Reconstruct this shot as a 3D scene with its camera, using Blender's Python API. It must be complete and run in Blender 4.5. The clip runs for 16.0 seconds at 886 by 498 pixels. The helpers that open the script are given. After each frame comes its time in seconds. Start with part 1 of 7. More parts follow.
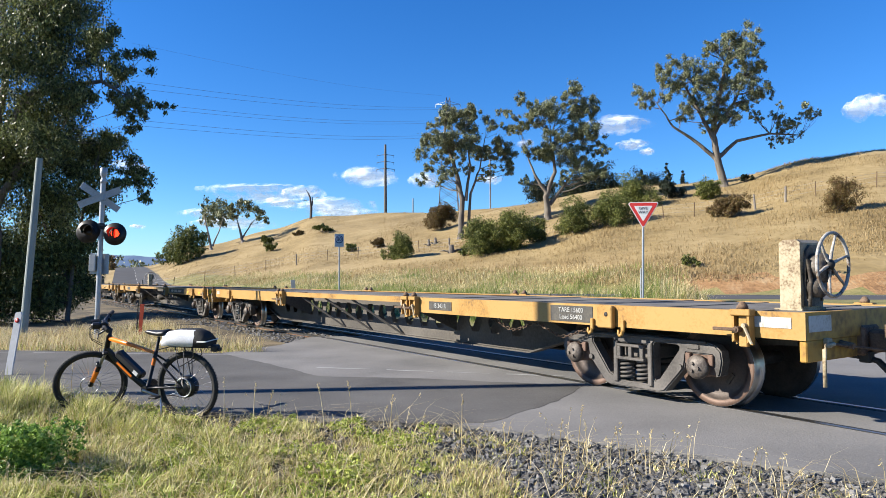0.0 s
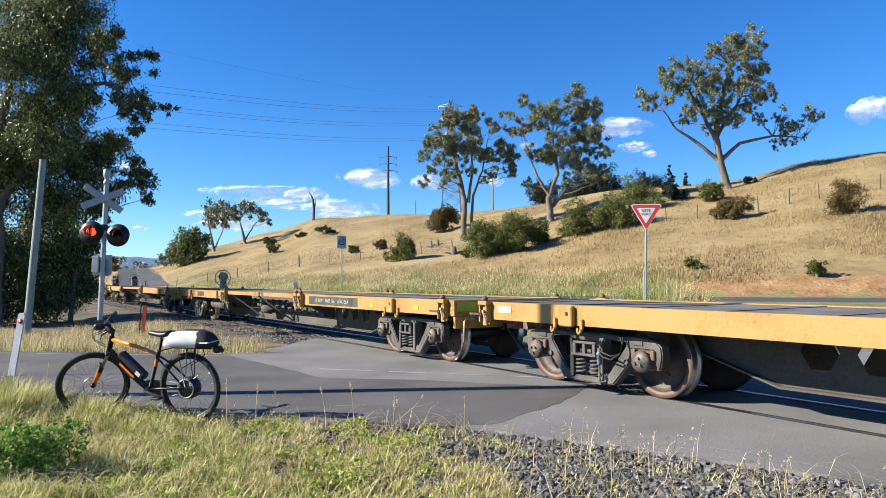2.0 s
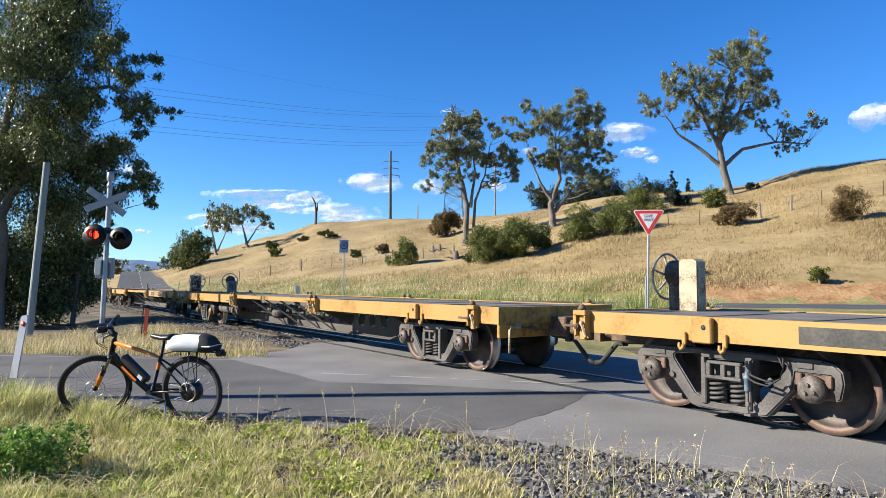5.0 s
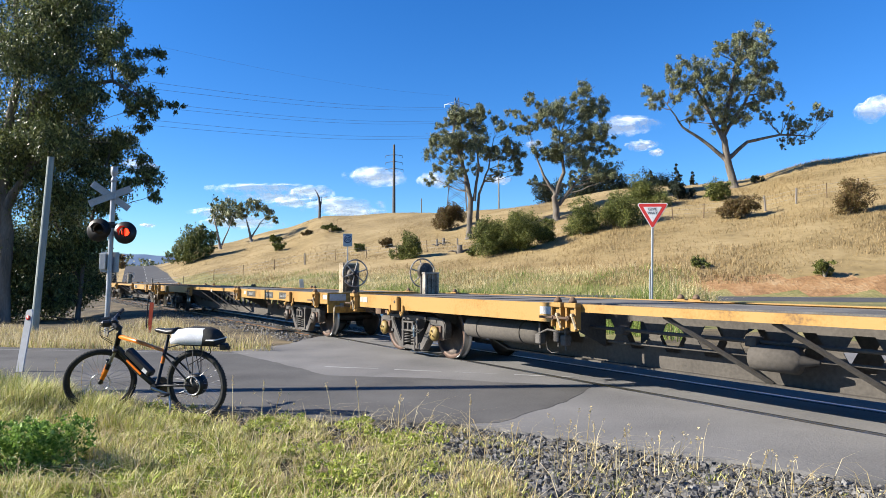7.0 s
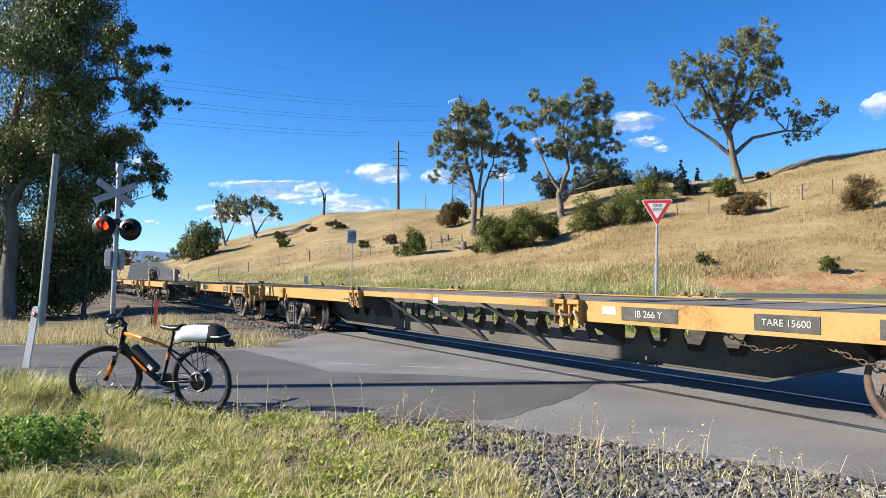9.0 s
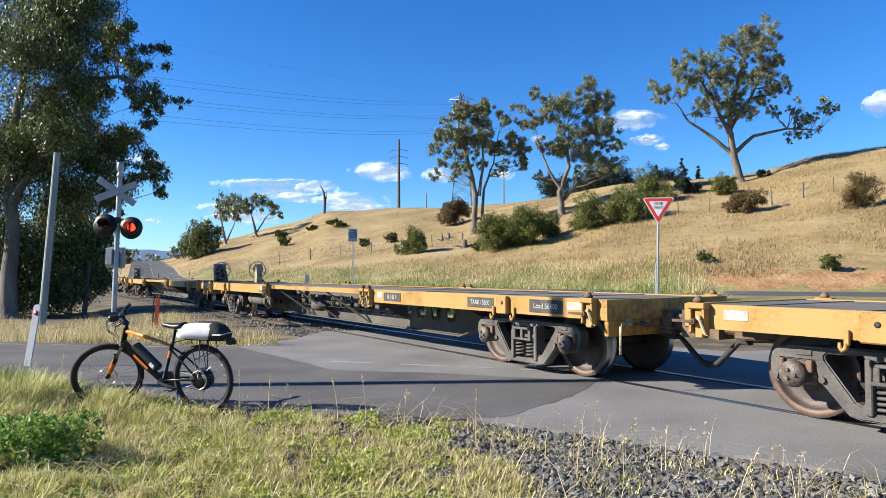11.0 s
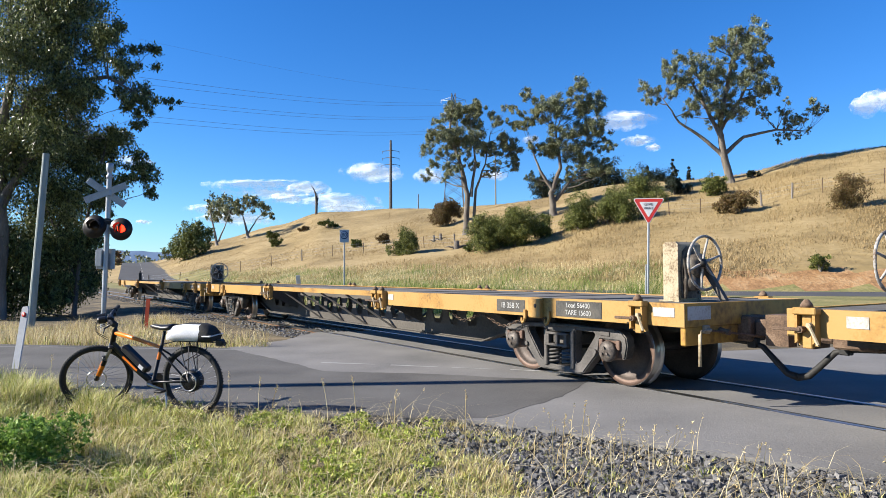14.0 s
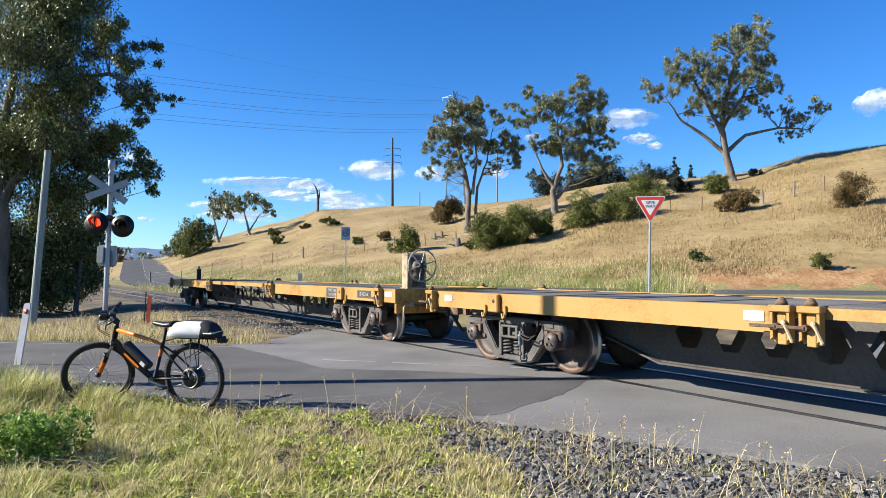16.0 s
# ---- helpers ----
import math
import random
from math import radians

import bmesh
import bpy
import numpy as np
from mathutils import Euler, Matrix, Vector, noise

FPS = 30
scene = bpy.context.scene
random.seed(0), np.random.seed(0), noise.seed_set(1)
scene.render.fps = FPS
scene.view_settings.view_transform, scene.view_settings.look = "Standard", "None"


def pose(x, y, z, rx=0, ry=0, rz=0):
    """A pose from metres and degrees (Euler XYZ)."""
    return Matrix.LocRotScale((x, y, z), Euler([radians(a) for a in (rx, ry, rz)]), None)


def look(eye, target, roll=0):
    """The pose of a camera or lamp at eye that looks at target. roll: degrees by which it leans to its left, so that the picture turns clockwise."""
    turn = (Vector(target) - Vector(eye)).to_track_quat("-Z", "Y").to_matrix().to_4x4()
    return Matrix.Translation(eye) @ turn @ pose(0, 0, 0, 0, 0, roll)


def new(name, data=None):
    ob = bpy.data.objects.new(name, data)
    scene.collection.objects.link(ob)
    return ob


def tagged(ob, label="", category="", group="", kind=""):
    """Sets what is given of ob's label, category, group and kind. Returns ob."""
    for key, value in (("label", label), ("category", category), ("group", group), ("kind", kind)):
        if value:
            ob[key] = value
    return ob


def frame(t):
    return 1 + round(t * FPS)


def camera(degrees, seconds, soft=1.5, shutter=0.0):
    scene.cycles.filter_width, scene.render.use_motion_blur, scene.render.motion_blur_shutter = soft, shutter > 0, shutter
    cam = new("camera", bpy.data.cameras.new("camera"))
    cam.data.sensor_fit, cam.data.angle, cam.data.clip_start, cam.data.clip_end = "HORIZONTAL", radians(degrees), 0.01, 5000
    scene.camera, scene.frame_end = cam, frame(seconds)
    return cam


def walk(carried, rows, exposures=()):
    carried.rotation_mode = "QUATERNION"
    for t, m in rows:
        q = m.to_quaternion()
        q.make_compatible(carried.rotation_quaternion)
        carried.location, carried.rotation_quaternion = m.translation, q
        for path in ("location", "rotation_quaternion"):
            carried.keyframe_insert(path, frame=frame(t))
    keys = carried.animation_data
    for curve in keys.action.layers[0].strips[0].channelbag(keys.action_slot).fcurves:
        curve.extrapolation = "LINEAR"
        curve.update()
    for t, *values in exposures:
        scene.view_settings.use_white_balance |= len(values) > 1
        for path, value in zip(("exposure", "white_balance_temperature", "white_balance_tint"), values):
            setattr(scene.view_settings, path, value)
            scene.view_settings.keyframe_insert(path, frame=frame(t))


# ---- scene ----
# the camera: held by hand beside a level crossing, eye 1.34 m above the rails
cam = camera(67.2, 16.0, soft=0.7)
PATH = [
    (0.0, look((0.004, -0.006, 1.344), (0.249, 19.974, 2.211), -0.30)),
    (0.5, look((0.005, -0.002, 1.340), (0.229, 19.977, 2.218), -0.33)),
    (1.0, look((0.003, -0.000, 1.341), (0.219, 19.979, 2.235), -0.26)),
    (1.5, look((0.002, 0.004, 1.338), (0.204, 19.983, 2.233), -0.25)),
    (2.0, look((0.002, 0.001, 1.340), (0.173, 19.979, 2.265), -0.20)),
    (2.5, look((-0.001, -0.002, 1.343), (0.146, 19.974, 2.312), -0.18)),
    (3.0, look((-0.003, -0.004, 1.346), (0.159, 19.969, 2.364), -0.17)),
    (3.5, look((-0.010, -0.003, 1.346), (0.140, 19.967, 2.444), -0.05)),
    (4.0, look((-0.008, -0.001, 1.345), (0.143, 19.967, 2.465), 0.03)),
    (6.5, look((-0.001, -0.005, 1.340), (0.024, 19.974, 2.251), 0.07)),
    (7.0, look((-0.000, 0.000, 1.340), (-0.000, 19.981, 2.215), 0.00)),
    (7.5, look((-0.000, 0.003, 1.341), (-0.048, 19.986, 2.164), 0.01)),
    (8.0, look((0.004, -0.008, 1.338), (-0.086, 19.975, 2.155), 0.03)),
    (8.5, look((0.003, -0.002, 1.343), (-0.119, 19.982, 2.140), 0.03)),
    (9.0, look((0.001, -0.002, 1.342), (-0.125, 19.983, 2.114), -0.01)),
    (11.5, look((-0.010, 0.008, 1.337), (-0.157, 19.995, 2.045), -0.05)),
    (12.0, look((-0.008, 0.006, 1.340), (-0.133, 19.994, 2.033), -0.03)),
    (12.5, look((-0.004, 0.005, 1.338), (-0.089, 19.992, 2.044), -0.05)),
    (13.0, look((0.003, -0.000, 1.340), (-0.036, 19.986, 2.074), -0.08)),
    (13.5, look((0.010, -0.003, 1.339), (0.039, 19.984, 2.078), -0.09)),
    (14.0, look((0.014, -0.010, 1.338), (0.103, 19.976, 2.085), -0.17)),
    (14.5, look((0.011, -0.014, 1.336), (0.091, 19.973, 2.061), -0.13)),
    (15.0, look((0.001, -0.006, 1.339), (0.047, 19.981, 2.061), -0.03)),
    (15.5, look((0.005, -0.011, 1.339), (0.036, 19.976, 2.037), -0.03)),
    (16.0, look((0.014, -0.010, 1.338), (0.062, 19.978, 2.015), -0.03)),
]
walk(cam, PATH)

# ---- light ----
SUN_AZ, SUN_EL = radians(265.6), radians(29.0)
world = bpy.data.worlds.new("sky")
scene.world = world
world.use_nodes = True
wn = world.node_tree
sky = wn.nodes.new("ShaderNodeTexSky")
sky.sky_type = 'NISHITA'
sky.sun_disc = False
sky.sun_elevation, sky.sun_rotation = SUN_EL, SUN_AZ
sky.air_density, sky.dust_density, sky.ozone_density = 1.0, 0.0, 3.0
# a clear southern sky, deep blue
deep = wn.nodes.new("ShaderNodeHueSaturation")
deep.inputs["Saturation"].default_value = 1.3
wn.nodes["Background"].inputs["Strength"].default_value = 0.061
wn.links.new(sky.outputs[0], deep.inputs["Color"])
tint = wn.nodes.new("ShaderNodeMix")
tint.data_type, tint.blend_type = 'RGBA', 'MULTIPLY'
tint.inputs["Factor"].default_value = 1.0
tint.inputs[7].default_value = (0.62, 0.885, 1.22, 1)
wn.links.new(deep.outputs[0], tint.inputs[6])
wn.links.new(tint.outputs[2], wn.nodes["Background"].inputs["Color"])
sun = new("sun", bpy.data.lights.new("sun", 'SUN'))
sun.data.energy, sun.data.angle, sun.data.color = 5.0, radians(0.53), (1.0, 0.93, 0.82)
to_sun = Vector((math.sin(SUN_AZ) * math.cos(SUN_EL), math.cos(SUN_AZ) * math.cos(SUN_EL), math.sin(SUN_EL)))
sun.matrix_world = look(to_sun * 50, (0, 0, 0))
scene.view_settings.exposure = 1.37

# ---- materials ----
TONE = 0.72  # brings the colours below to real reflectances


def material(name, colours, rough=0.8, metal=0.0, scale=6.0, fine=60.0, bump=0.15, spread=(0.35, 0.65), per_piece=0.0, stretch=(1, 1, 1), spec=0.4, dist=0.02):
    """A surface of two or three colours mixed by noise at two scales, with fine relief."""
    colours = [tuple(v * TONE for v in c) for c in colours]
    m = bpy.data.materials.new(name)
    m.use_nodes = True
    t = m.node_tree
    b = t.nodes["Principled BSDF"]
    co = t.nodes.new("ShaderNodeTexCoord")
    mp = t.nodes.new("ShaderNodeMapping")
    mp.inputs["Scale"].default_value = stretch
    t.links.new(co.outputs["Object"], mp.inputs["Vector"])
    n1 = t.nodes.new("ShaderNodeTexNoise")
    n1.inputs["Scale"].default_value, n1.inputs["Detail"].default_value = scale, 6
    n2 = t.nodes.new("ShaderNodeTexNoise")
    n2.inputs["Scale"].default_value, n2.inputs["Detail"].default_value = fine, 4
    for n in (n1, n2):
        t.links.new(mp.outputs[0], n.inputs["Vector"])
    mix = t.nodes.new("ShaderNodeMath")
    mix.operation = 'MULTIPLY_ADD'
    mix.inputs[1].default_value = 0.35
    t.links.new(n2.outputs[0], mix.inputs[0])
    sc = t.nodes.new("ShaderNodeMath")
    sc.operation = 'MULTIPLY'
    sc.inputs[1].default_value = 0.65
    t.links.new(n1.outputs[0], sc.inputs[0])
    t.links.new(sc.outputs[0], mix.inputs[2])
    val = mix.outputs[0]
    if per_piece:
        g = t.nodes.new("ShaderNodeNewGeometry")
        oi = t.nodes.new("ShaderNodeObjectInfo")
        ad = t.nodes.new("ShaderNodeMath")
        t.links.new(g.outputs["Random Per Island"], ad.inputs[0])
        t.links.new(oi.outputs["Random"], ad.inputs[1])
        fr = t.nodes.new("ShaderNodeMath")
        fr.operation = 'FRACT'
        t.links.new(ad.outputs[0], fr.inputs[0])
        m2 = t.nodes.new("ShaderNodeMath")
        m2.operation = 'MULTIPLY_ADD'
        m2.inputs[1].default_value = per_piece
        t.links.new(fr.outputs[0], m2.inputs[0])
        m3 = t.nodes.new("ShaderNodeMath")
        m3.operation = 'MULTIPLY_ADD'
        m3.inputs[1].default_value, m3.inputs[2].default_value = 1 - per_piece, 0
        t.links.new(val, m3.inputs[0])
        t.links.new(m3.outputs[0], m2.inputs[2])
        val = m2.outputs[0]
    r = t.nodes.new("ShaderNodeValToRGB")
    lo, hi = spread
    els = r.color_ramp.elements
    els[0].position, els[1].position = lo, hi
    while len(els) < len(colours):
        els.new(0.5)
    for i, c in enumerate(colours):
        els[i].position = lo + (hi - lo) * i / (len(colours) - 1)
        els[i].color = (*c, 1)
    t.links.new(val, r.inputs[0])
    t.links.new(r.outputs[0], b.inputs["Base Color"])
    b.inputs["Roughness"].default_value, b.inputs["Metallic"].default_value = rough, metal
    b.inputs["Specular IOR Level"].default_value = spec
    if bump:
        bp = t.nodes.new("ShaderNodeBump")
        bp.inputs["Strength"].default_value, bp.inputs["Distance"].default_value = bump, dist
        t.links.new(n2.outputs[0], bp.inputs["Height"])
        t.links.new(bp.outputs[0], b.inputs["Normal"])
    return m


def leafy(name, colours, per_piece=0.8, through_light=0.3, rough=0.5, scale=0.8):
    """Thin leaves or blades: some light passes through them."""
    m = material(name, colours, rough, 0, scale, 12, 0, (0.1, 0.9), per_piece, spec=0.25)
    t = m.node_tree
    b, out = t.nodes["Principled BSDF"], t.nodes["Material Output"]
    ramp = b.inputs["Base Color"].links[0].from_socket
    tr = t.nodes.new("ShaderNodeBsdfTranslucent")
    mx = t.nodes.new("ShaderNodeMixShader")
    mx.inputs[0].default_value = through_light
    t.links.new(ramp, tr.inputs["Color"])
    t.links.new(b.outputs[0], mx.inputs[1])
    t.links.new(tr.outputs[0], mx.inputs[2])
    t.links.new(mx.outputs[0], out.inputs["Surface"])
    return m


def glowing(name, colour, strength):
    m = bpy.data.materials.new(name)
    m.use_nodes = True
    b = m.node_tree.nodes["Principled BSDF"]
    b.inputs["Base Color"].default_value = (*colour, 1)
    b.inputs["Emission Color"].default_value = (*colour, 1)
    b.inputs["Emission Strength"].default_value = strength
    return m


M = {}
M["hill_grass"] = material("dry_grass_ground", [(0.17, 0.12, 0.045), (0.31, 0.225, 0.095), (0.41, 0.31, 0.15)], 0.95, 0, 0.16, 1.6, 0.5, (0.3, 0.66), dist=0.15)
M["soil"] = material("grassy_soil", [(0.035, 0.028, 0.017), (0.11, 0.085, 0.045), (0.26, 0.20, 0.11)], 0.95, 0, 1.2, 30, 0.5)
M["road_dark"] = material("worn_dark_asphalt", [(0.075, 0.073, 0.070), (0.125, 0.121, 0.115), (0.165, 0.16, 0.152)], 0.85, 0, 0.9, 55, 0.5, (0.30, 0.70), spec=0.2, dist=0.01)
M["road_light"] = material("pale_asphalt", [(0.15, 0.148, 0.144), (0.215, 0.21, 0.203), (0.275, 0.268, 0.258)], 0.9, 0, 0.8, 55, 0.5, (0.30, 0.70), spec=0.2, dist=0.01)
M["ballast"] = material("ballast_stone", [(0.06, 0.06, 0.062), (0.15, 0.15, 0.15), (0.30, 0.29, 0.28)], 0.9, 0, 8, 60, 0.3, (0.15, 0.85), 0.6)
M["rail_rust"] = material("rusty_rail", [(0.13, 0.06, 0.03), (0.22, 0.11, 0.06), (0.28, 0.16, 0.10)], 0.85, 0.2, 5, 60, 0.3)
M["rail_top"] = material("polished_rail", [(0.5, 0.5, 0.5), (0.65, 0.65, 0.66)], 0.3, 1.0, 3, 50, 0.05)
M["sleeper"] = material("weathered_sleeper", [(0.07, 0.055, 0.045), (0.14, 0.11, 0.09)], 0.9, 0, 4, 50, 0.4)
M["yellow"] = material("weathered_yellow_paint", [(0.15, 0.08, 0.03), (0.385, 0.21, 0.045), (0.455, 0.265, 0.075)], 0.55, 0, 2.2, 30, 0.06, (0.30, 0.52))
M["deck"] = material("worn_steel_deck", [(0.075, 0.07, 0.062), (0.15, 0.142, 0.13), (0.21, 0.198, 0.18)], 0.92, 0.0, 1.5, 40, 0.15)
M["under"] = material("dusty_underframe", [(0.06, 0.053, 0.045), (0.098, 0.087, 0.074), (0.135, 0.12, 0.102)], 0.9, 0, 0.9, 25, 0.05)
M["bogie"] = material("dusty_bogie_steel", [(0.06, 0.054, 0.048), (0.115, 0.105, 0.095), (0.165, 0.15, 0.135)], 0.7, 0.1, 3, 40, 0.15)
M["black"] = material("black_grease_and_shade", [(0.012, 0.012, 0.012), (0.035, 0.033, 0.03)], 0.7, 0, 4, 30, 0.1)
M["wheel"] = material("wheel_steel", [(0.06, 0.05, 0.045), (0.13, 0.10, 0.085)], 0.6, 0.4, 5, 40, 0.1)
M["rim"] = material("rusty_wheel_rim", [(0.12, 0.075, 0.055), (0.21, 0.135, 0.10)], 0.6, 0.3, 6, 60, 0.1)
M["tread"] = M["rail_top"]
M["cream"] = material("cream_paint", [(0.16, 0.10, 0.05), (0.37, 0.30, 0.185), (0.47, 0.395, 0.265)], 0.6, 0, 5, 40, 0.08, (0.36, 0.55))
M["rust"] = material("rusty_steel", [(0.07, 0.045, 0.03), (0.15, 0.095, 0.06), (0.24, 0.165, 0.11)], 0.85, 0.1, 8, 60, 0.3)
M["grey_paint"] = material("pale_grey_paint", [(0.40, 0.40, 0.38), (0.6, 0.6, 0.57)], 0.5, 0.1, 2, 40, 0.05)
M["galv"] = material("galvanised_steel", [(0.36, 0.38, 0.40), (0.52, 0.54, 0.56)], 0.45, 0.55, 3, 40, 0.04)
M["white"] = material("white_sheeting", [(0.62, 0.62, 0.62), (0.8, 0.8, 0.8)], 0.5, 0, 2, 30, 0.03)
M["red"] = material("red_sheeting", [(0.55, 0.03, 0.025), (0.66, 0.045, 0.035)], 0.5, 0, 2, 30, 0.03)
M["blackpaint"] = material("black_paint", [(0.012, 0.012, 0.013), (0.025, 0.025, 0.027)], 0.45, 0, 3, 40, 0.04)
M["pole_wood"] = material("grey_green_pole", [(0.24, 0.28, 0.26), (0.40, 0.45, 0.42)], 0.85, 0, 2, 30, 0.3, stretch=(6, 6, 0.6))
M["wood"] = material("weathered_wood", [(0.20, 0.17, 0.14), (0.34, 0.31, 0.27)], 0.85, 0, 2, 30, 0.3, stretch=(6, 6, 0.6))


# ---- mesh helpers ----
def mesh(name, bm, mats):
    me = bpy.data.meshes.new(name)
    bm.normal_update()
    bm.to_mesh(me)
    bm.free()
    for m in (mats if isinstance(mats, (list, tuple)) else [mats]):
        me.materials.append(m)
    return me


def part(name, bm, mats, parent=None, label="", smooth=False, at=None):
    """One mesh object from a bmesh (or a ready mesh), under a thing or a part."""
    me = bm if isinstance(bm, bpy.types.Mesh) else mesh(name, bm, mats)
    if smooth:
        for p in me.polygons:
            p.use_smooth = True
    ob = new(name, me)
    if parent:
        ob.parent = parent
    if at is not None:
        ob.matrix_basis = at
    return tagged(ob, label)


def box(bm, x0, x1, y0, y1, z0, z1, bevel=0.0, m=None, mat=0):
    """A box between limits, with bevelled edges if asked."""
    r = bmesh.ops.create_cube(bm, size=1)
    vs = r["verts"]
    for v in vs:
        v.co = Vector(((x0 + x1) / 2 + v.co.x * (x1 - x0), (y0 + y1) / 2 + v.co.y * (y1 - y0), (z0 + z1) / 2 + v.co.z * (z1 - z0)))
    fs = {f for v in vs for f in v.link_faces}
    for f in fs:
        f.material_index = mat
    if bevel:
        es = {e for v in vs for e in v.link_edges}
        r = bmesh.ops.bevel(bm, geom=list(es), offset=bevel, segments=1, affect='EDGES')
        vs = list({v for f in r["faces"] for v in f.verts} | {v for v in vs if v.is_valid})
        for f in r["faces"]:
            f.material_index = mat
    if m:
        bmesh.ops.transform(bm, matrix=m, verts=vs)
    return vs


def rod(bm, a, b, r0, r1=None, seg=10, mat=0, caps=True):
    """A round bar from a to b."""
    a, b = Vector(a), Vector(b)
    r1 = r0 if r1 is None else r1
    q = (b - a).to_track_quat('Z', 'Y').to_matrix().to_4x4()
    r = bmesh.ops.create_cone(bm, cap_ends=caps, segments=seg, radius1=r0, radius2=r1, depth=(b - a).length, matrix=Matrix.Translation((a + b) / 2) @ q)
    for v in r["verts"]:
        for f in v.link_faces:
            f.material_index = mat
    return r["verts"]


def prism(bm, pts, y0, y1, mat=0, axes="xz"):
    """A plate: an outline swept from y0 to y1 (outline in x and z), or in z (outline in x and y)."""
    if axes == "xz":
        a = [bm.verts.new((x, y0, z)) for x, z in pts]
        b = [bm.verts.new((x, y1, z)) for x, z in pts]
    else:
        a = [bm.verts.new((x, y, y0)) for x, y in pts]
        b = [bm.verts.new((x, y, y1)) for x, y in pts]
    fs = [bm.faces.new(a), bm.faces.new(b[::-1])]
    n = len(pts)
    for i in range(n):
        fs.append(bm.faces.new((a[i], b[i], b[(i + 1) % n], a[(i + 1) % n])))
    for f in fs:
        f.material_index = mat
    bmesh.ops.recalc_face_normals(bm, faces=fs)
    return fs


def plate(bm, rings, y0, y1):
    """A plate of one piece: an outline in x and z with holes in it, from y0 to y1."""
    edges = []
    for ring in rings:
        vs = [bm.verts.new((x, y0, z)) for x, z in ring]
        edges += [bm.edges.new((vs[k], vs[(k + 1) % len(vs)])) for k in range(len(vs))]
    flat = [g for g in bmesh.ops.triangle_fill(bm, edges=edges, use_beauty=True, use_dissolve=False)["geom"] if isinstance(g, bmesh.types.BMFace)]
    for g in bmesh.ops.extrude_face_region(bm, geom=flat)["geom"]:
        if isinstance(g, bmesh.types.BMVert):
            g.co.y = y1
    bmesh.ops.recalc_face_normals(bm, faces=bm.faces[:])


def tube(bm, pts, r, seg=6, mat=0, closed=False):
    """A bent round bar through points; r may be one radius or one for each point."""
    pts = [Vector(p) for p in pts]
    n = len(pts)
    rings = []
    up = Vector((0.13, 0.31, 0.94))
    for i, p in enumerate(pts):
        if closed:
            d = pts[(i + 1) % n] - pts[i - 1]
        else:
            d = pts[min(i + 1, n - 1)] - pts[max(i - 1, 0)]
        d.normalize()
        a = d.cross(up)
        if a.length < 0.05:
            a = d.cross(Vector((1, 0, 0)))
        a.normalize()
        b = d.cross(a)
        rr = r[i] if isinstance(r, (list, tuple)) else r
        rings.append([bm.verts.new(p + (a * math.cos(k * 2 * math.pi / seg) + b * math.sin(k * 2 * math.pi / seg)) * rr) for k in range(seg)])
    for i in range(n if closed else n - 1):
        A, B = rings[i], rings[(i + 1) % n]
        for k in range(seg):
            f = bm.faces.new((A[k], A[(k + 1) % seg], B[(k + 1) % seg], B[k]))
            f.material_index = mat
            f.smooth = True
    if not closed:
        for ring in (rings[0], rings[-1]):
            bm.faces.new(ring).material_index = mat


def lathe(bm, prof, seg=24, axis='Y', mats=None, centre=(0, 0, 0)):
    """A turned form: profile of (radius, along) about an axis."""
    rings = []
    for r, h in prof:
        ring = []
        for k in range(seg):
            a = k * 2 * math.pi / seg
            c, s = r * math.cos(a), r * math.sin(a)
            p = (c, h, s) if axis == 'Y' else (c, s, h) if axis == 'Z' else (h, c, s)
            ring.append(bm.verts.new(Vector(p) + Vector(centre)))
        rings.append(ring)
    fs = []
    for i in range(len(rings) - 1):
        for k in range(seg):
            f = bm.faces.new((rings[i][k], rings[i][(k + 1) % seg], rings[i + 1][(k + 1) % seg], rings[i + 1][k]))
            f.material_index = mats[i] if mats else 0
            f.smooth = True
            fs.append(f)
    for ring in (rings[0], rings[-1]):
        fs.append(bm.faces.new(ring))
    bmesh.ops.recalc_face_normals(bm, faces=fs)


def thing(name, m, label, category, group="", kind=""):
    e = new(name)
    e.matrix_basis = m
    e.empty_display_size = 0.1
    return tagged(e, label, category, group, kind)


def facing(name, faces, verts, mats, smooth=False):
    me = bpy.data.meshes.new(name)
    me.from_pydata(verts, [], faces)
    for m in (mats if isinstance(mats, (list, tuple)) else [mats]):
        me.materials.append(m)
    me.update()
    return me

# ---- the lie of the land ----
# track: straight, 6.88 m off; w runs along it (away from the crossing), lat runs across it
WAY = Vector((-0.5494, 0.8356, 0))
ACROSS = Vector((0.8356, 0.5494, 0))
LAT0 = 6.88


def on_track(w, lat=0.0, z=0.0):
    return WAY * w + ACROSS * (LAT0 + lat) + Vector((0, 0, z))


def step(x, a, b):
    t = min(1, max(0, (x - a) / (b - a)))
    return t * t * (3 - 2 * t)


# the hill by bearing: tangent of the bearing, foot distance, crest distance, crest slope seen from the crossing
HILL = ((-0.60, 150, 260, 0.004), (-0.43, 75, 150, 0.006), (-0.35, 62, 155, 0.033), (-0.257, 52, 150, 0.055), (-0.19, 48, 140, 0.077), (-0.02, 42, 120, 0.093),
        (0.124, 38, 105, 0.115), (0.25, 35, 92, 0.132), (0.353, 33, 80, 0.139), (0.43, 32, 76, 0.146), (0.56, 31, 72, 0.177), (0.66, 30, 70, 0.191), (0.9, 30, 66, 0.22), (1.6, 36, 66, 0.20))


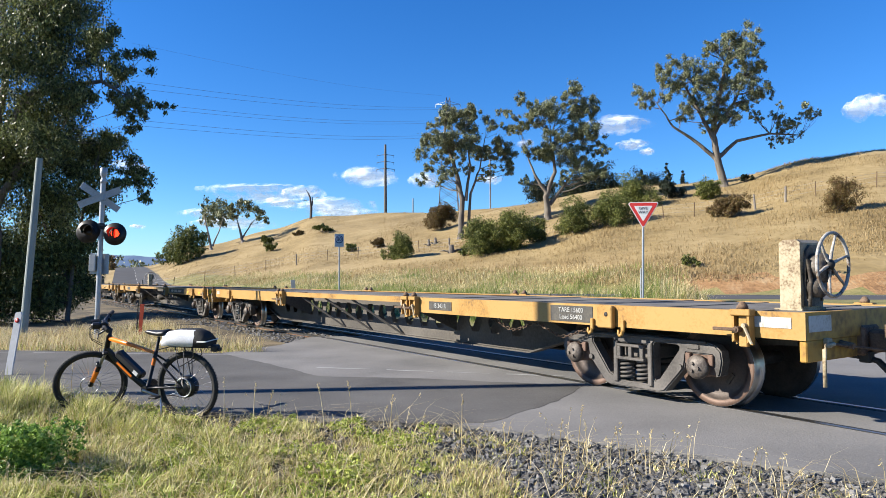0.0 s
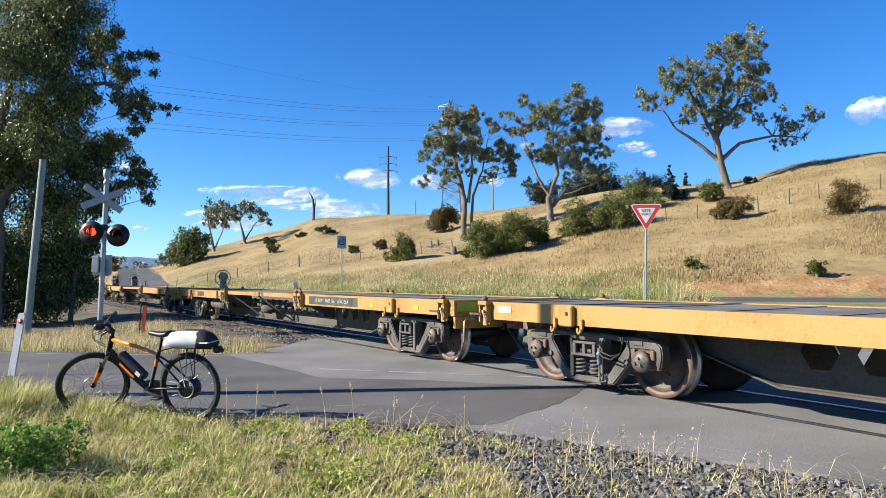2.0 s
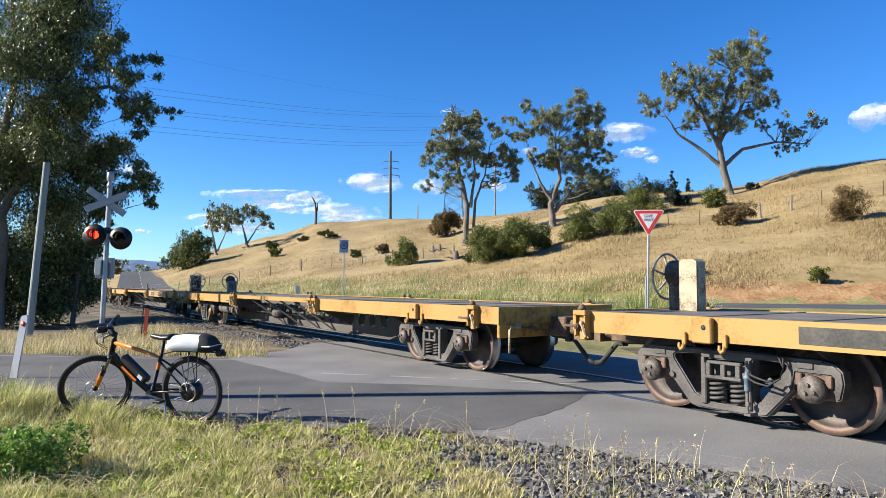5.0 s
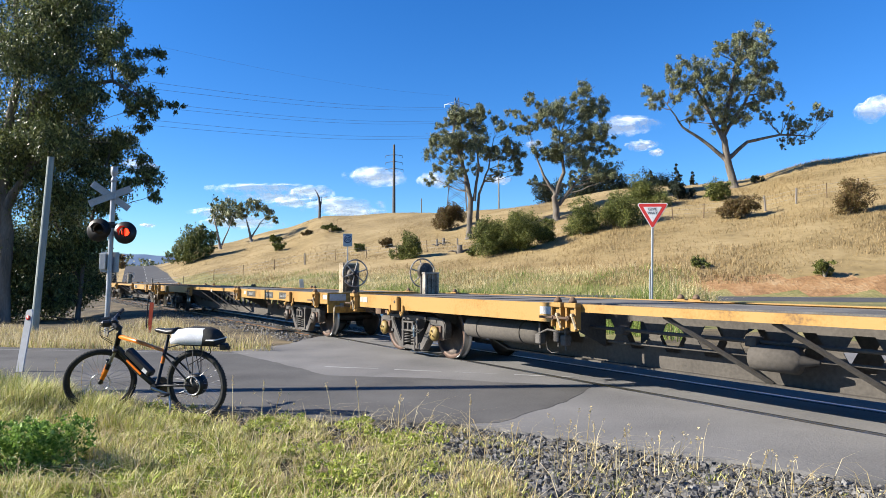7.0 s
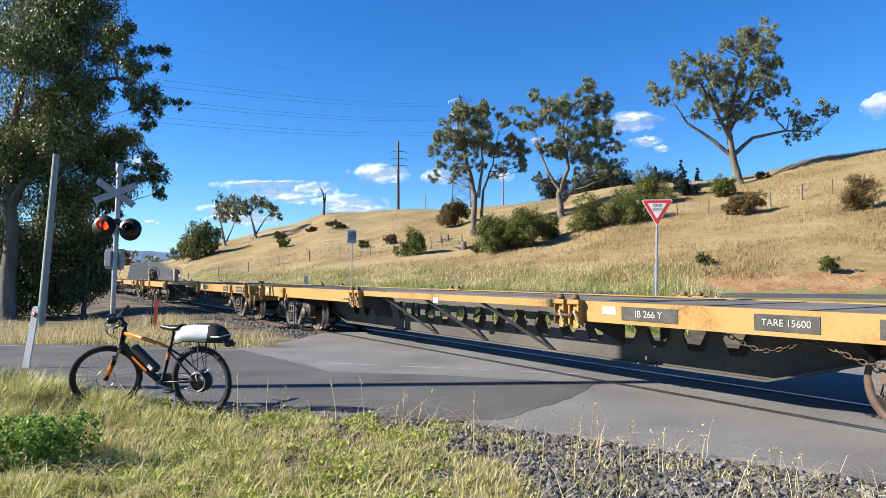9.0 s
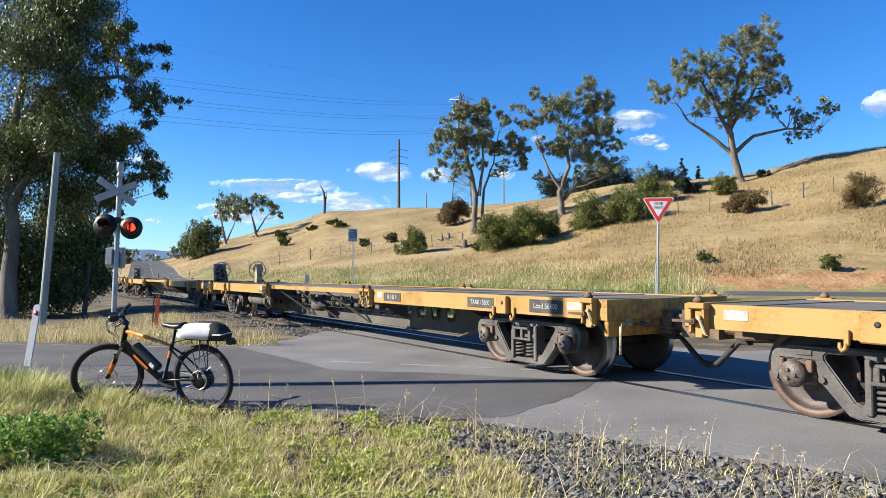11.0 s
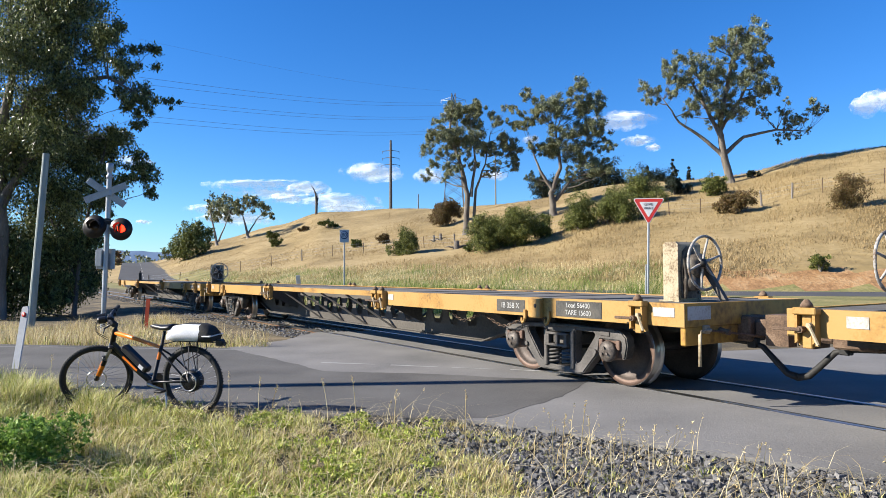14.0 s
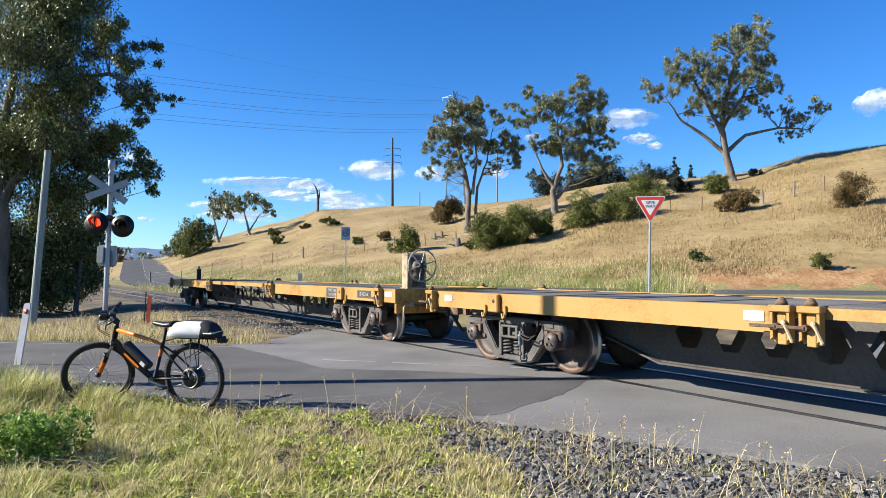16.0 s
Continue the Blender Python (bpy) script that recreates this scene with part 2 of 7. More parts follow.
def hill(x, y):
    """Height of the grassy hill above the verge."""
    if y < 8:
        return 0.0
    a = x / y
    a = min(1.59, max(-0.6, a - 0.0125 * (1 + a * a)))
    for i in range(len(HILL) - 1):
        if HILL[i][0] <= a <= HILL[i + 1][0]:
            break
    k = (a - HILL[i][0]) / (HILL[i + 1][0] - HILL[i][0])
    k = k * k * (3 - 2 * k) * 0.5 + k * 0.5
    foot, crest, rise = (HILL[i][j] + (HILL[i + 1][j] - HILL[i][j]) * k for j in (1, 2, 3))
    top = 1.34 + rise * crest - 0.8
    if y <= foot:
        return 0.0
    if y <= crest:
        q = (y - foot) / (crest - foot)
        return top * (q * 0.8 + 0.2 * step(q, 0, 1)) + 0.5 * step(y, foot, foot + 2)* step(a, 0.1, 0.3)
    return top * (1 - 0.6 * step(y, crest + 4, crest + 120))


def ground_z(x, y):
    lat = 0.8356 * x + 0.5494 * y - LAT0
    w = -0.5494 * x + 0.8356 * y
    z = -0.06
    z += 0.55 * step(lat, 5, 16) * step(y, 8, 16)
    z += 3.1 * step(w, 75, 150) * step(lat, -10, 20) * (1 - 0.24 * step(-x / max(y, 1.0), 0.385, 0.425))
    z -= 0.25 * step(-lat, 2.2, 5) * step(w, 15, 20) * (1 - step(-lat, 6, 10))
    h = hill(x, y)
    z += h
    if h > 0.6:
        z += 0.5 * min(1, h / 6) * noise.noise(Vector((x * 0.06, y * 0.06, 0)))
    return z


def graded(lo, hi, fine_lo, fine_hi, step0, grow):
    xs = [fine_lo]
    while xs[-1] < fine_hi:
        xs.append(xs[-1] + step0)
    d = step0
    while xs[-1] < hi:
        d *= grow
        xs.append(xs[-1] + d)
    d = step0
    while xs[0] > lo:
        d *= grow
        xs.insert(0, xs[0] - d)
    return xs


M["verge"] = material("green_verge_ground", [(0.10, 0.10, 0.03), (0.20, 0.19, 0.06), (0.36, 0.29, 0.12)], 0.95, 0, 0.5, 5, 0.5, (0.3, 0.66), dist=0.1)


M["cutting"] = material("orange_earth_cutting", [(0.16, 0.08, 0.03), (0.36, 0.20, 0.085), (0.46, 0.32, 0.17)], 0.95, 0, 0.9, 6, 0.6, (0.3, 0.66), dist=0.1)


def build_ground():
    xs, ys = graded(-3500, 3500, -45, 75, 1.0, 1.16), graded(-600, 4200, -4, 150, 1.0, 1.16)
    vs = [(x, y, ground_z(x, y)) for y in ys for x in xs]
    n = len(xs)
    fs = [(j * n + i, j * n + i + 1, (j + 1) * n + i + 1, (j + 1) * n + i) for j in range(len(ys) - 1) for i in range(n - 1)]
    me = facing("ground", fs, vs, [M["hill_grass"], M["soil"], M["verge"], M["cutting"]])
    for p in me.polygons:
        p.use_smooth = True
        x, y = p.center.x, p.center.y
        lat = 0.8356 * x + 0.5494 * y - LAT0
        if lat < 3 or (lat < 8 and x > 0.3 * y):
            p.material_index = 1
        elif hill(x, y) < (1.0 if x > 0.36 * y else 1.2) and lat < 40 and y < 90:
            p.material_index = 2
        if 0.05 < hill(x, y) < 1.0 and x / y > 0.36 and 24 < y < 45:
            p.material_index = 3
    tagged(new("ground", me), "dry golden grass hillside and grassy verge", "ground", kind="structure")


build_ground()


def rough(outline, amp=0.05, every=0.14, far=20.0):
    """The same outline with a crumbled edge, where it is near."""
    out = []
    n = len(outline)
    for i in range(n):
        a, b = Vector(outline[i]), Vector(outline[(i + 1) % n])
        k = max(1, int((b - a).length / every)) if a.length < far and b.length < far else 1
        for j in range(k):
            p = a.lerp(b, j / k)
            q = Vector((p.x, p.y, 0))
            s = noise.noise_vector(q * 2.1) * amp + noise.noise_vector(q * 7.0) * amp * 0.5 if j else Vector((0, 0, 0))
            out.append((p.x + s.x, p.y + s.y))
    return out


def sheet(name, outline, z, mat, label, category):
    """A thin laid surface over an outline in x and y."""
    bm = bmesh.new()
    prism(bm, rough(outline), z - 0.05, z, axes="xy")
    return tagged(part(name, bm, mat), label, category, kind="structure")


def xy(w, lat):
    p = on_track(w, lat)
    return (p.x, p.y)


M["faded_white"] = material("faded_road_paint", [(0.25, 0.25, 0.25), (0.42, 0.42, 0.41)], 0.9, 0, 2, 40, 0.05)
M["road_main"] = material("grey_country_asphalt", [(0.075, 0.076, 0.08), (0.115, 0.116, 0.12)], 0.95, 0, 0.6, 60, 0.2, (0.3, 0.7), spec=0.15, dist=0.006)
sheet("road_crossing", [(-3.9, 12.4), (-3.2, 13.7), xy(14.6, -0.75), xy(13.6, 2.0), xy(7, 3.5), xy(4, 12), (14.0, 18.5), (26.5, 17), (20, -8), (9.5, 0.2), (2.82, 4.55), (0.36, 6.15), (-2.6, 6.95), (-4.5, 9.0)], -0.009, M["road_light"], "pale worn asphalt of the level crossing", "road")
sheet("road_approach", [(-60, 26.5), (-24, 16.2), (-8.0, 13.0), (-3.9, 12.3), (-1.6, 9.32), (-0.2, 9.05), (1.85, 8.35), (1.35, 7.35), (0.52, 6.3), (0.1, 6.2), (-2.5, 6.98), (-6.4, 9.1), (-24, 12), (-60, 20)], -0.0065, M["road_dark"], "dark patched asphalt road", "road")


ROAD_LINE = [(70, 12), (40, 20), (24, 24.5), (12, 28), (0, 33.5), (-10, 42), (-20, 55), (-29, 70), (-38, 86), (-50, 112), (-63, 140), (-80, 175)]


def build_main_road():
    """The road behind the line, from the crossing away over the rise."""
    path = ROAD_LINE
    pts = []
    for i in range(len(path) - 1):
        for k in range(8):
            pts.append(Vector(path[i]).lerp(Vector(path[i + 1]), k / 8))
    for _ in range(6):
        pts = [pts[0]] + [(pts[i - 1] + 2 * pts[i] + pts[i + 1]) / 4 for i in range(1, len(pts) - 1)] + [pts[-1]]
    vs, fs = [], []
    for i, p in enumerate(pts):
        d = (pts[min(i + 1, len(pts) - 1)] - pts[max(i - 1, 0)]).normalized()
        s = Vector((d.y, -d.x))
        for k in range(5):
            q = p + s * (k - 2) * 1.6
            vs.append((q.x, q.y, max(ground_z(q.x, q.y), ground_z(p.x, p.y)) + 0.06 - 0.03 * abs(k - 2)))
        if i:
            for k in range(4):
                fs.append(((i - 1) * 5 + k, (i - 1) * 5 + k + 1, i * 5 + k + 1, i * 5 + k))
    # worn centre line
    lv, lf = [], []
    for i in range(0, len(pts) - 2, 2):
        p, q = pts[i], pts[i + 1]
        d = (q - p).normalized()
        n = Vector((d.y, -d.x)) * 0.045
        for r in (p - n, p + n, q + n, q - n):
            lv.append((r.x, r.y, max(ground_z(r.x, r.y), ground_z(p.x, p.y)) + 0.068))
        lf.append(tuple(range(len(lv) - 4, len(lv))))
    tagged(new("road_marking", facing("road_marking", lf, lv, M["faded_white"])), "worn white dashes along the road", "road marking", kind="structure")
    me = facing("road_main", fs, vs, M["road_main"])
    tagged(new("road_main", me), "grey asphalt country road over a rise", "road", kind="structure")


build_main_road()


def worn_line(a, b, w, z):
    """A faded strip of paint or sealant on the asphalt, broken by wear."""
    rng = random.Random(2)
    a, b = Vector(a), Vector(b)
    d = (b - a).normalized()
    n = Vector((-d.y, d.x))
    bm = bmesh.new()
    L, t = (b - a).length, 0.0
    while t < L - 0.3:
        l = rng.uniform(0.25, 0.9)
        k = w * rng.uniform(0.5, 1)
        q = [a + d * t + n * rng.uniform(-k, 0), a + d * (t + l * 0.5) - n * k, a + d * (t + l) - n * rng.uniform(0, k), a + d * (t + l) + n * k * 0.5, a + d * t + n * k]
        bm.faces.new([bm.verts.new((p.x, p.y, z)) for p in q])
        t += l + rng.uniform(0.05, 0.3)
    tagged(part("road_marking", bm, M["faded"]), "faded pale strip on the asphalt", "road marking", kind="structure")


M["faded"] = material("faded_line", [(0.28, 0.28, 0.28), (0.40, 0.40, 0.39)], 0.9, 0, 6, 80, 0.1)
worn_line((-1.8, 10.25), (1.3, 9.3), 0.05, -0.006)
worn_line((-8.6, 12.75), (-3.6, 12.0), 0.03, -0.004)


def build_track():
    prof = [(-0.062, 0), (0.062, 0), (0.062, 0.012), (0.012, 0.03), (0.012, 0.115), (0.032, 0.125), (0.034, 0.152), (0.026, 0.158), (-0.026, 0.158), (-0.034, 0.152), (-0.032, 0.125), (-0.012, 0.115), (-0.012, 0.03), (-0.062, 0.012)]
    for side in (-1, 1):
        vs, fs = [], []
        n = len(prof)
        for w in (-60, 160):
            for x, z in prof:
                p = on_track(w, side * (0.5335 + 0.034) + x, z - 0.158)
                vs.append(p)
        fs = [(i, (i + 1) % n, n + (i + 1) % n, n + i) for i in range(n)] + [tuple(range(n)), tuple(range(n, 2 * n))]
        me = facing("rail", fs, vs, [M["rail_rust"], M["rail_top"]])
        for k in (5, 6, 7, 8, 9):
            me.polygons[k].material_index = 1
        tagged(new("rail", me), "rusty steel rail with a polished head", "rail", "running rails", kind="structure")


build_track()


def scatter_stones(name, spots, sizes, mat, label, seed):
    """Loose broken stones, each a jittered eight-cornered lump."""
    rng = np.random.default_rng(seed)
    corners = np.array([(-1, -1, -1), (1, -1, -1), (1, 1, -1), (-1, 1, -1), (-1, -1, 1), (1, -1, 1), (1, 1, 1), (-1, 1, 1)], float) * 0.5
    quads = [(0, 3, 2, 1), (4, 5, 6, 7), (0, 1, 5, 4), (1, 2, 6, 5), (2, 3, 7, 6), (3, 0, 4, 7)]
    vs, fs = [], []
    for (x, y, z), s in zip(spots, sizes):
        c = corners + rng.uniform(-0.26, 0.26, (8, 3))
        c[4:, :2] *= rng.uniform(0.35, 0.8)
        c *= s * rng.uniform((0.8, 0.6, 0.45), (1.4, 1.0, 0.9))
        a, b = rng.uniform(0, 6.28), rng.uniform(-0.5, 0.5)
        ca, sa, cb, sb = math.cos(a), math.sin(a), math.cos(b), math.sin(b)
        q = np.stack([c[:, 0] * cb + c[:, 2] * sb, c[:, 1], -c[:, 0] * sb + c[:, 2] * cb], 1)
        q = np.stack([q[:, 0] * ca - q[:, 1] * sa + x, q[:, 0] * sa + q[:, 1] * ca + y, q[:, 2] + z], 1)
        n = len(vs)
        vs.extend(map(tuple, q))
        fs.extend(tuple(n + k for k in f) for f in quads)
    tagged(new(name, facing(name, fs, vs, mat)), label, "gravel", kind="stuff")


def build_ballast():
    # the stone bed, either side of the paved crossing
    prof = [(-2.7, -0.42), (-1.5, -0.08), (-0.9, -0.075), (0.9, -0.075), (1.5, -0.08), (2.7, -0.35)]
    vs, fs = [], []
    ws = [14.2 + k * 1.5 for k in range(90)]
    for w in ws:
        for l, z in prof:
            p = on_track(w, l)
            vs.append((p.x, p.y, z + 0.03 * noise.noise(p * 1.3)))
    n = len(prof)
    fs = [(i * n + j, i * n + j + 1, (i + 1) * n + j + 1, (i + 1) * n + j) for i in range(len(ws) - 1) for j in range(n - 1)]
    tagged(new("ballast_bed", facing("ballast_bed", fs, vs, M["ballast"])), "grey crushed stone track bed", "track bed", kind="structure")
    rng = np.random.default_rng(4)
    spots, sizes = [], []
    for k in range(9000):
        w = 14.0 + 34 * rng.random() ** 1.5
        l = rng.uniform(-2.7, 1.6)
        if abs(abs(l) - 0.57) < 0.09:
            continue
        z = float(np.interp(l, [q[0] for q in prof], [q[1] for q in prof]))
        p = on_track(w, l)
        spots.append((p.x, p.y, z + 0.012))
        sizes.append(rng.uniform(0.04, 0.075))
    scatter_stones("track_ballast", spots, sizes, M["ballast"], "loose grey crushed stone between the rails", 5)


build_ballast()


def build_sleepers():
    bm = bmesh.new()
    box(bm, -0.12, 0.12, -1.0, 1.0, -0.23, -0.045, 0.012)
    for y in (-0.567, 0.567):
        box(bm, -0.09, 0.09, y - 0.13, y + 0.13, -0.045, -0.03)
        for o in (-0.1, 0.1):
            box(bm, -0.03, 0.03, y + o - 0.02, y + o + 0.02, -0.03, -0.005, 0.004)
    me = mesh("sleeper", bm, M["sleeper"])
    for k in range(70):
        p = on_track(15.0 + k * 0.66)
        o = new("sleeper", me)
        o.matrix_basis = pose(p.x, p.y, -0.125, 0, 0, -56.68 + random.uniform(-0.6, 0.6))
        tagged(o, "weathered dark timber sleeper under the rails", "sleeper", "sleepers")


build_sleepers()
# black strips on the asphalt stand in for the shade in the rail grooves
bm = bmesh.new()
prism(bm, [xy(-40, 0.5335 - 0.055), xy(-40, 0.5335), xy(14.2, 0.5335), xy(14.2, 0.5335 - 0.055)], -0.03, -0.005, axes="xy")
tagged(part("flangeway", bm, M["black"]), "black strip for the shaded groove beside the rail", "groove", kind="structure")
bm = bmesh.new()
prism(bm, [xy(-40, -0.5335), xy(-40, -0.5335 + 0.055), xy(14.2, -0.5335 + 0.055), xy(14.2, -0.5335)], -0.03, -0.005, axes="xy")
tagged(part("flangeway", bm, M["black"]), "black strip for the shaded groove beside the rail", "groove", kind="structure")

# ---- the train ----
SPEED, SLOW, WHEEL_R = 6.821, 0.004, 0.43
REAR = 9.02  # from a wagon's middle to its rear end
WAGONS, WHEELSETS = [], []


def lettering(name, text, size, mat, parent, at, label=""):
    """Painted letters, as a thin mesh of Blender's own font."""
    cu = bpy.data.curves.new(name, 'FONT')
    cu.body, cu.size, cu.extrude, cu.align_x, cu.align_y = text, size, 0.002, 'CENTER', 'CENTER'
    tmp = bpy.data.objects.new(name, cu)
    me = bpy.data.meshes.new_from_object(tmp)
    bpy.data.objects.remove(tmp)
    me.materials.clear()
    me.materials.append(mat)
    return part(name, me, None, parent, label, at=at)


def mesh_of(name, mats, build):
    bm = bmesh.new()
    build(bm)
    return mesh(name, bm, mats)


def run(t):
    """How far the train has come since 8 s."""
    return SPEED * (t - 8) - SLOW * (t - 8) ** 2


def side_sill(bm, back, front):
    """Yellow channel: deep over the bogies, shallow between the inner container pedestals."""
    out = [(-back, 0.79), (-3.17, 0.79), (-3.02, 0.935), (3.02, 0.935), (3.17, 0.79), (front, 0.79), (front, 1.03), (-back, 1.03)]
    prism(bm, out, -1.13, -1.115)


def sill_lips(back, front):
    return ((-back + 0.02, -3.19, 0.791, 0.803), (3.19, front - 0.02, 0.791, 0.803), (-3.0, 3.0, 0.936, 0.948), (-back + 0.01, front - 0.01, 1.016, 1.029))


def sill_web(bm):
    """Castellated web of the centre sill with six-sided holes, deepest between the bogies."""
    n, p = 19, 0.52
    zt, zb, t = 0.93, 0.27, 0.012
    hx, hy, zc = 0.185, 0.17, 0.64
    e = n * p / 2
    rings = [[(-e - 0.1, zb), (e + 0.1, zb), (e + 1.2, 0.60), (8.9, 0.66), (8.9, zt), (-8.9, zt), (-8.9, 0.66), (-e - 1.2, 0.60)]]
    for i in range(n):
        x = (i - (n - 1) / 2) * p
        rings.append([(x - hx * 0.5, zc + hy), (x + hx * 0.5, zc + hy), (x + hx, zc), (x + hx * 0.5, zc - hy), (x - hx * 0.5, zc - hy), (x - hx, zc)])
    plate(bm, rings, -t / 2, t / 2)


def sill_flange(bm):
    e = 19 * 0.52 / 2 + 0.1
    box(bm, -e, e, -0.09, 0.09, 0.25, 0.272)
    for s in (-1, 1):
        pts = [(s * e, 0.25), (s * (e + 1.1), 0.578), (s * (e + 1.1), 0.6), (s * e, 0.272)]
        prism(bm, pts, -0.09, 0.09)


def deck_plates(bm, front):
    for x0, x1 in ((-REAR + 0.06, -3.1), (3.1, front - 0.06)):
        box(bm, x0, x1, -1.015, 1.015, 1.0, 1.018)
        k = x0 + 0.5
        while k < x1 - 0.3:
            box(bm, k, k + 0.05, -1.0, 1.0, 1.018, 1.026)
            k += 1.05
    box(bm, -3.08, 3.08, -0.45, 0.45, 1.0, 1.018)
    for y in (-0.75, 0.75):
        box(bm, -3.08, 3.08, y - 0.07, y + 0.07, 0.99, 1.012)


def cross_bearer(bm):
    """Tapered rib from the centre sill to the side."""
    for s in (-1,):
        a = [(s * 0.34, 0.45), (s * 1.1, 0.80), (s * 1.1, 0.98), (s * 0.34, 0.98)]
        v0 = [bm.verts.new((-0.006, y, z)) for y, z in a]
        v1 = [bm.verts.new((0.006, y, z)) for y, z in a]
        bm.faces.new(v0), bm.faces.new(v1[::-1])
        for i in range(4):
            bm.faces.new((v0[i], v1[i], v1[(i + 1) % 4], v0[(i + 1) % 4]))
    bmesh.ops.recalc_face_normals(bm, faces=bm.faces[:])


def pedestal_body(bm):
    """Folding container pedestal on the outside of the sill."""
    box(bm, -0.10, 0.10, -1.235, -1.13, 0.985, 1.045, 0.008)
    for x in (-0.075, 0.075):
        prism(bm, [(x - 0.012, 0.985), (x + 0.012, 0.985), (x + 0.012, 0.76), (x - 0.012, 0.74)], -1.22, -1.132)
    box(bm, -0.04, 0.04, -1.185, -1.13, 0.70, 0.99, 0.006)
    box(bm, -0.085, 0.085, -1.155, -1.131, 0.72, 0.98)


def pedestal_lock(bm):
    lathe(bm, [(0.0, 0.115), (0.02, 0.112), (0.05, 0.07), (0.052, 0.046), (0.03, 0.045), (0.0, 0.045)], 10, 'Z', centre=(0, -1.18, 1.0))


def pedestal_latch(bm):
    rod(bm, (-0.03, -1.18, 0.86), (-0.03, -1.25, 0.86), 0.03, seg=8)
    box(bm, -0.26, -0.02, -1.262, -1.238, 0.845, 0.875, 0.005)


def pedestal_lever(bm):
    rod(bm, (0.05, -1.25, 0.90), (0.13, -1.26, 0.74), 0.014, seg=6)
    rod(bm, (0.05, -1.20, 0.90), (0.05, -1.26, 0.90), 0.022, seg=8)


def stake_pocket(bm):
    box(bm, -0.11, 0.11, -1.20, -1.13, 0.775, 1.02, 0.012)
    # the pocket's hole is a black disc, its shade put into the colour
    lathe(bm, [(0.0, -1.203), (0.026, -1.203), (0.026, -1.2), (0, -1.2)], 10, 'Y', [1, 1, 1], centre=(0.03, 0, 0.93))


def tie_hook(bm):
    box(bm, -0.022, 0.022, -1.165, -1.131, 0.745, 0.87, 0.006)
    tube(bm, [(0.0, -1.148, 0.76), (-0.012, -1.158, 0.715), (-0.035, -1.162, 0.70), (-0.052, -1.162, 0.725), (-0.054, -1.162, 0.765)], [0.02, 0.02, 0.02, 0.018, 0.012], 7)


def diagonal(bm):
    """Flat brace from the side down to the foot of the centre sill."""
    a, b = Vector((0, -1.06, 0.94)), Vector((0.72, -0.36, 0.29))
    d = (b - a)
    for off in (0,):
        q = [a + Vector((-0.032, 0, 0)), a + Vector((0.032, 0, 0)), b + Vector((0.032, 0, 0)), b + Vector((-0.032, 0, 0))]
        v0 = [bm.verts.new(p) for p in q]
        v1 = [bm.verts.new(p + Vector((0, -0.02, -0.02))) for p in q]
        bm.faces.new(v0), bm.faces.new(v1[::-1])
        for i in range(4):
            bm.faces.new((v0[i], v1[i], v1[(i + 1) % 4], v0[(i + 1) % 4]))
    bmesh.ops.recalc_face_normals(bm, faces=bm.faces[:])


def end_sill(bm):
    prism(bm, [(9.60, 0.79), (9.66, 0.79), (9.66, 1.03), (9.60, 1.03)], -1.112, 1.112)


def buffer_beam(bm):
    """Deep lower plate under the front end sill."""
    for s in (-1, 1):
        box(bm, 9.59, 9.655, s * 0.66 - 0.45, s * 0.66 + 0.45, 0.60, 0.792, 0.01)


def hand_rail(bm):
    """Bent shunter's rail at the corner of the wagon's end."""
    tube(bm, [(9.66, -0.80, 0.755), (9.73, -0.80, 0.755), (9.75, -0.84, 0.755), (9.75, -0.98, 0.75), (9.75, -1.01, 0.72), (9.75, -1.015, 0.40)], 0.017, 7)
    box(bm, 9.655, 9.70, -0.84, -0.76, 0.715, 0.80, 0.006)


def uncoupling_bar(bm):
    tube(bm, [(9.70, -0.78, 0.75), (9.78, -0.4, 0.70), (9.9, -0.12, 0.66)], 0.013, 6)
    rod(bm, (9.66, -0.55, 0.74), (9.78, -0.55, 0.72), 0.03, seg=8)


def coupler(bm):
    box(bm, 9.3, 9.72, -0.16, 0.16, 0.60, 0.88, 0.02)
    box(bm, 9.72, 9.98, -0.10, 0.10, 0.64, 0.84, 0.03)
    prism(bm, [(9.9, -0.17), (10.14, -0.17), (10.16, -0.05), (10.03, 0.02), (10.05, 0.12), (9.9, 0.16)], 0.58, 0.90, axes="xy")


def air_hose(bm):
    tube(bm, [(9.3, -0.06, 0.60), (9.62, -0.05, 0.58), (9.74, -0.03, 0.55), (9.90, -0.01, 0.38), (9.99, 0, 0.29), (10.11, 0, 0.26)], [0.026, 0.026, 0.03, 0.034, 0.036, 0.04], 8)
    box(bm, 9.60, 9.70, -0.10, 0.0, 0.53, 0.64, 0.01)


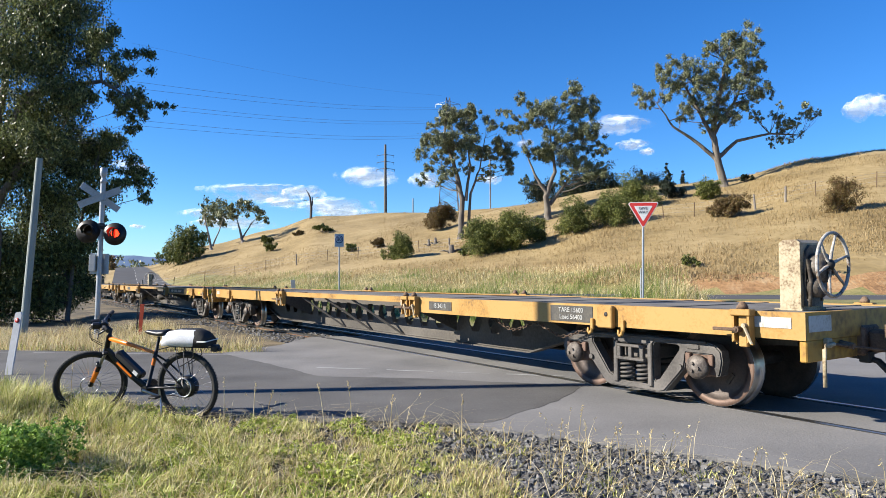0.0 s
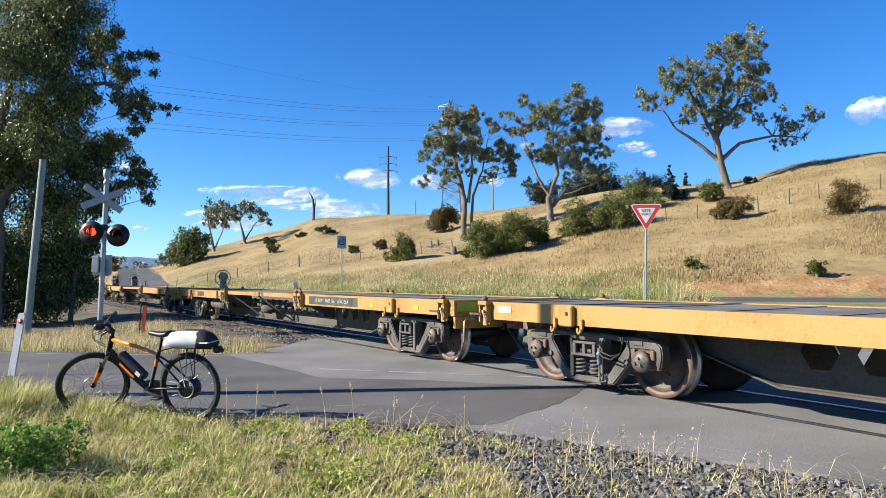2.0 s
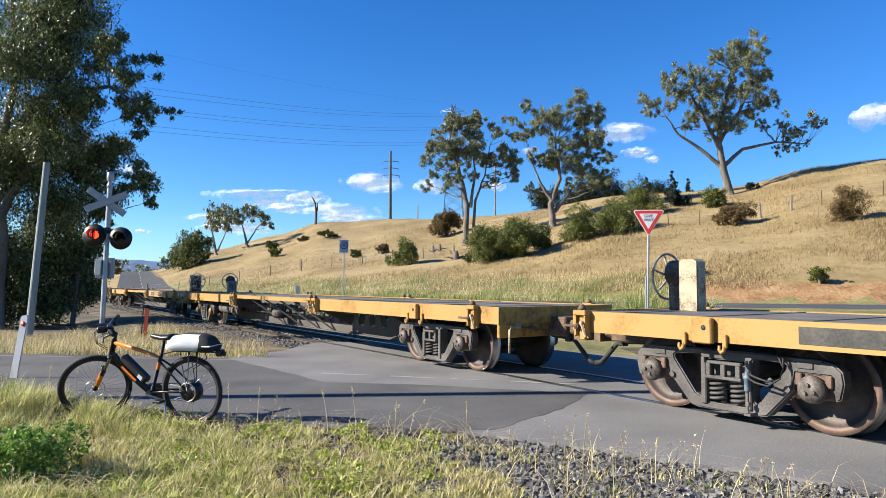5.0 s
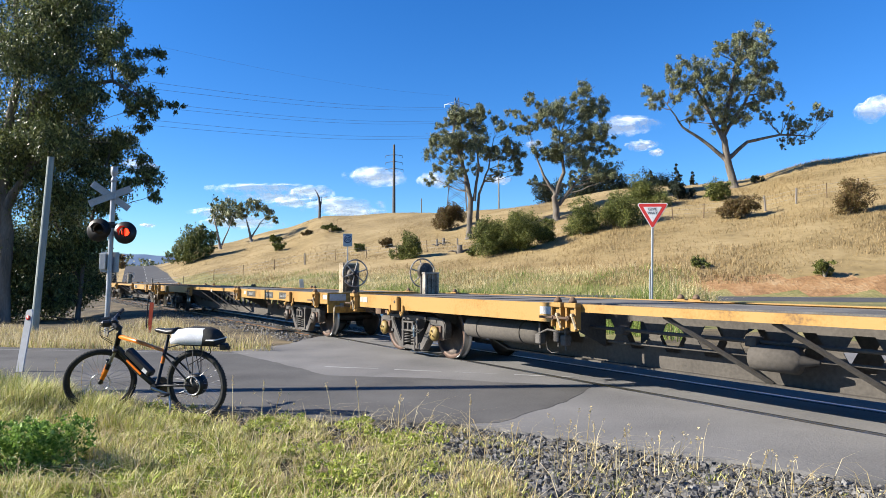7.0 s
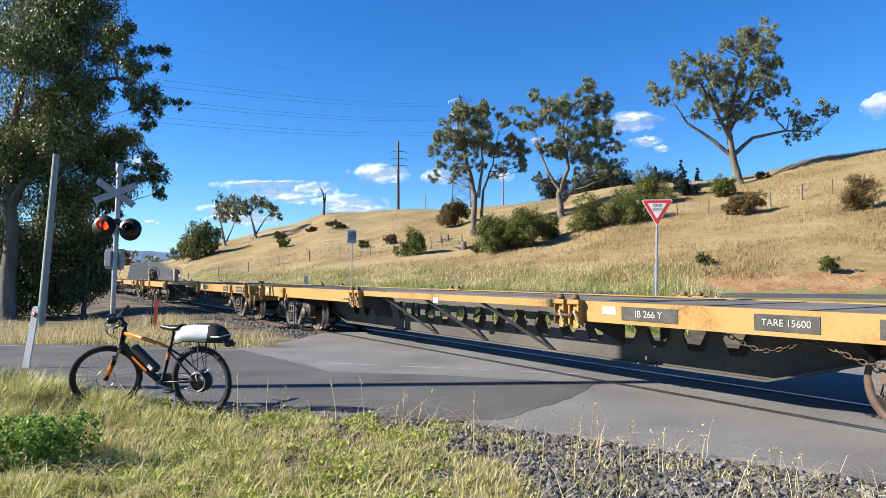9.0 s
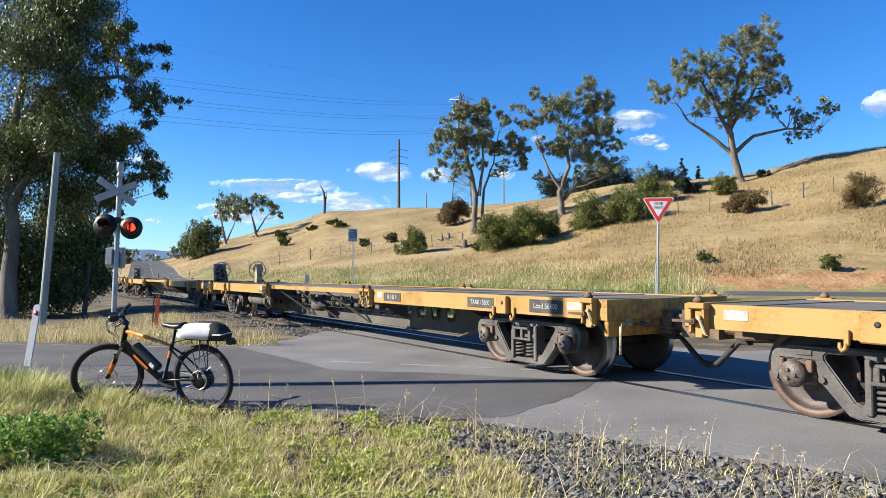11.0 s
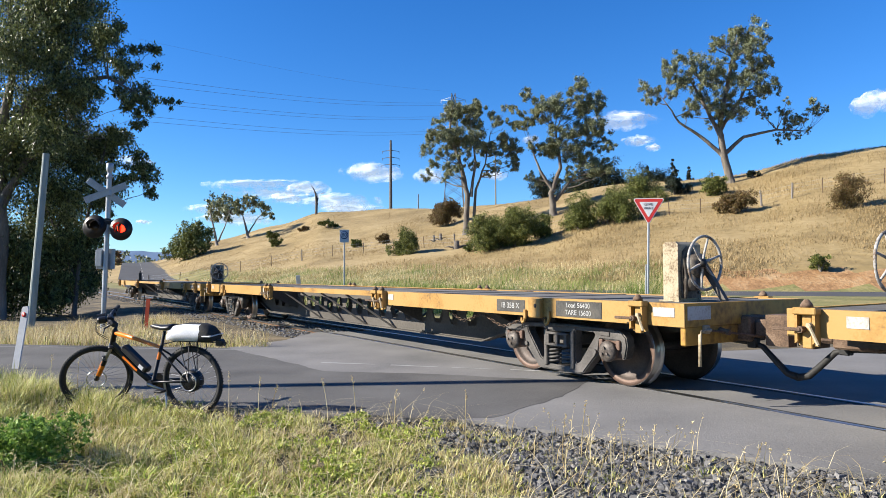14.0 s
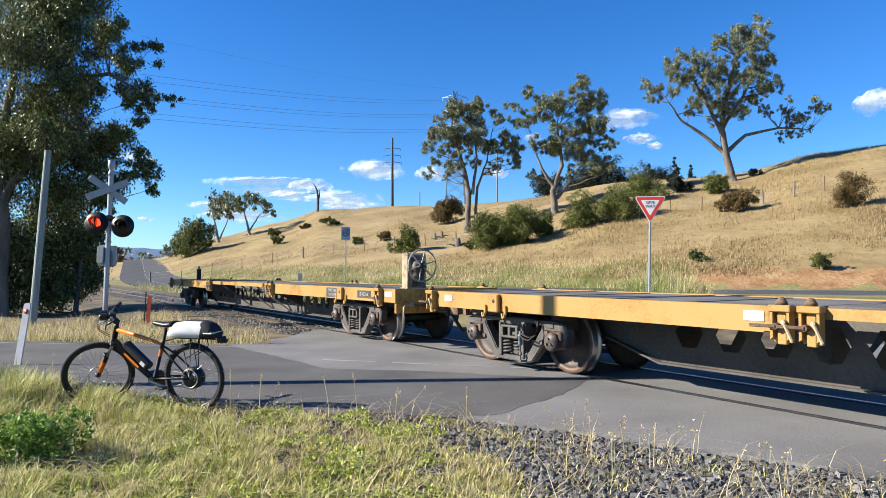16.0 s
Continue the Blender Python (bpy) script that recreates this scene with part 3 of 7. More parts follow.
def side_frame(bm):
    """Cast side frame of a three-piece bogie: one thick casting with two triangular windows and an opening for the springs."""
    half = [(0.33, 0.10), (0.41, 0.12), (0.66, 0.39), (0.69, 0.555), (0.99, 0.555), (1.0, 0.44), (1.03, 0.34), (1.075, 0.36), (1.105, 0.50), (1.09, 0.60), (1.03, 0.655), (0.93, 0.68), (0.24, 0.70)]
    outer = half + [(-x, z) for x, z in half[::-1]]
    holes = [[(0.272, 0.615), (0.295, 0.64), (0.58, 0.63), (0.605, 0.61), (0.60, 0.575), (0.35, 0.245), (0.30, 0.225), (0.272, 0.26)]]
    holes.append([(-x, z) for x, z in holes[0][::-1]])
    holes.append([(-0.205, 0.17), (0.205, 0.17), (0.205, 0.60), (-0.205, 0.60)])
    plate(bm, [outer] + holes, -0.90, -0.77)
    sharp = [e for e in bm.edges if len(e.link_faces) == 2 and e.calc_face_angle(0) > 1.2 and abs(e.verts[0].co.y + 0.90) < 0.001 and abs(e.verts[1].co.y + 0.90) < 0.001]
    bmesh.ops.bevel(bm, geom=sharp, offset=0.014, segments=2, affect='EDGES')
    # raised top flange, brake hanger lugs and a cast pad
    box(bm, -0.93, 0.93, -0.915, -0.895, 0.662, 0.69, 0.006)
    for s in (-1, 1):
        box(bm, s * 0.78 - 0.07, s * 0.78 + 0.07, -0.912, -0.899, 0.60, 0.65, 0.004)
        rod(bm, (s * 0.62, -0.90, 0.40), (s * 0.62, -0.925, 0.40), 0.03, seg=8)
        box(bm, s * 0.24 - 0.03, s * 0.24 + 0.03, -0.925, -0.90, 0.15, 0.62, 0.01)


def load_valve(bm):
    """Small upright cylinder beside the springs."""
    lathe(bm, [(0.0, 0.33), (0.022, 0.335), (0.030, 0.35), (0.030, 0.45), (0.036, 0.455), (0.036, 0.475), (0.022, 0.49), (0.022, 0.53), (0, 0.53)], 12, 'Z', centre=(0.27, -0.975, 0))


def valve_rod(bm):
    rod(bm, (0.27, -0.975, 0.12), (0.27, -0.975, 0.34), 0.012, seg=8)
    box(bm, 0.24, 0.31, -1.0, -0.90, 0.11, 0.135, 0.004)
    box(bm, 0.25, 0.29, -0.99, -0.955, 0.20, 0.24, 0.006)


def valve_hose(bm):
    for k in range(2):
        tube(bm, [(0.27, -0.98, 0.51 - 0.04 * k), (0.38, -1.03, 0.49 - 0.05 * k), (0.50, -1.03, 0.46 - 0.04 * k), (0.60, -1.0, 0.50), (0.62, -0.97, 0.60), (0.56 + 0.05 * k, -0.95, 0.70)], 0.011, 6)


def axle_box(bm):
    """Bearing adapter and round end cap with bolts."""
    box(bm, -0.17, 0.17, -0.89, -0.72, -0.09, 0.125, 0.02)
    lathe(bm, [(0.0, -0.93), (0.112, -0.93), (0.112, -0.72), (0, -0.72)], 18, 'Y')
    for s in (-1, 1):
        box(bm, s * 0.13 - 0.03, s * 0.13 + 0.03, -0.93, -0.86, 0.02, 0.13, 0.008)


def end_cap(bm):
    lathe(bm, [(0.0, -1.0), (0.07, -1.0), (0.085, -0.985), (0.12, -0.97), (0.125, -0.935), (0.11, -0.928), (0.0, -0.928)], 18, 'Y')
    for k in range(3):
        a = k * 2.094 + 0.5
        rod(bm, (0.045 * math.cos(a), -1.0, 0.045 * math.sin(a)), (0.045 * math.cos(a), -1.02, 0.045 * math.sin(a)), 0.016, seg=6)


def spring(bm):
    for x in (0.0,):
        pts = []
        for k in range(5 * 12 + 1):
            a = k * 2 * math.pi / 12
            pts.append((x + 0.073 * math.cos(a), -0.855 + 0.073 * math.sin(a), 0.185 + 0.235 * k / 60))
        tube(bm, pts, 0.0155, 5)


def bolster(bm):
    box(bm, -0.195, 0.195, -0.84, 0.84, 0.43, 0.58, 0.02)
    box(bm, -0.19, 0.19, -0.6, 0.6, 0.53, 0.70, 0.02)
    for s in (-1, 1):
        box(bm, -0.2, 0.2, s * 0.91 - 0.06, s * 0.91 + 0.06, 0.415, 0.445, 0.006)
        box(bm, -0.19, 0.19, s * 0.93 - 0.03, s * 0.93 + 0.03, 0.56, 0.59, 0.006)
        for x in (-0.19, -0.03, 0.13):
            box(bm, x, x + 0.05, s * 0.93 - 0.025, s * 0.93 + 0.025, 0.44, 0.565, 0.006)


def wheelset(bm):
    r = WHEEL_R
    for s in (-1, 1):
        prof = [(0.0, s * 0.64), (0.085, s * 0.64), (0.10, s * 0.615), (0.12, s * 0.585), (0.30, s * 0.565), (r - 0.075, s * 0.605), (r - 0.068, s * 0.635), (r - 0.006, s * 0.635), (r - 0.002, s * 0.628), (r, s * 0.56), (r + 0.004, s * 0.535), (r + 0.03, s * 0.525), (r + 0.027, s * 0.50), (r - 0.07, s * 0.50), (0.12, s * 0.53), (0.0, s * 0.53)]
        lathe(bm, prof, 36, 'Y', [0, 0, 0, 0, 0, 0, 1, 2, 2, 2, 2, 2, 0, 0, 0])
    rod(bm, (0, -0.8, 0), (0, 0.8, 0), 0.07, seg=12)
    box(bm, 0.16, 0.20, -0.592, -0.57, -0.10, 0.02)


def brake_gear(bm):
    for s in (-1, 1):
        box(bm, s * 0.42 - 0.04, s * 0.42 + 0.04, -0.66, 0.66, 0.30, 0.38, 0.01)
        for y in (-0.58, 0.58):
            box(bm, s * 0.47 - 0.02, s * 0.47 + 0.03, y - 0.05, y + 0.05, 0.26, 0.46, 0.01)
    rod(bm, (-0.5, 0.1, 0.25), (0.5, 0.1, 0.25), 0.02, seg=6)


def brake_column(bm):
    """Upright box of the hand brake, chamfered at the top."""
    prism(bm, [(8.75, 1.02), (8.95, 1.02), (8.95, 1.66), (8.91, 1.69), (8.79, 1.69), (8.75, 1.66)], -0.62, -0.22)
    box(bm, 8.70, 8.97, -0.64, -0.20, 1.018, 1.04, 0.004)


def brake_case(bm):
    """Bolted gear case on the face of the column."""
    prism(bm, [(-0.57, 1.06), (-0.28, 1.06), (-0.26, 1.40), (-0.30, 1.58), (-0.38, 1.64), (-0.48, 1.64), (-0.55, 1.58), (-0.58, 1.40)], 8.951, 8.975, axes="xz")
    for f in list(bm.verts):
        f.co.x, f.co.y = f.co.y, f.co.x
    bmesh.ops.recalc_face_normals(bm, faces=bm.faces[:])
    lathe(bm, [(0.0, 8.97), (0.13, 8.97), (0.14, 8.99), (0.14, 9.08), (0.09, 9.11), (0, 9.11)], 18, 'X', centre=(0, -0.42, 1.42))
    lathe(bm, [(0.0, 8.97), (0.10, 8.97), (0.10, 9.07), (0, 9.08)], 14, 'X', centre=(0, -0.47, 1.24))
    for y, z in ((-0.55, 1.12), (-0.55, 1.3), (-0.55, 1.48), (-0.30, 1.12), (-0.29, 1.3), (-0.31, 1.5)):
        rod(bm, (8.97, y, z), (8.99, y, z), 0.016, seg=6)
    tube(bm, [(8.99, -0.56, 1.50), (9.02, -0.57, 1.3), (9.0, -0.56, 1.06)], 0.018, 6)


def brake_stay(bm):
    prism(bm, [(9.26, 1.02), (9.33, 1.02), (9.06, 1.44), (9.01, 1.40)], -0.30, -0.24)


def rear_column(bm):
    """The tall brake post at the rear, a closed box of plates."""
    prism(bm, [(8.70, 1.02), (8.95, 1.02), (8.95, 1.63), (8.91, 1.66), (8.74, 1.66), (8.70, 1.63)], -0.40, -0.22)
    box(bm, 8.69, 8.705, -0.38, -0.24, 1.06, 1.56, 0.003)


def rear_channel(bm):
    """The low brake post at the rear, an open channel of plates."""
    top = 1.46
    box(bm, 8.85, 8.96, -0.25, -0.22, 1.02, top, 0.004)
    box(bm, 8.85, 8.96, -0.55, -0.52, 1.02, top, 0.004)
    box(bm, 8.93, 8.955, -0.52, -0.25, 1.02, top - 0.02, 0.003)
    for y in (-0.34, -0.43):
        box(bm, 8.90, 8.93, y - 0.012, y + 0.012, 1.03, top - 0.06)
    box(bm, 8.84, 8.97, -0.56, -0.21, top - 0.03, top, 0.004)


def rear_drum(bm):
    """Round gear drum behind the rear brake post."""
    lathe(bm, [(0.0, 8.96), (0.15, 8.96), (0.17, 8.98), (0.17, 9.05), (0.12, 9.08), (0, 9.08)], 20, 'X', centre=(0, -0.40, 1.49))
    box(bm, 8.98, 9.03, -0.5, -0.28, 1.02, 1.42, 0.01)


def brake_wheel(bm):
    """Rim of the hand wheel, axis along the wagon."""
    x, R, y, z = 9.15, 0.295, -0.42, 1.45
    tube(bm, [(x, y + R * math.cos(k * math.pi / 18), z + R * math.sin(k * math.pi / 18)) for k in range(36)], 0.016, 7, closed=True)


def wheel_spoke(bm):
    tube(bm, [(-0.03, 0.03, 0), (-0.02, 0.15, 0), (0, 0.295, 0)], [0.018, 0.014, 0.012], 6)


def wheel_hub(bm):
    lathe(bm, [(0.0, 9.05), (0.03, 9.05), (0.03, 9.10), (0.05, 9.105), (0.05, 9.14), (0.02, 9.16), (0.0, 9.165)], 12, 'X', centre=(0, -0.42, 1.45))


def air_tank(bm):
    lathe(bm, [(0.0, -5.62), (0.10, -5.60), (0.15, -5.54), (0.16, -5.47), (0.16, -3.95), (0.15, -3.88), (0.10, -3.82), (0, -3.80)], 20, 'X', centre=(0, -0.74, 0.585))
    for x in (-5.2, -4.2):
        tube(bm, [(x, -0.74 + 0.163 * math.cos(a), 0.585 + 0.163 * math.sin(a)) for a in [k * math.pi / 10 for k in range(20)]], 0.012, 5, closed=True)
        rod(bm, (x, -0.74, 0.74), (x, -0.74, 0.98), 0.02, seg=6)


def tank_valves(bm):
    """Cocks and small pipes at the end of the air tank."""
    for x, z in ((-3.70, 0.55), (-3.35, 0.60), (-3.22, 0.56)):
        box(bm, x - 0.05, x + 0.05, -1.0, -0.9, z - 0.07, z + 0.06, 0.01)
        rod(bm, (x, -0.95, z + 0.05), (x, -0.95, z + 0.20), 0.02, seg=8)
        rod(bm, (x, -0.95, z - 0.05), (x, -0.95, z - 0.13), 0.014, seg=6)
    tube(bm, [(-3.75, -0.95, 0.60), (-3.5, -1.0, 0.68), (-3.3, -0.98, 0.66), (-3.1, -0.9, 0.68)], 0.014, 6)
    tube(bm, [(-3.58, -0.95, 0.52), (-3.56, -0.95, 0.42), (-3.48, -0.95, 0.38), (-3.35, -0.95, 0.40)], 0.006, 5)


def chain(bm):
    pts = []
    for k in range(33):
        q = k / 32
        x = 4.9 + 1.9 * q
        z = 0.77 - 0.12 * math.sin(q * math.pi * 2.0) ** 2 - 0.05 * q
        pts.append(Vector((x, -1.0, z)))
    for i in range(len(pts) - 1):
        a, b = pts[i], pts[i + 1]
        m = (a + b) / 2
        d = (b - a) * 0.66
        n = Vector((0, 1, 0)) if i % 2 else Vector((0.2, 0, 1)).normalized()
        tube(bm, [m + d * math.cos(k * math.pi / 4) + n * 0.02 * math.sin(k * math.pi / 4) for k in range(8)], 0.006, 4, closed=True)


def brake_pipe(bm):
    tube(bm, [(-8.6, -0.62, 0.74), (-6, -0.6, 0.80), (-3, -0.62, 0.72), (0, -0.58, 0.70), (3, -0.62, 0.72), (6, -0.6, 0.80), (8.8, -0.62, 0.74)], 0.022, 6)
    for x in (-2.6, -0.9, 0.9, 2.6):
        box(bm, x - 0.06, x + 0.06, -0.68, -0.54, 0.66, 0.76, 0.01)
    rod(bm, (-2.9, -0.52, 0.55), (2.9, -0.52, 0.57), 0.016, seg=6)


def brake_cylinder(bm):
    lathe(bm, [(0.0, -0.9), (0.12, -0.9), (0.13, -0.88), (0.13, -0.45), (0.06, -0.42), (0.02, -0.25), (0, -0.25)], 14, 'X', centre=(0, -0.62, 0.56))


W = {}
M["gear_dark"] = material("greasy_gear_case", [(0.035, 0.028, 0.022), (0.09, 0.075, 0.06), (0.22, 0.19, 0.15)], 0.6, 0.1, 6, 40, 0.1, (0.36, 0.66))
M["cap"] = material("worn_bearing_cap", [(0.05, 0.04, 0.034), (0.12, 0.10, 0.085), (0.22, 0.19, 0.16)], 0.6, 0.2, 14, 60, 0.1)
M["cap_yellow"] = material("yellow_bearing_cap", [(0.16, 0.10, 0.03), (0.42, 0.30, 0.09)], 0.6, 0.1, 12, 60, 0.1)
M["valve_blue"] = material("dusty_blue_valve", [(0.07, 0.10, 0.13), (0.20, 0.28, 0.34)], 0.6, 0.1, 12, 60, 0.1)
M["plate_black"] = material("weathered_black_plate", [(0.03, 0.029, 0.025), (0.06, 0.057, 0.05), (0.10, 0.09, 0.07)], 0.7, 0, 5, 40, 0.05)
M["lime"] = material("lime_reflective_sheet", [(0.42, 0.46, 0.02), (0.55, 0.58, 0.04)], 0.5, 0, 4, 30, 0.03)
M["wheel_paint"] = material("worn_grey_wheel_paint", [(0.14, 0.09, 0.055), (0.36, 0.34, 0.31), (0.50, 0.49, 0.46)], 0.6, 0.1, 9, 50, 0.08, (0.38, 0.58))
M["cabinet_paint"] = material("stained_cabinet_paint", [(0.09, 0.065, 0.045), (0.33, 0.30, 0.25), (0.55, 0.50, 0.42)], 0.6, 0, 4, 30, 0.08, (0.36, 0.60))
M["end_dirt"] = material("oil_stained_yellow", [(0.035, 0.024, 0.012), (0.30, 0.16, 0.03), (0.52, 0.29, 0.05)], 0.6, 0, 1.8, 14, 0.08, (0.30, 0.52))
for key, mats, fn in (("centre_sill", M["under"], sill_web), ("sill_flange", M["under"], sill_flange), ("hand_rail", M["cream"], hand_rail), ("uncoupling_bar", M["rust"], uncoupling_bar),
                      ("cross_bearer", M["under"], cross_bearer), ("container_pedestal", M["yellow"], pedestal_body), ("twist_lock", M["rust"], pedestal_lock), ("lever", M["cream"], pedestal_lever), ("latch", M["rust"], pedestal_latch),
                      ("stake_pocket", [M["yellow"], M["black"]], stake_pocket), ("tie_hook", M["yellow"], tie_hook), ("diagonal_brace", M["under"], diagonal), ("end_sill", M["end_dirt"], end_sill), ("buffer_beam", M["end_dirt"], buffer_beam),
                      ("coupler", M["rust"], coupler), ("air_hose", M["black"], air_hose), ("side_frame", M["bogie"], side_frame), ("axle_box", M["rim"], axle_box), ("end_cap", M["cap"], end_cap), ("end_cap_yellow", M["cap_yellow"], end_cap), ("load_valve", M["valve_blue"], load_valve), ("valve_hose", M["black"], valve_hose), ("valve_rod", M["bogie"], valve_rod), ("tank_valves", M["bogie"], tank_valves), ("brake_stay", M["under"], brake_stay), ("spoke", M["wheel_paint"], wheel_spoke), ("rear_column", M["cream"], rear_column), ("rear_column_low", M["cabinet_paint"], rear_channel), ("gear_drum", M["gear_dark"], rear_drum), ("wheel_hub", M["black"], wheel_hub), ("spring", M["bogie"], spring),
                      ("bolster", M["bogie"], bolster), ("wheelset", [M["wheel"], M["rim"], M["tread"]], wheelset), ("brake_gear", M["black"], brake_gear), ("brake_column", M["cream"], brake_column),
                      ("gear_case", M["gear_dark"], brake_case), ("hand_wheel", M["wheel_paint"], brake_wheel),
                      ("air_tank", M["under"], air_tank), ("chain", M["rust"], chain), ("brake_pipe", M["under"], brake_pipe), ("brake_cylinder", M["under"], brake_cylinder)):
    W[key] = mesh_of(key, mats, fn)
for front in (9.40, 9.10):
    W["deck", front] = mesh_of("deck", M["deck"], lambda b: deck_plates(b, front))
    for back, fore in ((REAR, front), (front, REAR)):
        W["side_sill", back, fore] = mesh_of("side_sill", M["yellow"], lambda b: side_sill(b, back, fore))
        for k, (x0, x1, z0, z1) in enumerate(sill_lips(back, fore)):
            W["lip", back, fore, k] = mesh_of("lip", M["yellow"], lambda b: box(b, x0, x1, -1.1155, -1.03, z0, z1))
FLIP = Matrix.Rotation(math.pi, 4, 'Z')


def sill_plate(e, x, w, h, lines, z=0.91, size=0.085):
    """Black plate with white stencilled letters on the side sill."""
    bm = bmesh.new()
    box(bm, x - w / 2, x + w / 2, -1.136, -1.1305, z - h / 2, z + h / 2)
    p = part("stencil_plate", bm, M["plate_black"], e, "black plate with white stencilled letters")
    n, size = len(lines), size * 0.88
    for i, s in enumerate(lines):
        lettering("lettering", s, size, M["grey_paint"], p, Matrix.Translation((x, -1.1385, z + ((n - 1) / 2 - i) * size * 1.05)) @ Matrix.Rotation(math.pi / 2, 4, 'X'))


def patch(e, x, w, h, z=0.94, mat="cream", name="reflective_patch"):
    bm = bmesh.new()
    box(bm, x - w / 2, x + w / 2, -1.135, -1.1305, z - h / 2, z + h / 2)
    part(name, bm, M[mat], e)


def bogie(e, x, valve=False, caps=False):
    b = new("bogie")
    b.parent = e
    b.empty_display_size = 0.1
    b.location = (x, 0, 0)
    part("bolster", W["bolster"], None, b)
    part("brake_gear", W["brake_gear"], None, b)
    for m in (Matrix(), FLIP):
        part("side_frame", W["side_frame"], None, b, at=m)
        for x in (-0.115, 0.115):
            part("spring", W["spring"], None, b, at=m @ Matrix.Translation((x, 0, 0)))
        for ax in (-0.858, 0.858):
            part("axle_box", W["axle_box"], None, b, at=Matrix.Translation((ax, 0, WHEEL_R)) @ m)
    if valve:
        v = part("load_valve", W["load_valve"], None, b, "pale blue-grey valve cylinder")
        part("valve_hose", W["valve_hose"], None, b)
        part("valve_rod", W["valve_rod"], None, b)
    for ax in (-0.858, 0.858):
        ws = part("wheelset", W["wheelset"], None, b, "dark steel wheels with bright treads", at=Matrix.Translation((ax, 0, WHEEL_R)))
        WHEELSETS.append((ws, ax, Matrix()))
        for m in (Matrix(), FLIP):
            cap = part("end_cap", W["end_cap_yellow" if caps else "end_cap"], None, b, "yellow bearing cap" if caps else "", at=Matrix.Translation((ax, 0, WHEEL_R)) @ m)
            WHEELSETS.append((cap, ax, m))


def hand_wheel(e, m):
    w = part("hand_wheel", W["hand_wheel"], None, e, "pale spoked hand wheel", at=m)
    part("wheel_hub", W["wheel_hub"], None, w)
    for k in range(6):
        part("spoke", W["spoke"], None, w, at=Matrix.Translation((9.15, -0.42, 1.45)) @ Matrix.Rotation(k * math.pi / 3 + 0.3, 4, 'X'))


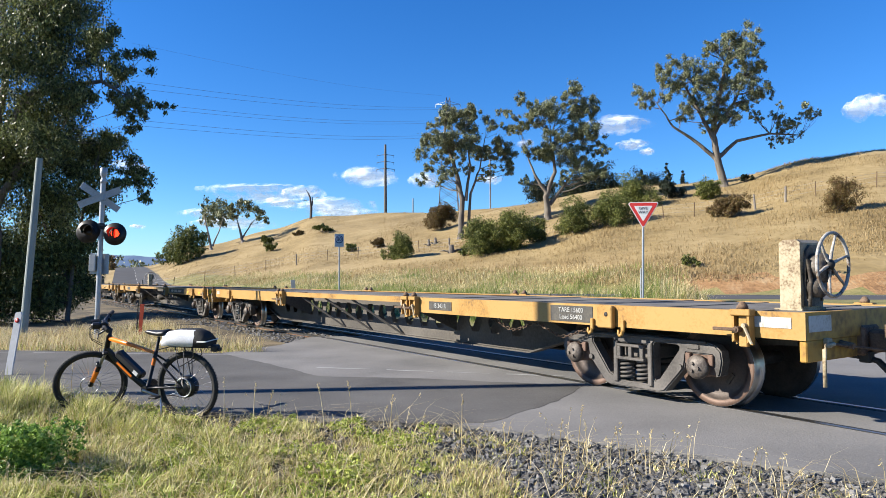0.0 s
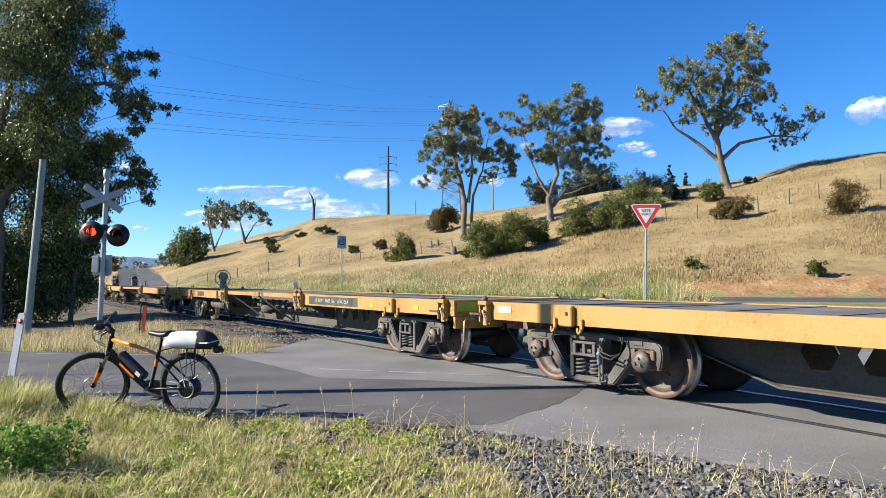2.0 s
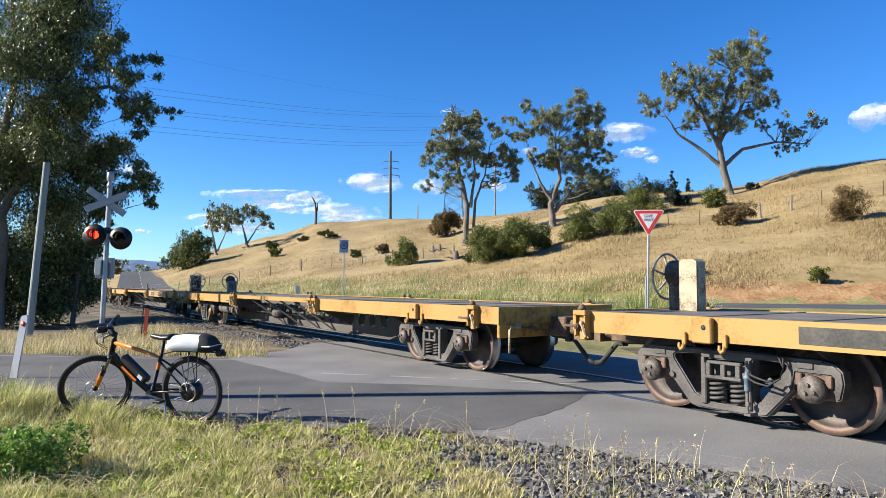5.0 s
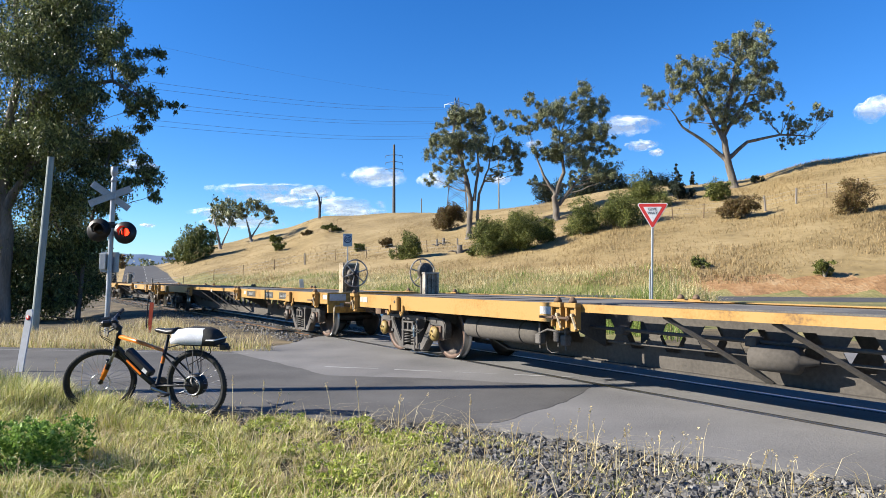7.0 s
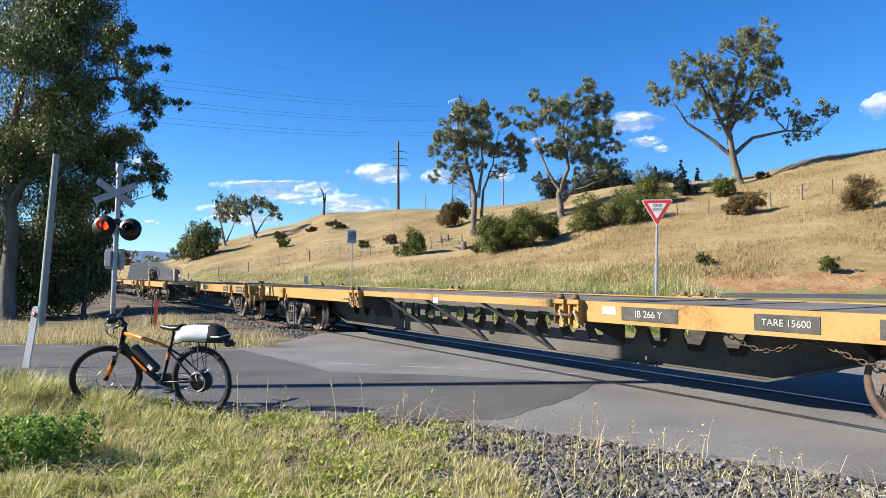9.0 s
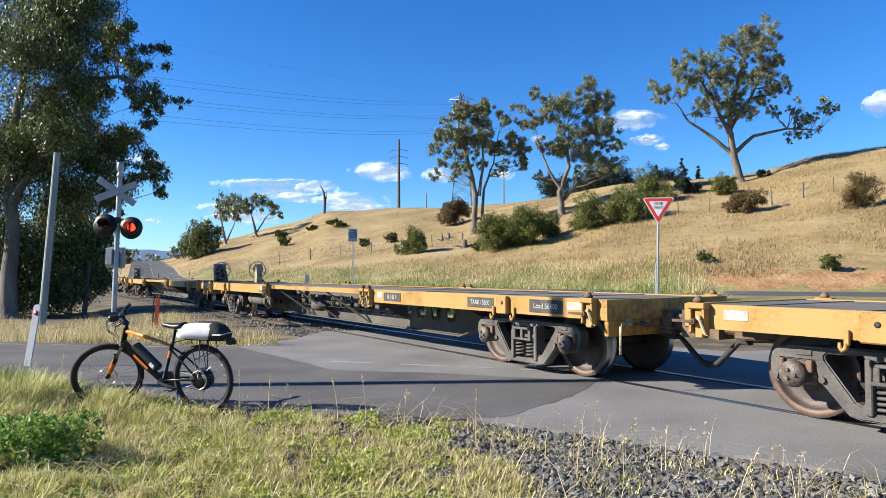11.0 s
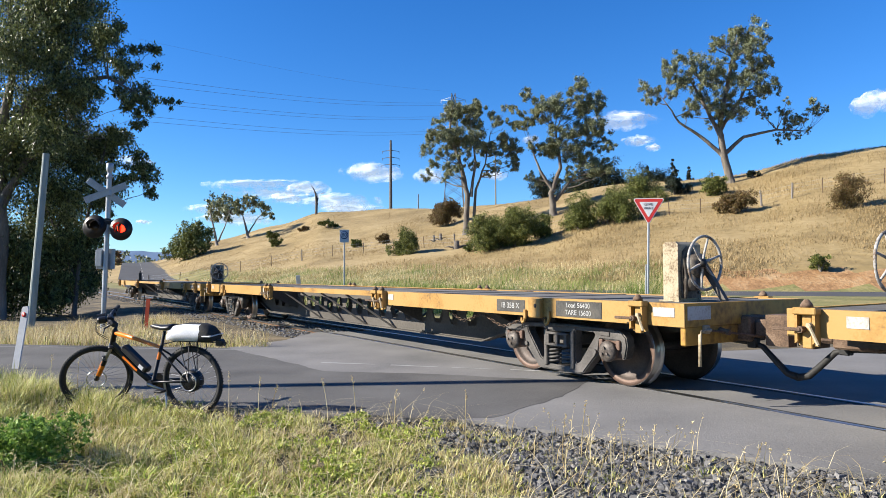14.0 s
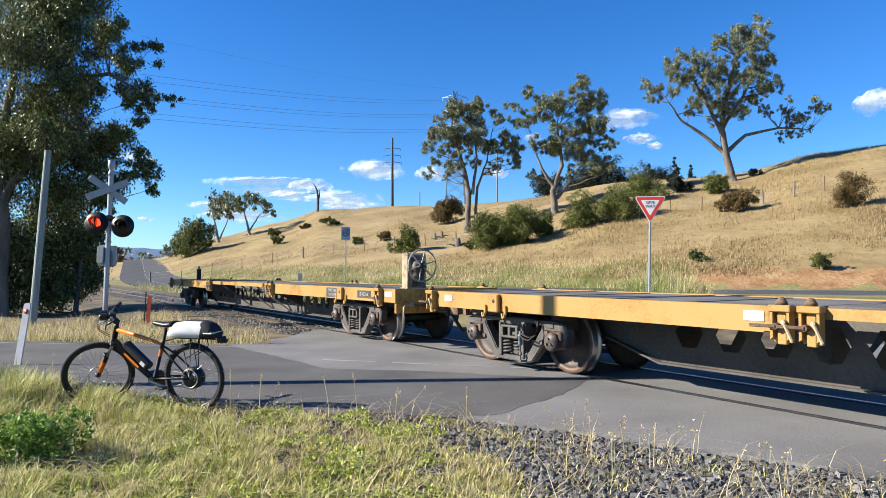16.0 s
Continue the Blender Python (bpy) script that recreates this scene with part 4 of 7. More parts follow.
def wagon(c, label, plates, stand=False, cabinet=None, tank=False, chained=False, braces=(-2.2, -0.5, 1.2), front=9.40, patches=(), end_patch="", gaps=(0.9, 0.9), stay=False, caps=False, low=False, shift=0.0):
    """A skeletal container wagon. gaps: to the wagon before it and behind it."""
    e = thing("flat_wagon", Matrix(), label, "flat wagon", "flat wagons of the train")
    for m, back, fore, gap in ((Matrix(), REAR, front, gaps[0]), (FLIP, front, REAR, gaps[1])):
        sill = part("side_sill", W["side_sill", back, fore], None, e, at=m)
        for k in range(4):
            part("lip", W["lip", back, fore, k], None, sill)
        end = m @ Matrix.Translation((fore - 9.66, 0, 0))
        part("end_sill", W["end_sill"], None, e, at=end)
        if m is not FLIP:
            part("buffer_beam", W["buffer_beam"], None, e, at=end)
            part("hand_rail", W["hand_rail"], None, e, "cream bent hand rail", at=end)
        part("uncoupling_bar", W["uncoupling_bar"], None, e, at=end)
        part("coupler", W["coupler"], None, e, at=m @ Matrix.Translation((fore + gap / 2 - 10.14, 0, 0)))
        part("air_hose", W["air_hose"], None, e, at=m @ Matrix.Translation((fore + gap / 2 - 10.10, 0, 0)))
    part("deck", W["deck", front], None, e, "worn grey steel deck")
    for y in (-0.33, 0.33):
        part("centre_sill", W["centre_sill"], None, e, at=Matrix.Translation((0, y, 0)))
        part("sill_flange", W["sill_flange"], None, e, at=Matrix.Translation((0, y, 0)))
    for x in (-6.2, -3.12, 3.12, 6.2):
        for m in (Matrix(), FLIP):
            part("cross_bearer", W["cross_bearer"], None, e, at=Matrix.Translation((x, 0, 0)) @ m)
    for x in (-8.82, -3.11, -2.855, 2.855, 3.11, 8.857):
        for m in (Matrix(), FLIP):
            p = part("container_pedestal", W["container_pedestal"], None, e, at=Matrix.Translation((x, 0, 0)) @ m)
            part("twist_lock", W["twist_lock"], None, p, "rusty twist lock")
            part("lever", W["lever"], None, p)
            part("latch", W["latch"], None, p)
    for x in (-7.22, 7.2):
        for m in (Matrix(), FLIP):
            part("stake_pocket", W["stake_pocket"], None, e, at=Matrix.Translation((x, 0, 0)) @ m)
            for o in (-0.225, 0.225):
                part("tie_hook", W["tie_hook"], None, e, at=Matrix.Translation((x + o, 0, 0)) @ m)
    for x in braces:
        part("diagonal_brace", W["diagonal_brace"], None, e, at=Matrix.Translation((x, 0, 0)))
        part("diagonal_brace", W["diagonal_brace"], None, e, at=FLIP @ Matrix.Translation((x, 0, 0)))
    if tank:
        part("brake_pipe", W["brake_pipe"], None, e)
        part("brake_cylinder", W["brake_cylinder"], None, e)
    for x, w, h, lines, size in plates:
        sill_plate(e, x, w, h, lines, size=size)
    for x, w in patches:
        patch(e, x, w, 0.095, 0.935, "pale_patch")
    if end_patch:
        bm = bmesh.new()
        box(bm, front, front + 0.005, -1.08, -0.70, 0.86, 1.0)
        part("reflective_patch", bm, M[end_patch], e)
    if stand:
        s = part("brake_column", W["brake_column"], None, e, "cream hand brake column", at=Matrix.Translation((shift, 0, 0)))
        part("gear_case", W["gear_case"], None, s)
        if stay:
            part("brake_stay", W["brake_stay"], None, s)
        hand_wheel(e, Matrix.Translation((shift, 0, 0)))
    if cabinet is not None:
        # the post at the other end, seen from its back
        m = Matrix.Translation((cabinet, 0, 0)) @ FLIP
        part("brake_column", W["rear_column_low" if low else "rear_column"], None, e, "stained pale hand brake post", at=m)
        m = Matrix.Translation((-0.13, 0, 0)) @ m
        part("gear_drum", W["gear_drum"], None, e, at=m)
        hand_wheel(e, m)
    if tank:
        part("air_tank", W["air_tank"], None, e, "dusty cylindrical air tank")
        part("tank_valves", W["tank_valves"], None, e)
    if chained:
        part("chain", W["chain"], None, e, "rusty hanging chain")
    bogie(e, -7.155, True, caps)
    bogie(e, 7.35)
    WAGONS.append((e, c))
    return e


TL = ["TARE 15600", "Load 56400"]
M["pale_patch"] = material("dirty_white_reflective_sheet", [(0.36, 0.33, 0.28), (0.55, 0.53, 0.49), (0.62, 0.61, 0.58)], 0.5, 0, 5, 40, 0.03)
wagon(-42.43, "weathered yellow container flat wagon with cream hand brake column", [(3.80, 0.62, 0.13, ["IB 243 R"], 0.11), (6.62, 0.70, 0.19, TL, 0.09)], stand=True, chained=True, braces=(-0.64, 0.64, -1.9), patches=((9.10, 0.36), (-3.3, 0.14), (2.75, 0.3), (-8.45, 0.3)), end_patch="pale_patch", gaps=(0.9, 0.62), shift=0.15)
second = wagon(-23.69, "yellow container flat wagon with long black stencilled plate", [(4.67, 2.37, 0.17, ["IB 462 P    TARE 15.6    LOAD 56.4"], 0.125), (-5.9, 0.8, 0.15, [""], 0.08)], cabinet=0.43, tank=True, braces=(-2.5, -0.12), front=9.10, end_patch="lime", gaps=(0.62, 1.43))
wagon(-3.84, "faded yellow container flat wagon with brown air tank", [], cabinet=0.38, tank=True, braces=(-1.6, -0.4, 0.7, 1.6), patches=((-3.34, 0.31), (-8.51, 0.3)), gaps=(1.43, 1.21), caps=True, low=True)
wagon(15.79, "yellow container flat wagon with hanging chain and hand brake", [(4.16, 0.75, 0.15, ["IB 266 Y"], 0.12), (5.67, 0.60, 0.15, ["TARE 15600"], 0.10), (6.73, 0.60, 0.16, ["Load 56400"], 0.105)], stand=True, chained=True, braces=(-0.51, 1.08, -2.0), patches=((9.28, 0.22), (3.6, 0.2), (-0.1, 0.14), (-8.45, 0.25)), end_patch="pale_patch", gaps=(1.21, 1.05), shift=0.12)
wagon(34.96, "yellow container flat wagon with brown sill and air tank", [(3.95, 0.63, 0.15, ["IB 145 F"], 0.12), (6.63, 0.64, 0.15, ["TARE 15600"], 0.105), (8.05, 0.63, 0.17, ["Load 56400"], 0.11)], cabinet=0.43, tank=True, braces=(-2.3, -0.88, 0.84), front=9.10, patches=((8.62, 0.34), (3.48, 0.2), (-3.52, 0.16), (-8.44, 0.17)), gaps=(1.05, 1.05))
wagon(54.43, "weathered yellow container flat wagon with cream brake column", [(6.66, 0.59, 0.16, ["IB 358 X"], 0.12), (7.92, 0.75, 0.19, ["Load 56400", "TARE 15600"], 0.095)], stand=True, chained=True, braces=(-2.2, -1.0, 0.16, 1.4), patches=((9.15, 0.27), (3.35, 0.18), (-3.4, 0.2), (-8.4, 0.22)), end_patch="pale_patch", gaps=(1.05, 1.05), stay=True)
for x, w in ((6.44, 0.13), (8.0, 0.16)):
    patch(second, x, w, 0.07, 0.885, "lime")
last = wagon(73.9, "last yellow container flat wagon with end marker", [(6.75, 0.62, 0.19, TL, 0.09), (8.2, 0.56, 0.14, ["IB 433 A"], 0.11)], stand=True, braces=(-1.8, 0.2, 1.6), patches=((9.15, 0.27), (-3.4, 0.2)), gaps=(1.05, 1.05))
bm = bmesh.new()
box(bm, -8.96, -8.84, -0.18, -0.02, 1.02, 1.46, 0.015)
box(bm, -8.93, -8.87, -0.13, -0.07, 1.46, 1.56, 0.01)
part("end_marker", bm, M["black"], last, "dark grey end-of-train marker box")

# ---- trees, shrubs and grass ----
M["leaf_near"] = leafy("dark_gum_leaves", [(0.025, 0.034, 0.012), (0.11, 0.135, 0.042), (0.36, 0.39, 0.14)], 0.75, 0.2, 0.42)
M["leaf_gum"] = leafy("olive_gum_leaves", [(0.05, 0.066, 0.03), (0.21, 0.235, 0.115), (0.47, 0.49, 0.30)], 0.75, 0.12, 0.5)
M["leaf_bush"] = leafy("shrub_leaves", [(0.04, 0.055, 0.012), (0.14, 0.165, 0.034), (0.32, 0.32, 0.09)], 0.7, 0.14, 0.5)
M["leaf_dark"] = leafy("dark_conifer_leaves", [(0.010, 0.018, 0.010), (0.03, 0.045, 0.022)], 0.7, 0.1, 0.6)
M["leaf_red"] = leafy("reddish_shrub_leaves", [(0.08, 0.06, 0.02), (0.20, 0.12, 0.05), (0.19, 0.17, 0.05)], 0.7, 0.2, 0.5)
M["weed_pale"] = leafy("yellow_green_weed_leaves", [(0.14, 0.20, 0.02), (0.44, 0.54, 0.08), (0.75, 0.76, 0.20)], 0.75, 0.25, 0.5)
M["weed"] = leafy("green_weed_leaves", [(0.07, 0.15, 0.02), (0.24, 0.40, 0.07), (0.46, 0.60, 0.16)], 0.7, 0.3, 0.5)
M["bark"] = material("gum_bark", [(0.075, 0.058, 0.045), (0.16, 0.135, 0.108), (0.27, 0.235, 0.19)], 0.85, 0, 1.4, 14, 0.4, (0.3, 0.65), stretch=(3, 3, 0.5), dist=0.05)
M["bark_dark"] = material("dark_gum_bark", [(0.045, 0.036, 0.03), (0.10, 0.083, 0.07), (0.18, 0.155, 0.135)], 0.9, 0, 1.4, 14, 0.4, (0.3, 0.65), stretch=(3, 3, 0.5), dist=0.05)
M["bark_pale"] = material("pale_gum_bark", [(0.12, 0.10, 0.08), (0.25, 0.215, 0.18), (0.38, 0.34, 0.29)], 0.8, 0, 0.9, 9, 0.3, (0.3, 0.65), stretch=(3, 3, 0.5), dist=0.05)
M["blade"] = leafy("green_yellow_grass", [(0.10, 0.15, 0.015), (0.58, 0.60, 0.11), (1.0, 0.92, 0.42)], 0.85, 0.14, 0.5, 0.6)
M["straw"] = leafy("dry_straw_grass", [(0.40, 0.29, 0.12), (0.74, 0.60, 0.30), (1.0, 0.88, 0.58)], 0.75, 0.25, 0.6, 0.5)
M["hillblade"] = leafy("golden_hill_grass", [(0.29, 0.205, 0.09), (0.42, 0.305, 0.145), (0.55, 0.42, 0.23)], 0.6, 0.25, 0.65, 0.12)
M["tallgreen"] = leafy("tall_green_grass", [(0.09, 0.16, 0.025), (0.22, 0.31, 0.06), (0.40, 0.42, 0.13)], 0.7, 0.3, 0.55, 0.4)


def leaf_mesh(name, centres, radii, counts, length, width, mat, seed, droop=0.6, squash=0.8, spray=40, loose=0.11):
    """Many small pointed leaves, in clumps round centres."""
    rng = np.random.default_rng(seed)
    P = []
    for c, r, n in zip(centres, radii, counts):
        # each clump is made of smaller sprays, which leaves gaps between them
        k = max(8, n // spray)
        d = rng.normal(size=(k, 3))
        d /= np.linalg.norm(d, axis=1)[:, None]
        sub = d * (rng.random((k, 1)) ** 0.45) * r * 0.9
        sub[:, 2] *= squash
        i = rng.integers(0, k, n)
        q = sub[i] + rng.normal(size=(n, 3)) * r * loose
        P.append(np.array(c) + q)
    P = np.concatenate(P)
    n = len(P)
    d = rng.normal(size=(n, 3))
    d[:, 2] -= droop * 2
    d /= np.linalg.norm(d, axis=1)[:, None]
    s = rng.normal(size=(n, 3))
    s -= (s * d).sum(1)[:, None] * d
    s /= np.linalg.norm(s, axis=1)[:, None]
    L = (length * rng.uniform(0.6, 1.3, n))[:, None]
    Wd = (width * rng.uniform(0.7, 1.2, n))[:, None]
    V = np.empty((n, 4, 3))
    V[:, 0], V[:, 2] = P - d * L / 2, P + d * L / 2
    V[:, 1], V[:, 3] = P + s * Wd / 2 - d * L * 0.1, P - s * Wd / 2 - d * L * 0.1
    me = bpy.data.meshes.new(name)
    me.from_pydata(V.reshape(-1, 3).tolist(), [], np.arange(n * 4).reshape(n, 4).tolist())
    me.materials.append(mat)
    return me


def gum_tree(base, unit, trunks, clumps, label, leaf, leaves, length, width, bark="bark", seed=1, girth=0.3, depth=0.9, twigs=3, group="", spray=40, loose=0.12, swell=1.22, split=0, droop=0.6):
    """A gum: bent tapering trunks, limbs out to each leaf clump, and twigs. Offsets are (right, up) and clump radius, times unit."""
    rng = random.Random(seed)
    e = thing("gum_tree", Matrix.Translation(base), label, "tree", group)
    bm = bmesh.new()
    spine = []
    for ti, pts in enumerate(trunks):
        q = [Vector((x * unit, rng.uniform(-0.1, 0.1) * unit * 6 * (i > 0), z * unit - 0.15 * (i == 0))) for i, (x, z) in enumerate(pts)]
        fine = []
        for i in range(len(q) - 1):
            for k in range(4):
                fine.append(q[i].lerp(q[i + 1], k / 4) + Vector((rng.uniform(-1, 1), rng.uniform(-1, 1), 0)) * girth * 0.14 * (i + k > 0))
        fine.append(q[-1])
        n = len(fine)
        rad = [girth * (1.15 if i == 0 else 1) * (1 - 0.8 * i / (n - 1)) * (1 if ti == 0 else 0.55) for i in range(n)]
        tube(bm, fine, rad, 9)
        spine += list(zip(fine, rad))
    centres, radii = [], []
    fine_clumps = list(clumps)
    if split:
        # each mass of leaves is a handful of smaller ones with sky between them
        fine_clumps = [(x + rng.uniform(-0.8, 0.8) * r, z + rng.uniform(-0.75, 0.75) * r, r * rng.uniform(0.45, 0.75)) for x, z, r in clumps for _ in range(split)]
    for x, z, r in fine_clumps:
        c = Vector((x * unit, rng.uniform(-1, 1) * depth * unit * 45, z * unit))
        centres.append(c)
        radii.append(r * unit * swell)
        # the limb starts lower on the nearest trunk
        best = min(spine, key=lambda s: (s[0] - c).length + (3 * max(0, s[0].z - c.z + 0.25 * (c - s[0]).length)) )
        a, r0 = best
        mid = a.lerp(c, 0.5) + Vector((rng.uniform(-0.1, 0.1), rng.uniform(-0.1, 0.1), -0.10)) * (c - a).length
        r0 = min(r0 * 0.5, 0.011 * (c - a).length + 0.02 * girth / 0.3)
        pts = []
        for k in range(7):
            t = k / 6
            pts.append(a * (1 - t) ** 2 + mid * 2 * t * (1 - t) + c * t * t + Vector((rng.uniform(-1, 1), rng.uniform(-1, 1), rng.uniform(-1, 1))) * 0.02 * (c - a).length * (0 < k < 6))
        tube(bm, pts, [r0 * (1 - 0.75 * k / 6) for k in range(7)], 6)
        for _ in range(twigs):
            s = pts[rng.randint(3, 6)]
            d = Vector((rng.gauss(0, 1), rng.gauss(0, 1), rng.gauss(0.1, 0.8))).normalized() * r * unit * rng.uniform(0.6, 1.1)
            tube(bm, [s, s + d * 0.5 + Vector((0, 0, 0.08 * r * unit)), s + d], [r0 * 0.3, r0 * 0.22, r0 * 0.1], 4)
    part("trunk", bm, M[bark], e)
    tot = sum(r * r for r in radii)
    part("crown", leaf_mesh("crown", centres, radii, [max(30, int(leaves * r * r / tot)) for r in radii], length, width, M[leaf], seed, droop, spray=spray, loose=loose), None, e)
    return e


def on_ground(u, depth):
    """A point of the land at a bearing (tangent) and a depth."""
    x = (u + 0.0125 * (1 + u * u)) * depth
    return Vector((x, depth, ground_z(x, depth)))


def on_slope(u, rise, near=34.0):
    """The first point of the hill at a bearing that stands so high, as a slope, over the eye."""
    d = near
    while d < 200:
        p = on_ground(u, d)
        if (p.z - 1.34) / d >= rise:
            return p
        d += 0.4
    return on_ground(u, 120)


# three gums on the hill
spot = on_slope(0.026, 0.0585)
gum_tree(spot, spot.y / 1180, [[(0, 0), (4, 70), (-8, 125), (-28, 185), (-22, 235)], [(14, 5), (18, 80), (35, 125), (45, 180)], [(10, 70), (18, 130), (10, 200)]],
         [(0, 240, 30), (-25, 215, 30), (22, 222, 30), (-42, 170, 30), (-5, 180, 36), (30, 185, 34), (65, 205, 24), (82, 172, 24), (-52, 130, 22), (-15, 130, 26), (66, 140, 30), (92, 125, 18), (26, 140, 26), (-45, 195, 22), (-30, 105, 16), (50, 115, 16)],
         "tall twin-trunked gum tree on the dry hillside", "leaf_gum", 60000, 0.23, 0.08, "bark", 3, 0.36, twigs=4, split=4, droop=0.4, spray=130, loose=0.115, swell=1.05, group="gum trees on the hill")
spot = on_slope(0.159, 0.0865)
gum_tree(spot, spot.y / 1180, [[(0, 0), (-5, 40), (12, 85), (5, 155)], [(2, 30), (35, 70), (55, 95)], [(0, 45), (-25, 80), (-40, 130)]],
         [(15, 200, 32), (50, 205, 26), (-30, 190, 28), (-55, 170, 20), (-10, 160, 34), (35, 160, 36), (75, 140, 28), (90, 110, 20), (15, 115, 34), (-20, 110, 24), (60, 95, 28), (30, 75, 22), (95, 85, 16), (-30, 65, 18)],
         "spreading gum tree among hillside shrubs", "leaf_gum", 60000, 0.23, 0.08, "bark", 5, 0.42, swell=1.15, twigs=4, split=4, droop=0.4, spray=130, loose=0.115, group="gum trees on the hill")
spot = on_slope(0.4245, 0.136)
gum_tree(spot, spot.y / 1180, [[(0, 0), (-11, 52), (-18, 95), (-8, 150), (5, 215), (20, 262)], [(-12, 50), (-50, 82), (-90, 108), (-118, 150)], [(-9, 55), (25, 82), (85, 95), (140, 92)], [(-18, 95), (20, 150), (50, 215)], [(-16, 85), (-50, 150), (-75, 195)]],
         [(25, 275, 30), (-10, 255, 20), (58, 250, 18), (5, 225, 32), (-35, 205, 28), (-85, 205, 28), (-125, 195, 20), (-145, 160, 22), (-100, 165, 24), (-45, 160, 28), (15, 180, 36), (60, 190, 28), (80, 170, 16), (-15, 120, 28), (15, 130, 24), (100, 115, 18), (140, 125, 18), (165, 130, 10), (105, 85, 12), (-65, 130, 16), (45, 220, 20), (130, 90, 8), (-120, 165, 16), (-60, 180, 22), (40, 150, 22), (75, 130, 14), (120, 105, 10), (-5, 160, 26), (-30, 235, 16)],
         "lone wide gum tree on the crest of the hill", "leaf_gum", 70000, 0.22, 0.075, "bark", 8, 0.42, twigs=4, swell=1.25, split=4, droop=0.4, spray=130, loose=0.115, group="gum trees on the hill")
# far trees on the left shoulder
gum_tree(on_ground(-0.348, 125), 0.106, [[(0, 0), (-6, 30), (-14, 60)], [(2, 8), (14, 35), (22, 62)]], [(0, 68, 22), (-26, 55, 16), (-14, 78, 16), (24, 70, 18), (36, 60, 10), (8, 50, 12)], "grey-green gum tree on the far slope", "leaf_gum", 2600, 0.55, 0.24, "bark_pale", 11, 0.3, group="far gum trees")
gum_tree(on_ground(-0.301, 128), 0.108, [[(0, 0), (-6, 25), (-12, 45)], [(0, 10), (14, 32), (25, 45)]], [(0, 62, 16), (-16, 52, 12), (22, 52, 16), (32, 40, 8), (12, 66, 12)], "grey-green gum tree leaning on the far slope", "leaf_gum", 2000, 0.55, 0.24, "bark_pale", 12, 0.3, group="far gum trees")
gum_tree(on_ground(-0.395, 112), 0.095, [[(0, 0), (0, 20), (4, 40)]], [(-8, 30, 20), (10, 46, 22), (28, 40, 18), (-18, 12, 14), (34, 22, 14), (8, 18, 24), (20, 60, 10)], "dense dark green tree beside the far road", "leaf_bush", 12000, 0.34, 0.18, "bark", 13, 0.4, depth=0.4)

# the great gum by the line, and the shrubs under it
gum_tree((-15.9, 24.0, -0.1), 0.0203, [[(0, 0), (8, 150), (-6, 280), (20, 420), (10, 640)], [(2, 270), (60, 400), (120, 415), (190, 425), (235, 400)], [(5, 200), (60, 300), (110, 320)]],
         [(15, 300, 60), (70, 300, 45), (120, 300, 40), (25, 515, 70), (95, 525, 55), (140, 575, 45), (60, 600, 70), (55, 445, 60), (125, 445, 42), (188, 500, 30), (212, 470, 28), (246, 468, 22), (200, 420, 30), (255, 425, 24), (215, 365, 22), (262, 375, 22), (286, 390, 12), (175, 375, 28), (148, 385, 36), (85, 375, 50), (25, 365, 55), (180, 325, 24)],
         "huge dark gum tree beside the railway line", "leaf_near", 85000, 0.14, 0.05, "bark", 21, 0.30, depth=1.6, twigs=12, spray=120, loose=0.125, swell=1.52)
gum_tree((-14.2, 26.0, -0.1), 0.022, [[(0, 0), (10, 120), (40, 250), (60, 330)], [(4, 60), (-50, 180), (-70, 260)]],
         [(40, 300, 40), (-20, 290, 50), (-80, 270, 55), (110, 245, 24), (128, 215, 14), (90, 275, 22), (55, 225, 40), (0, 205, 50), (-70, 185, 50), (58, 185, 22), (5, 130, 40), (-35, 110, 50), (-95, 115, 45), (2, 75, 30), (-20, 50, 40), (-80, 50, 38), (108, 228, 16), (-60, 80, 50), (-130, 60, 50), (-20, 40, 34), (-130, 200, 60), (-60, 20, 40), (-110, 20, 40), (15, 110, 26), (-140, 130, 60)],
         "dark leafy gum thicket beside the railway line", "leaf_near", 80000, 0.15, 0.058, "bark_dark", 22, 0.09, depth=1.6, twigs=5, spray=70, loose=0.15)


def shrub(b, rx, rz, label, leaf="leaf_bush", n=1400, length=0.3, width=0.16, seed=1, name="shrub", sink=0.75):
    """A rounded uneven shrub of leaf sprays on short stems."""
    rng = random.Random(seed)
    e = thing(name, Matrix.Translation(b), label, "shrub", "shrubs on the hill")
    bm = bmesh.new()
    cs, rs = [], []
    for k in range(9):
        a = rng.uniform(0, 6.28)
        d = rng.uniform(0.1, 0.62)
        c = Vector((math.cos(a) * d * rx, math.sin(a) * d * rx, rz * rng.uniform(0.35, 1.5) * sink))
        cs.append(c)
        rs.append(min(rx, rz) * rng.uniform(0.45, 0.7))
        tube(bm, [Vector((0, 0, -0.1)), c * 0.5 + Vector((0, 0, 0.05)), c], [0.05, 0.03, 0.012], 4)
    part("stem", bm, M["bark"], e)
    part("foliage", leaf_mesh("foliage", cs, rs, [n // 2] * 9, length * 0.56, width * 0.58, M[leaf], seed, 0.15, 0.9, spray=55, loose=0.14), None, e)


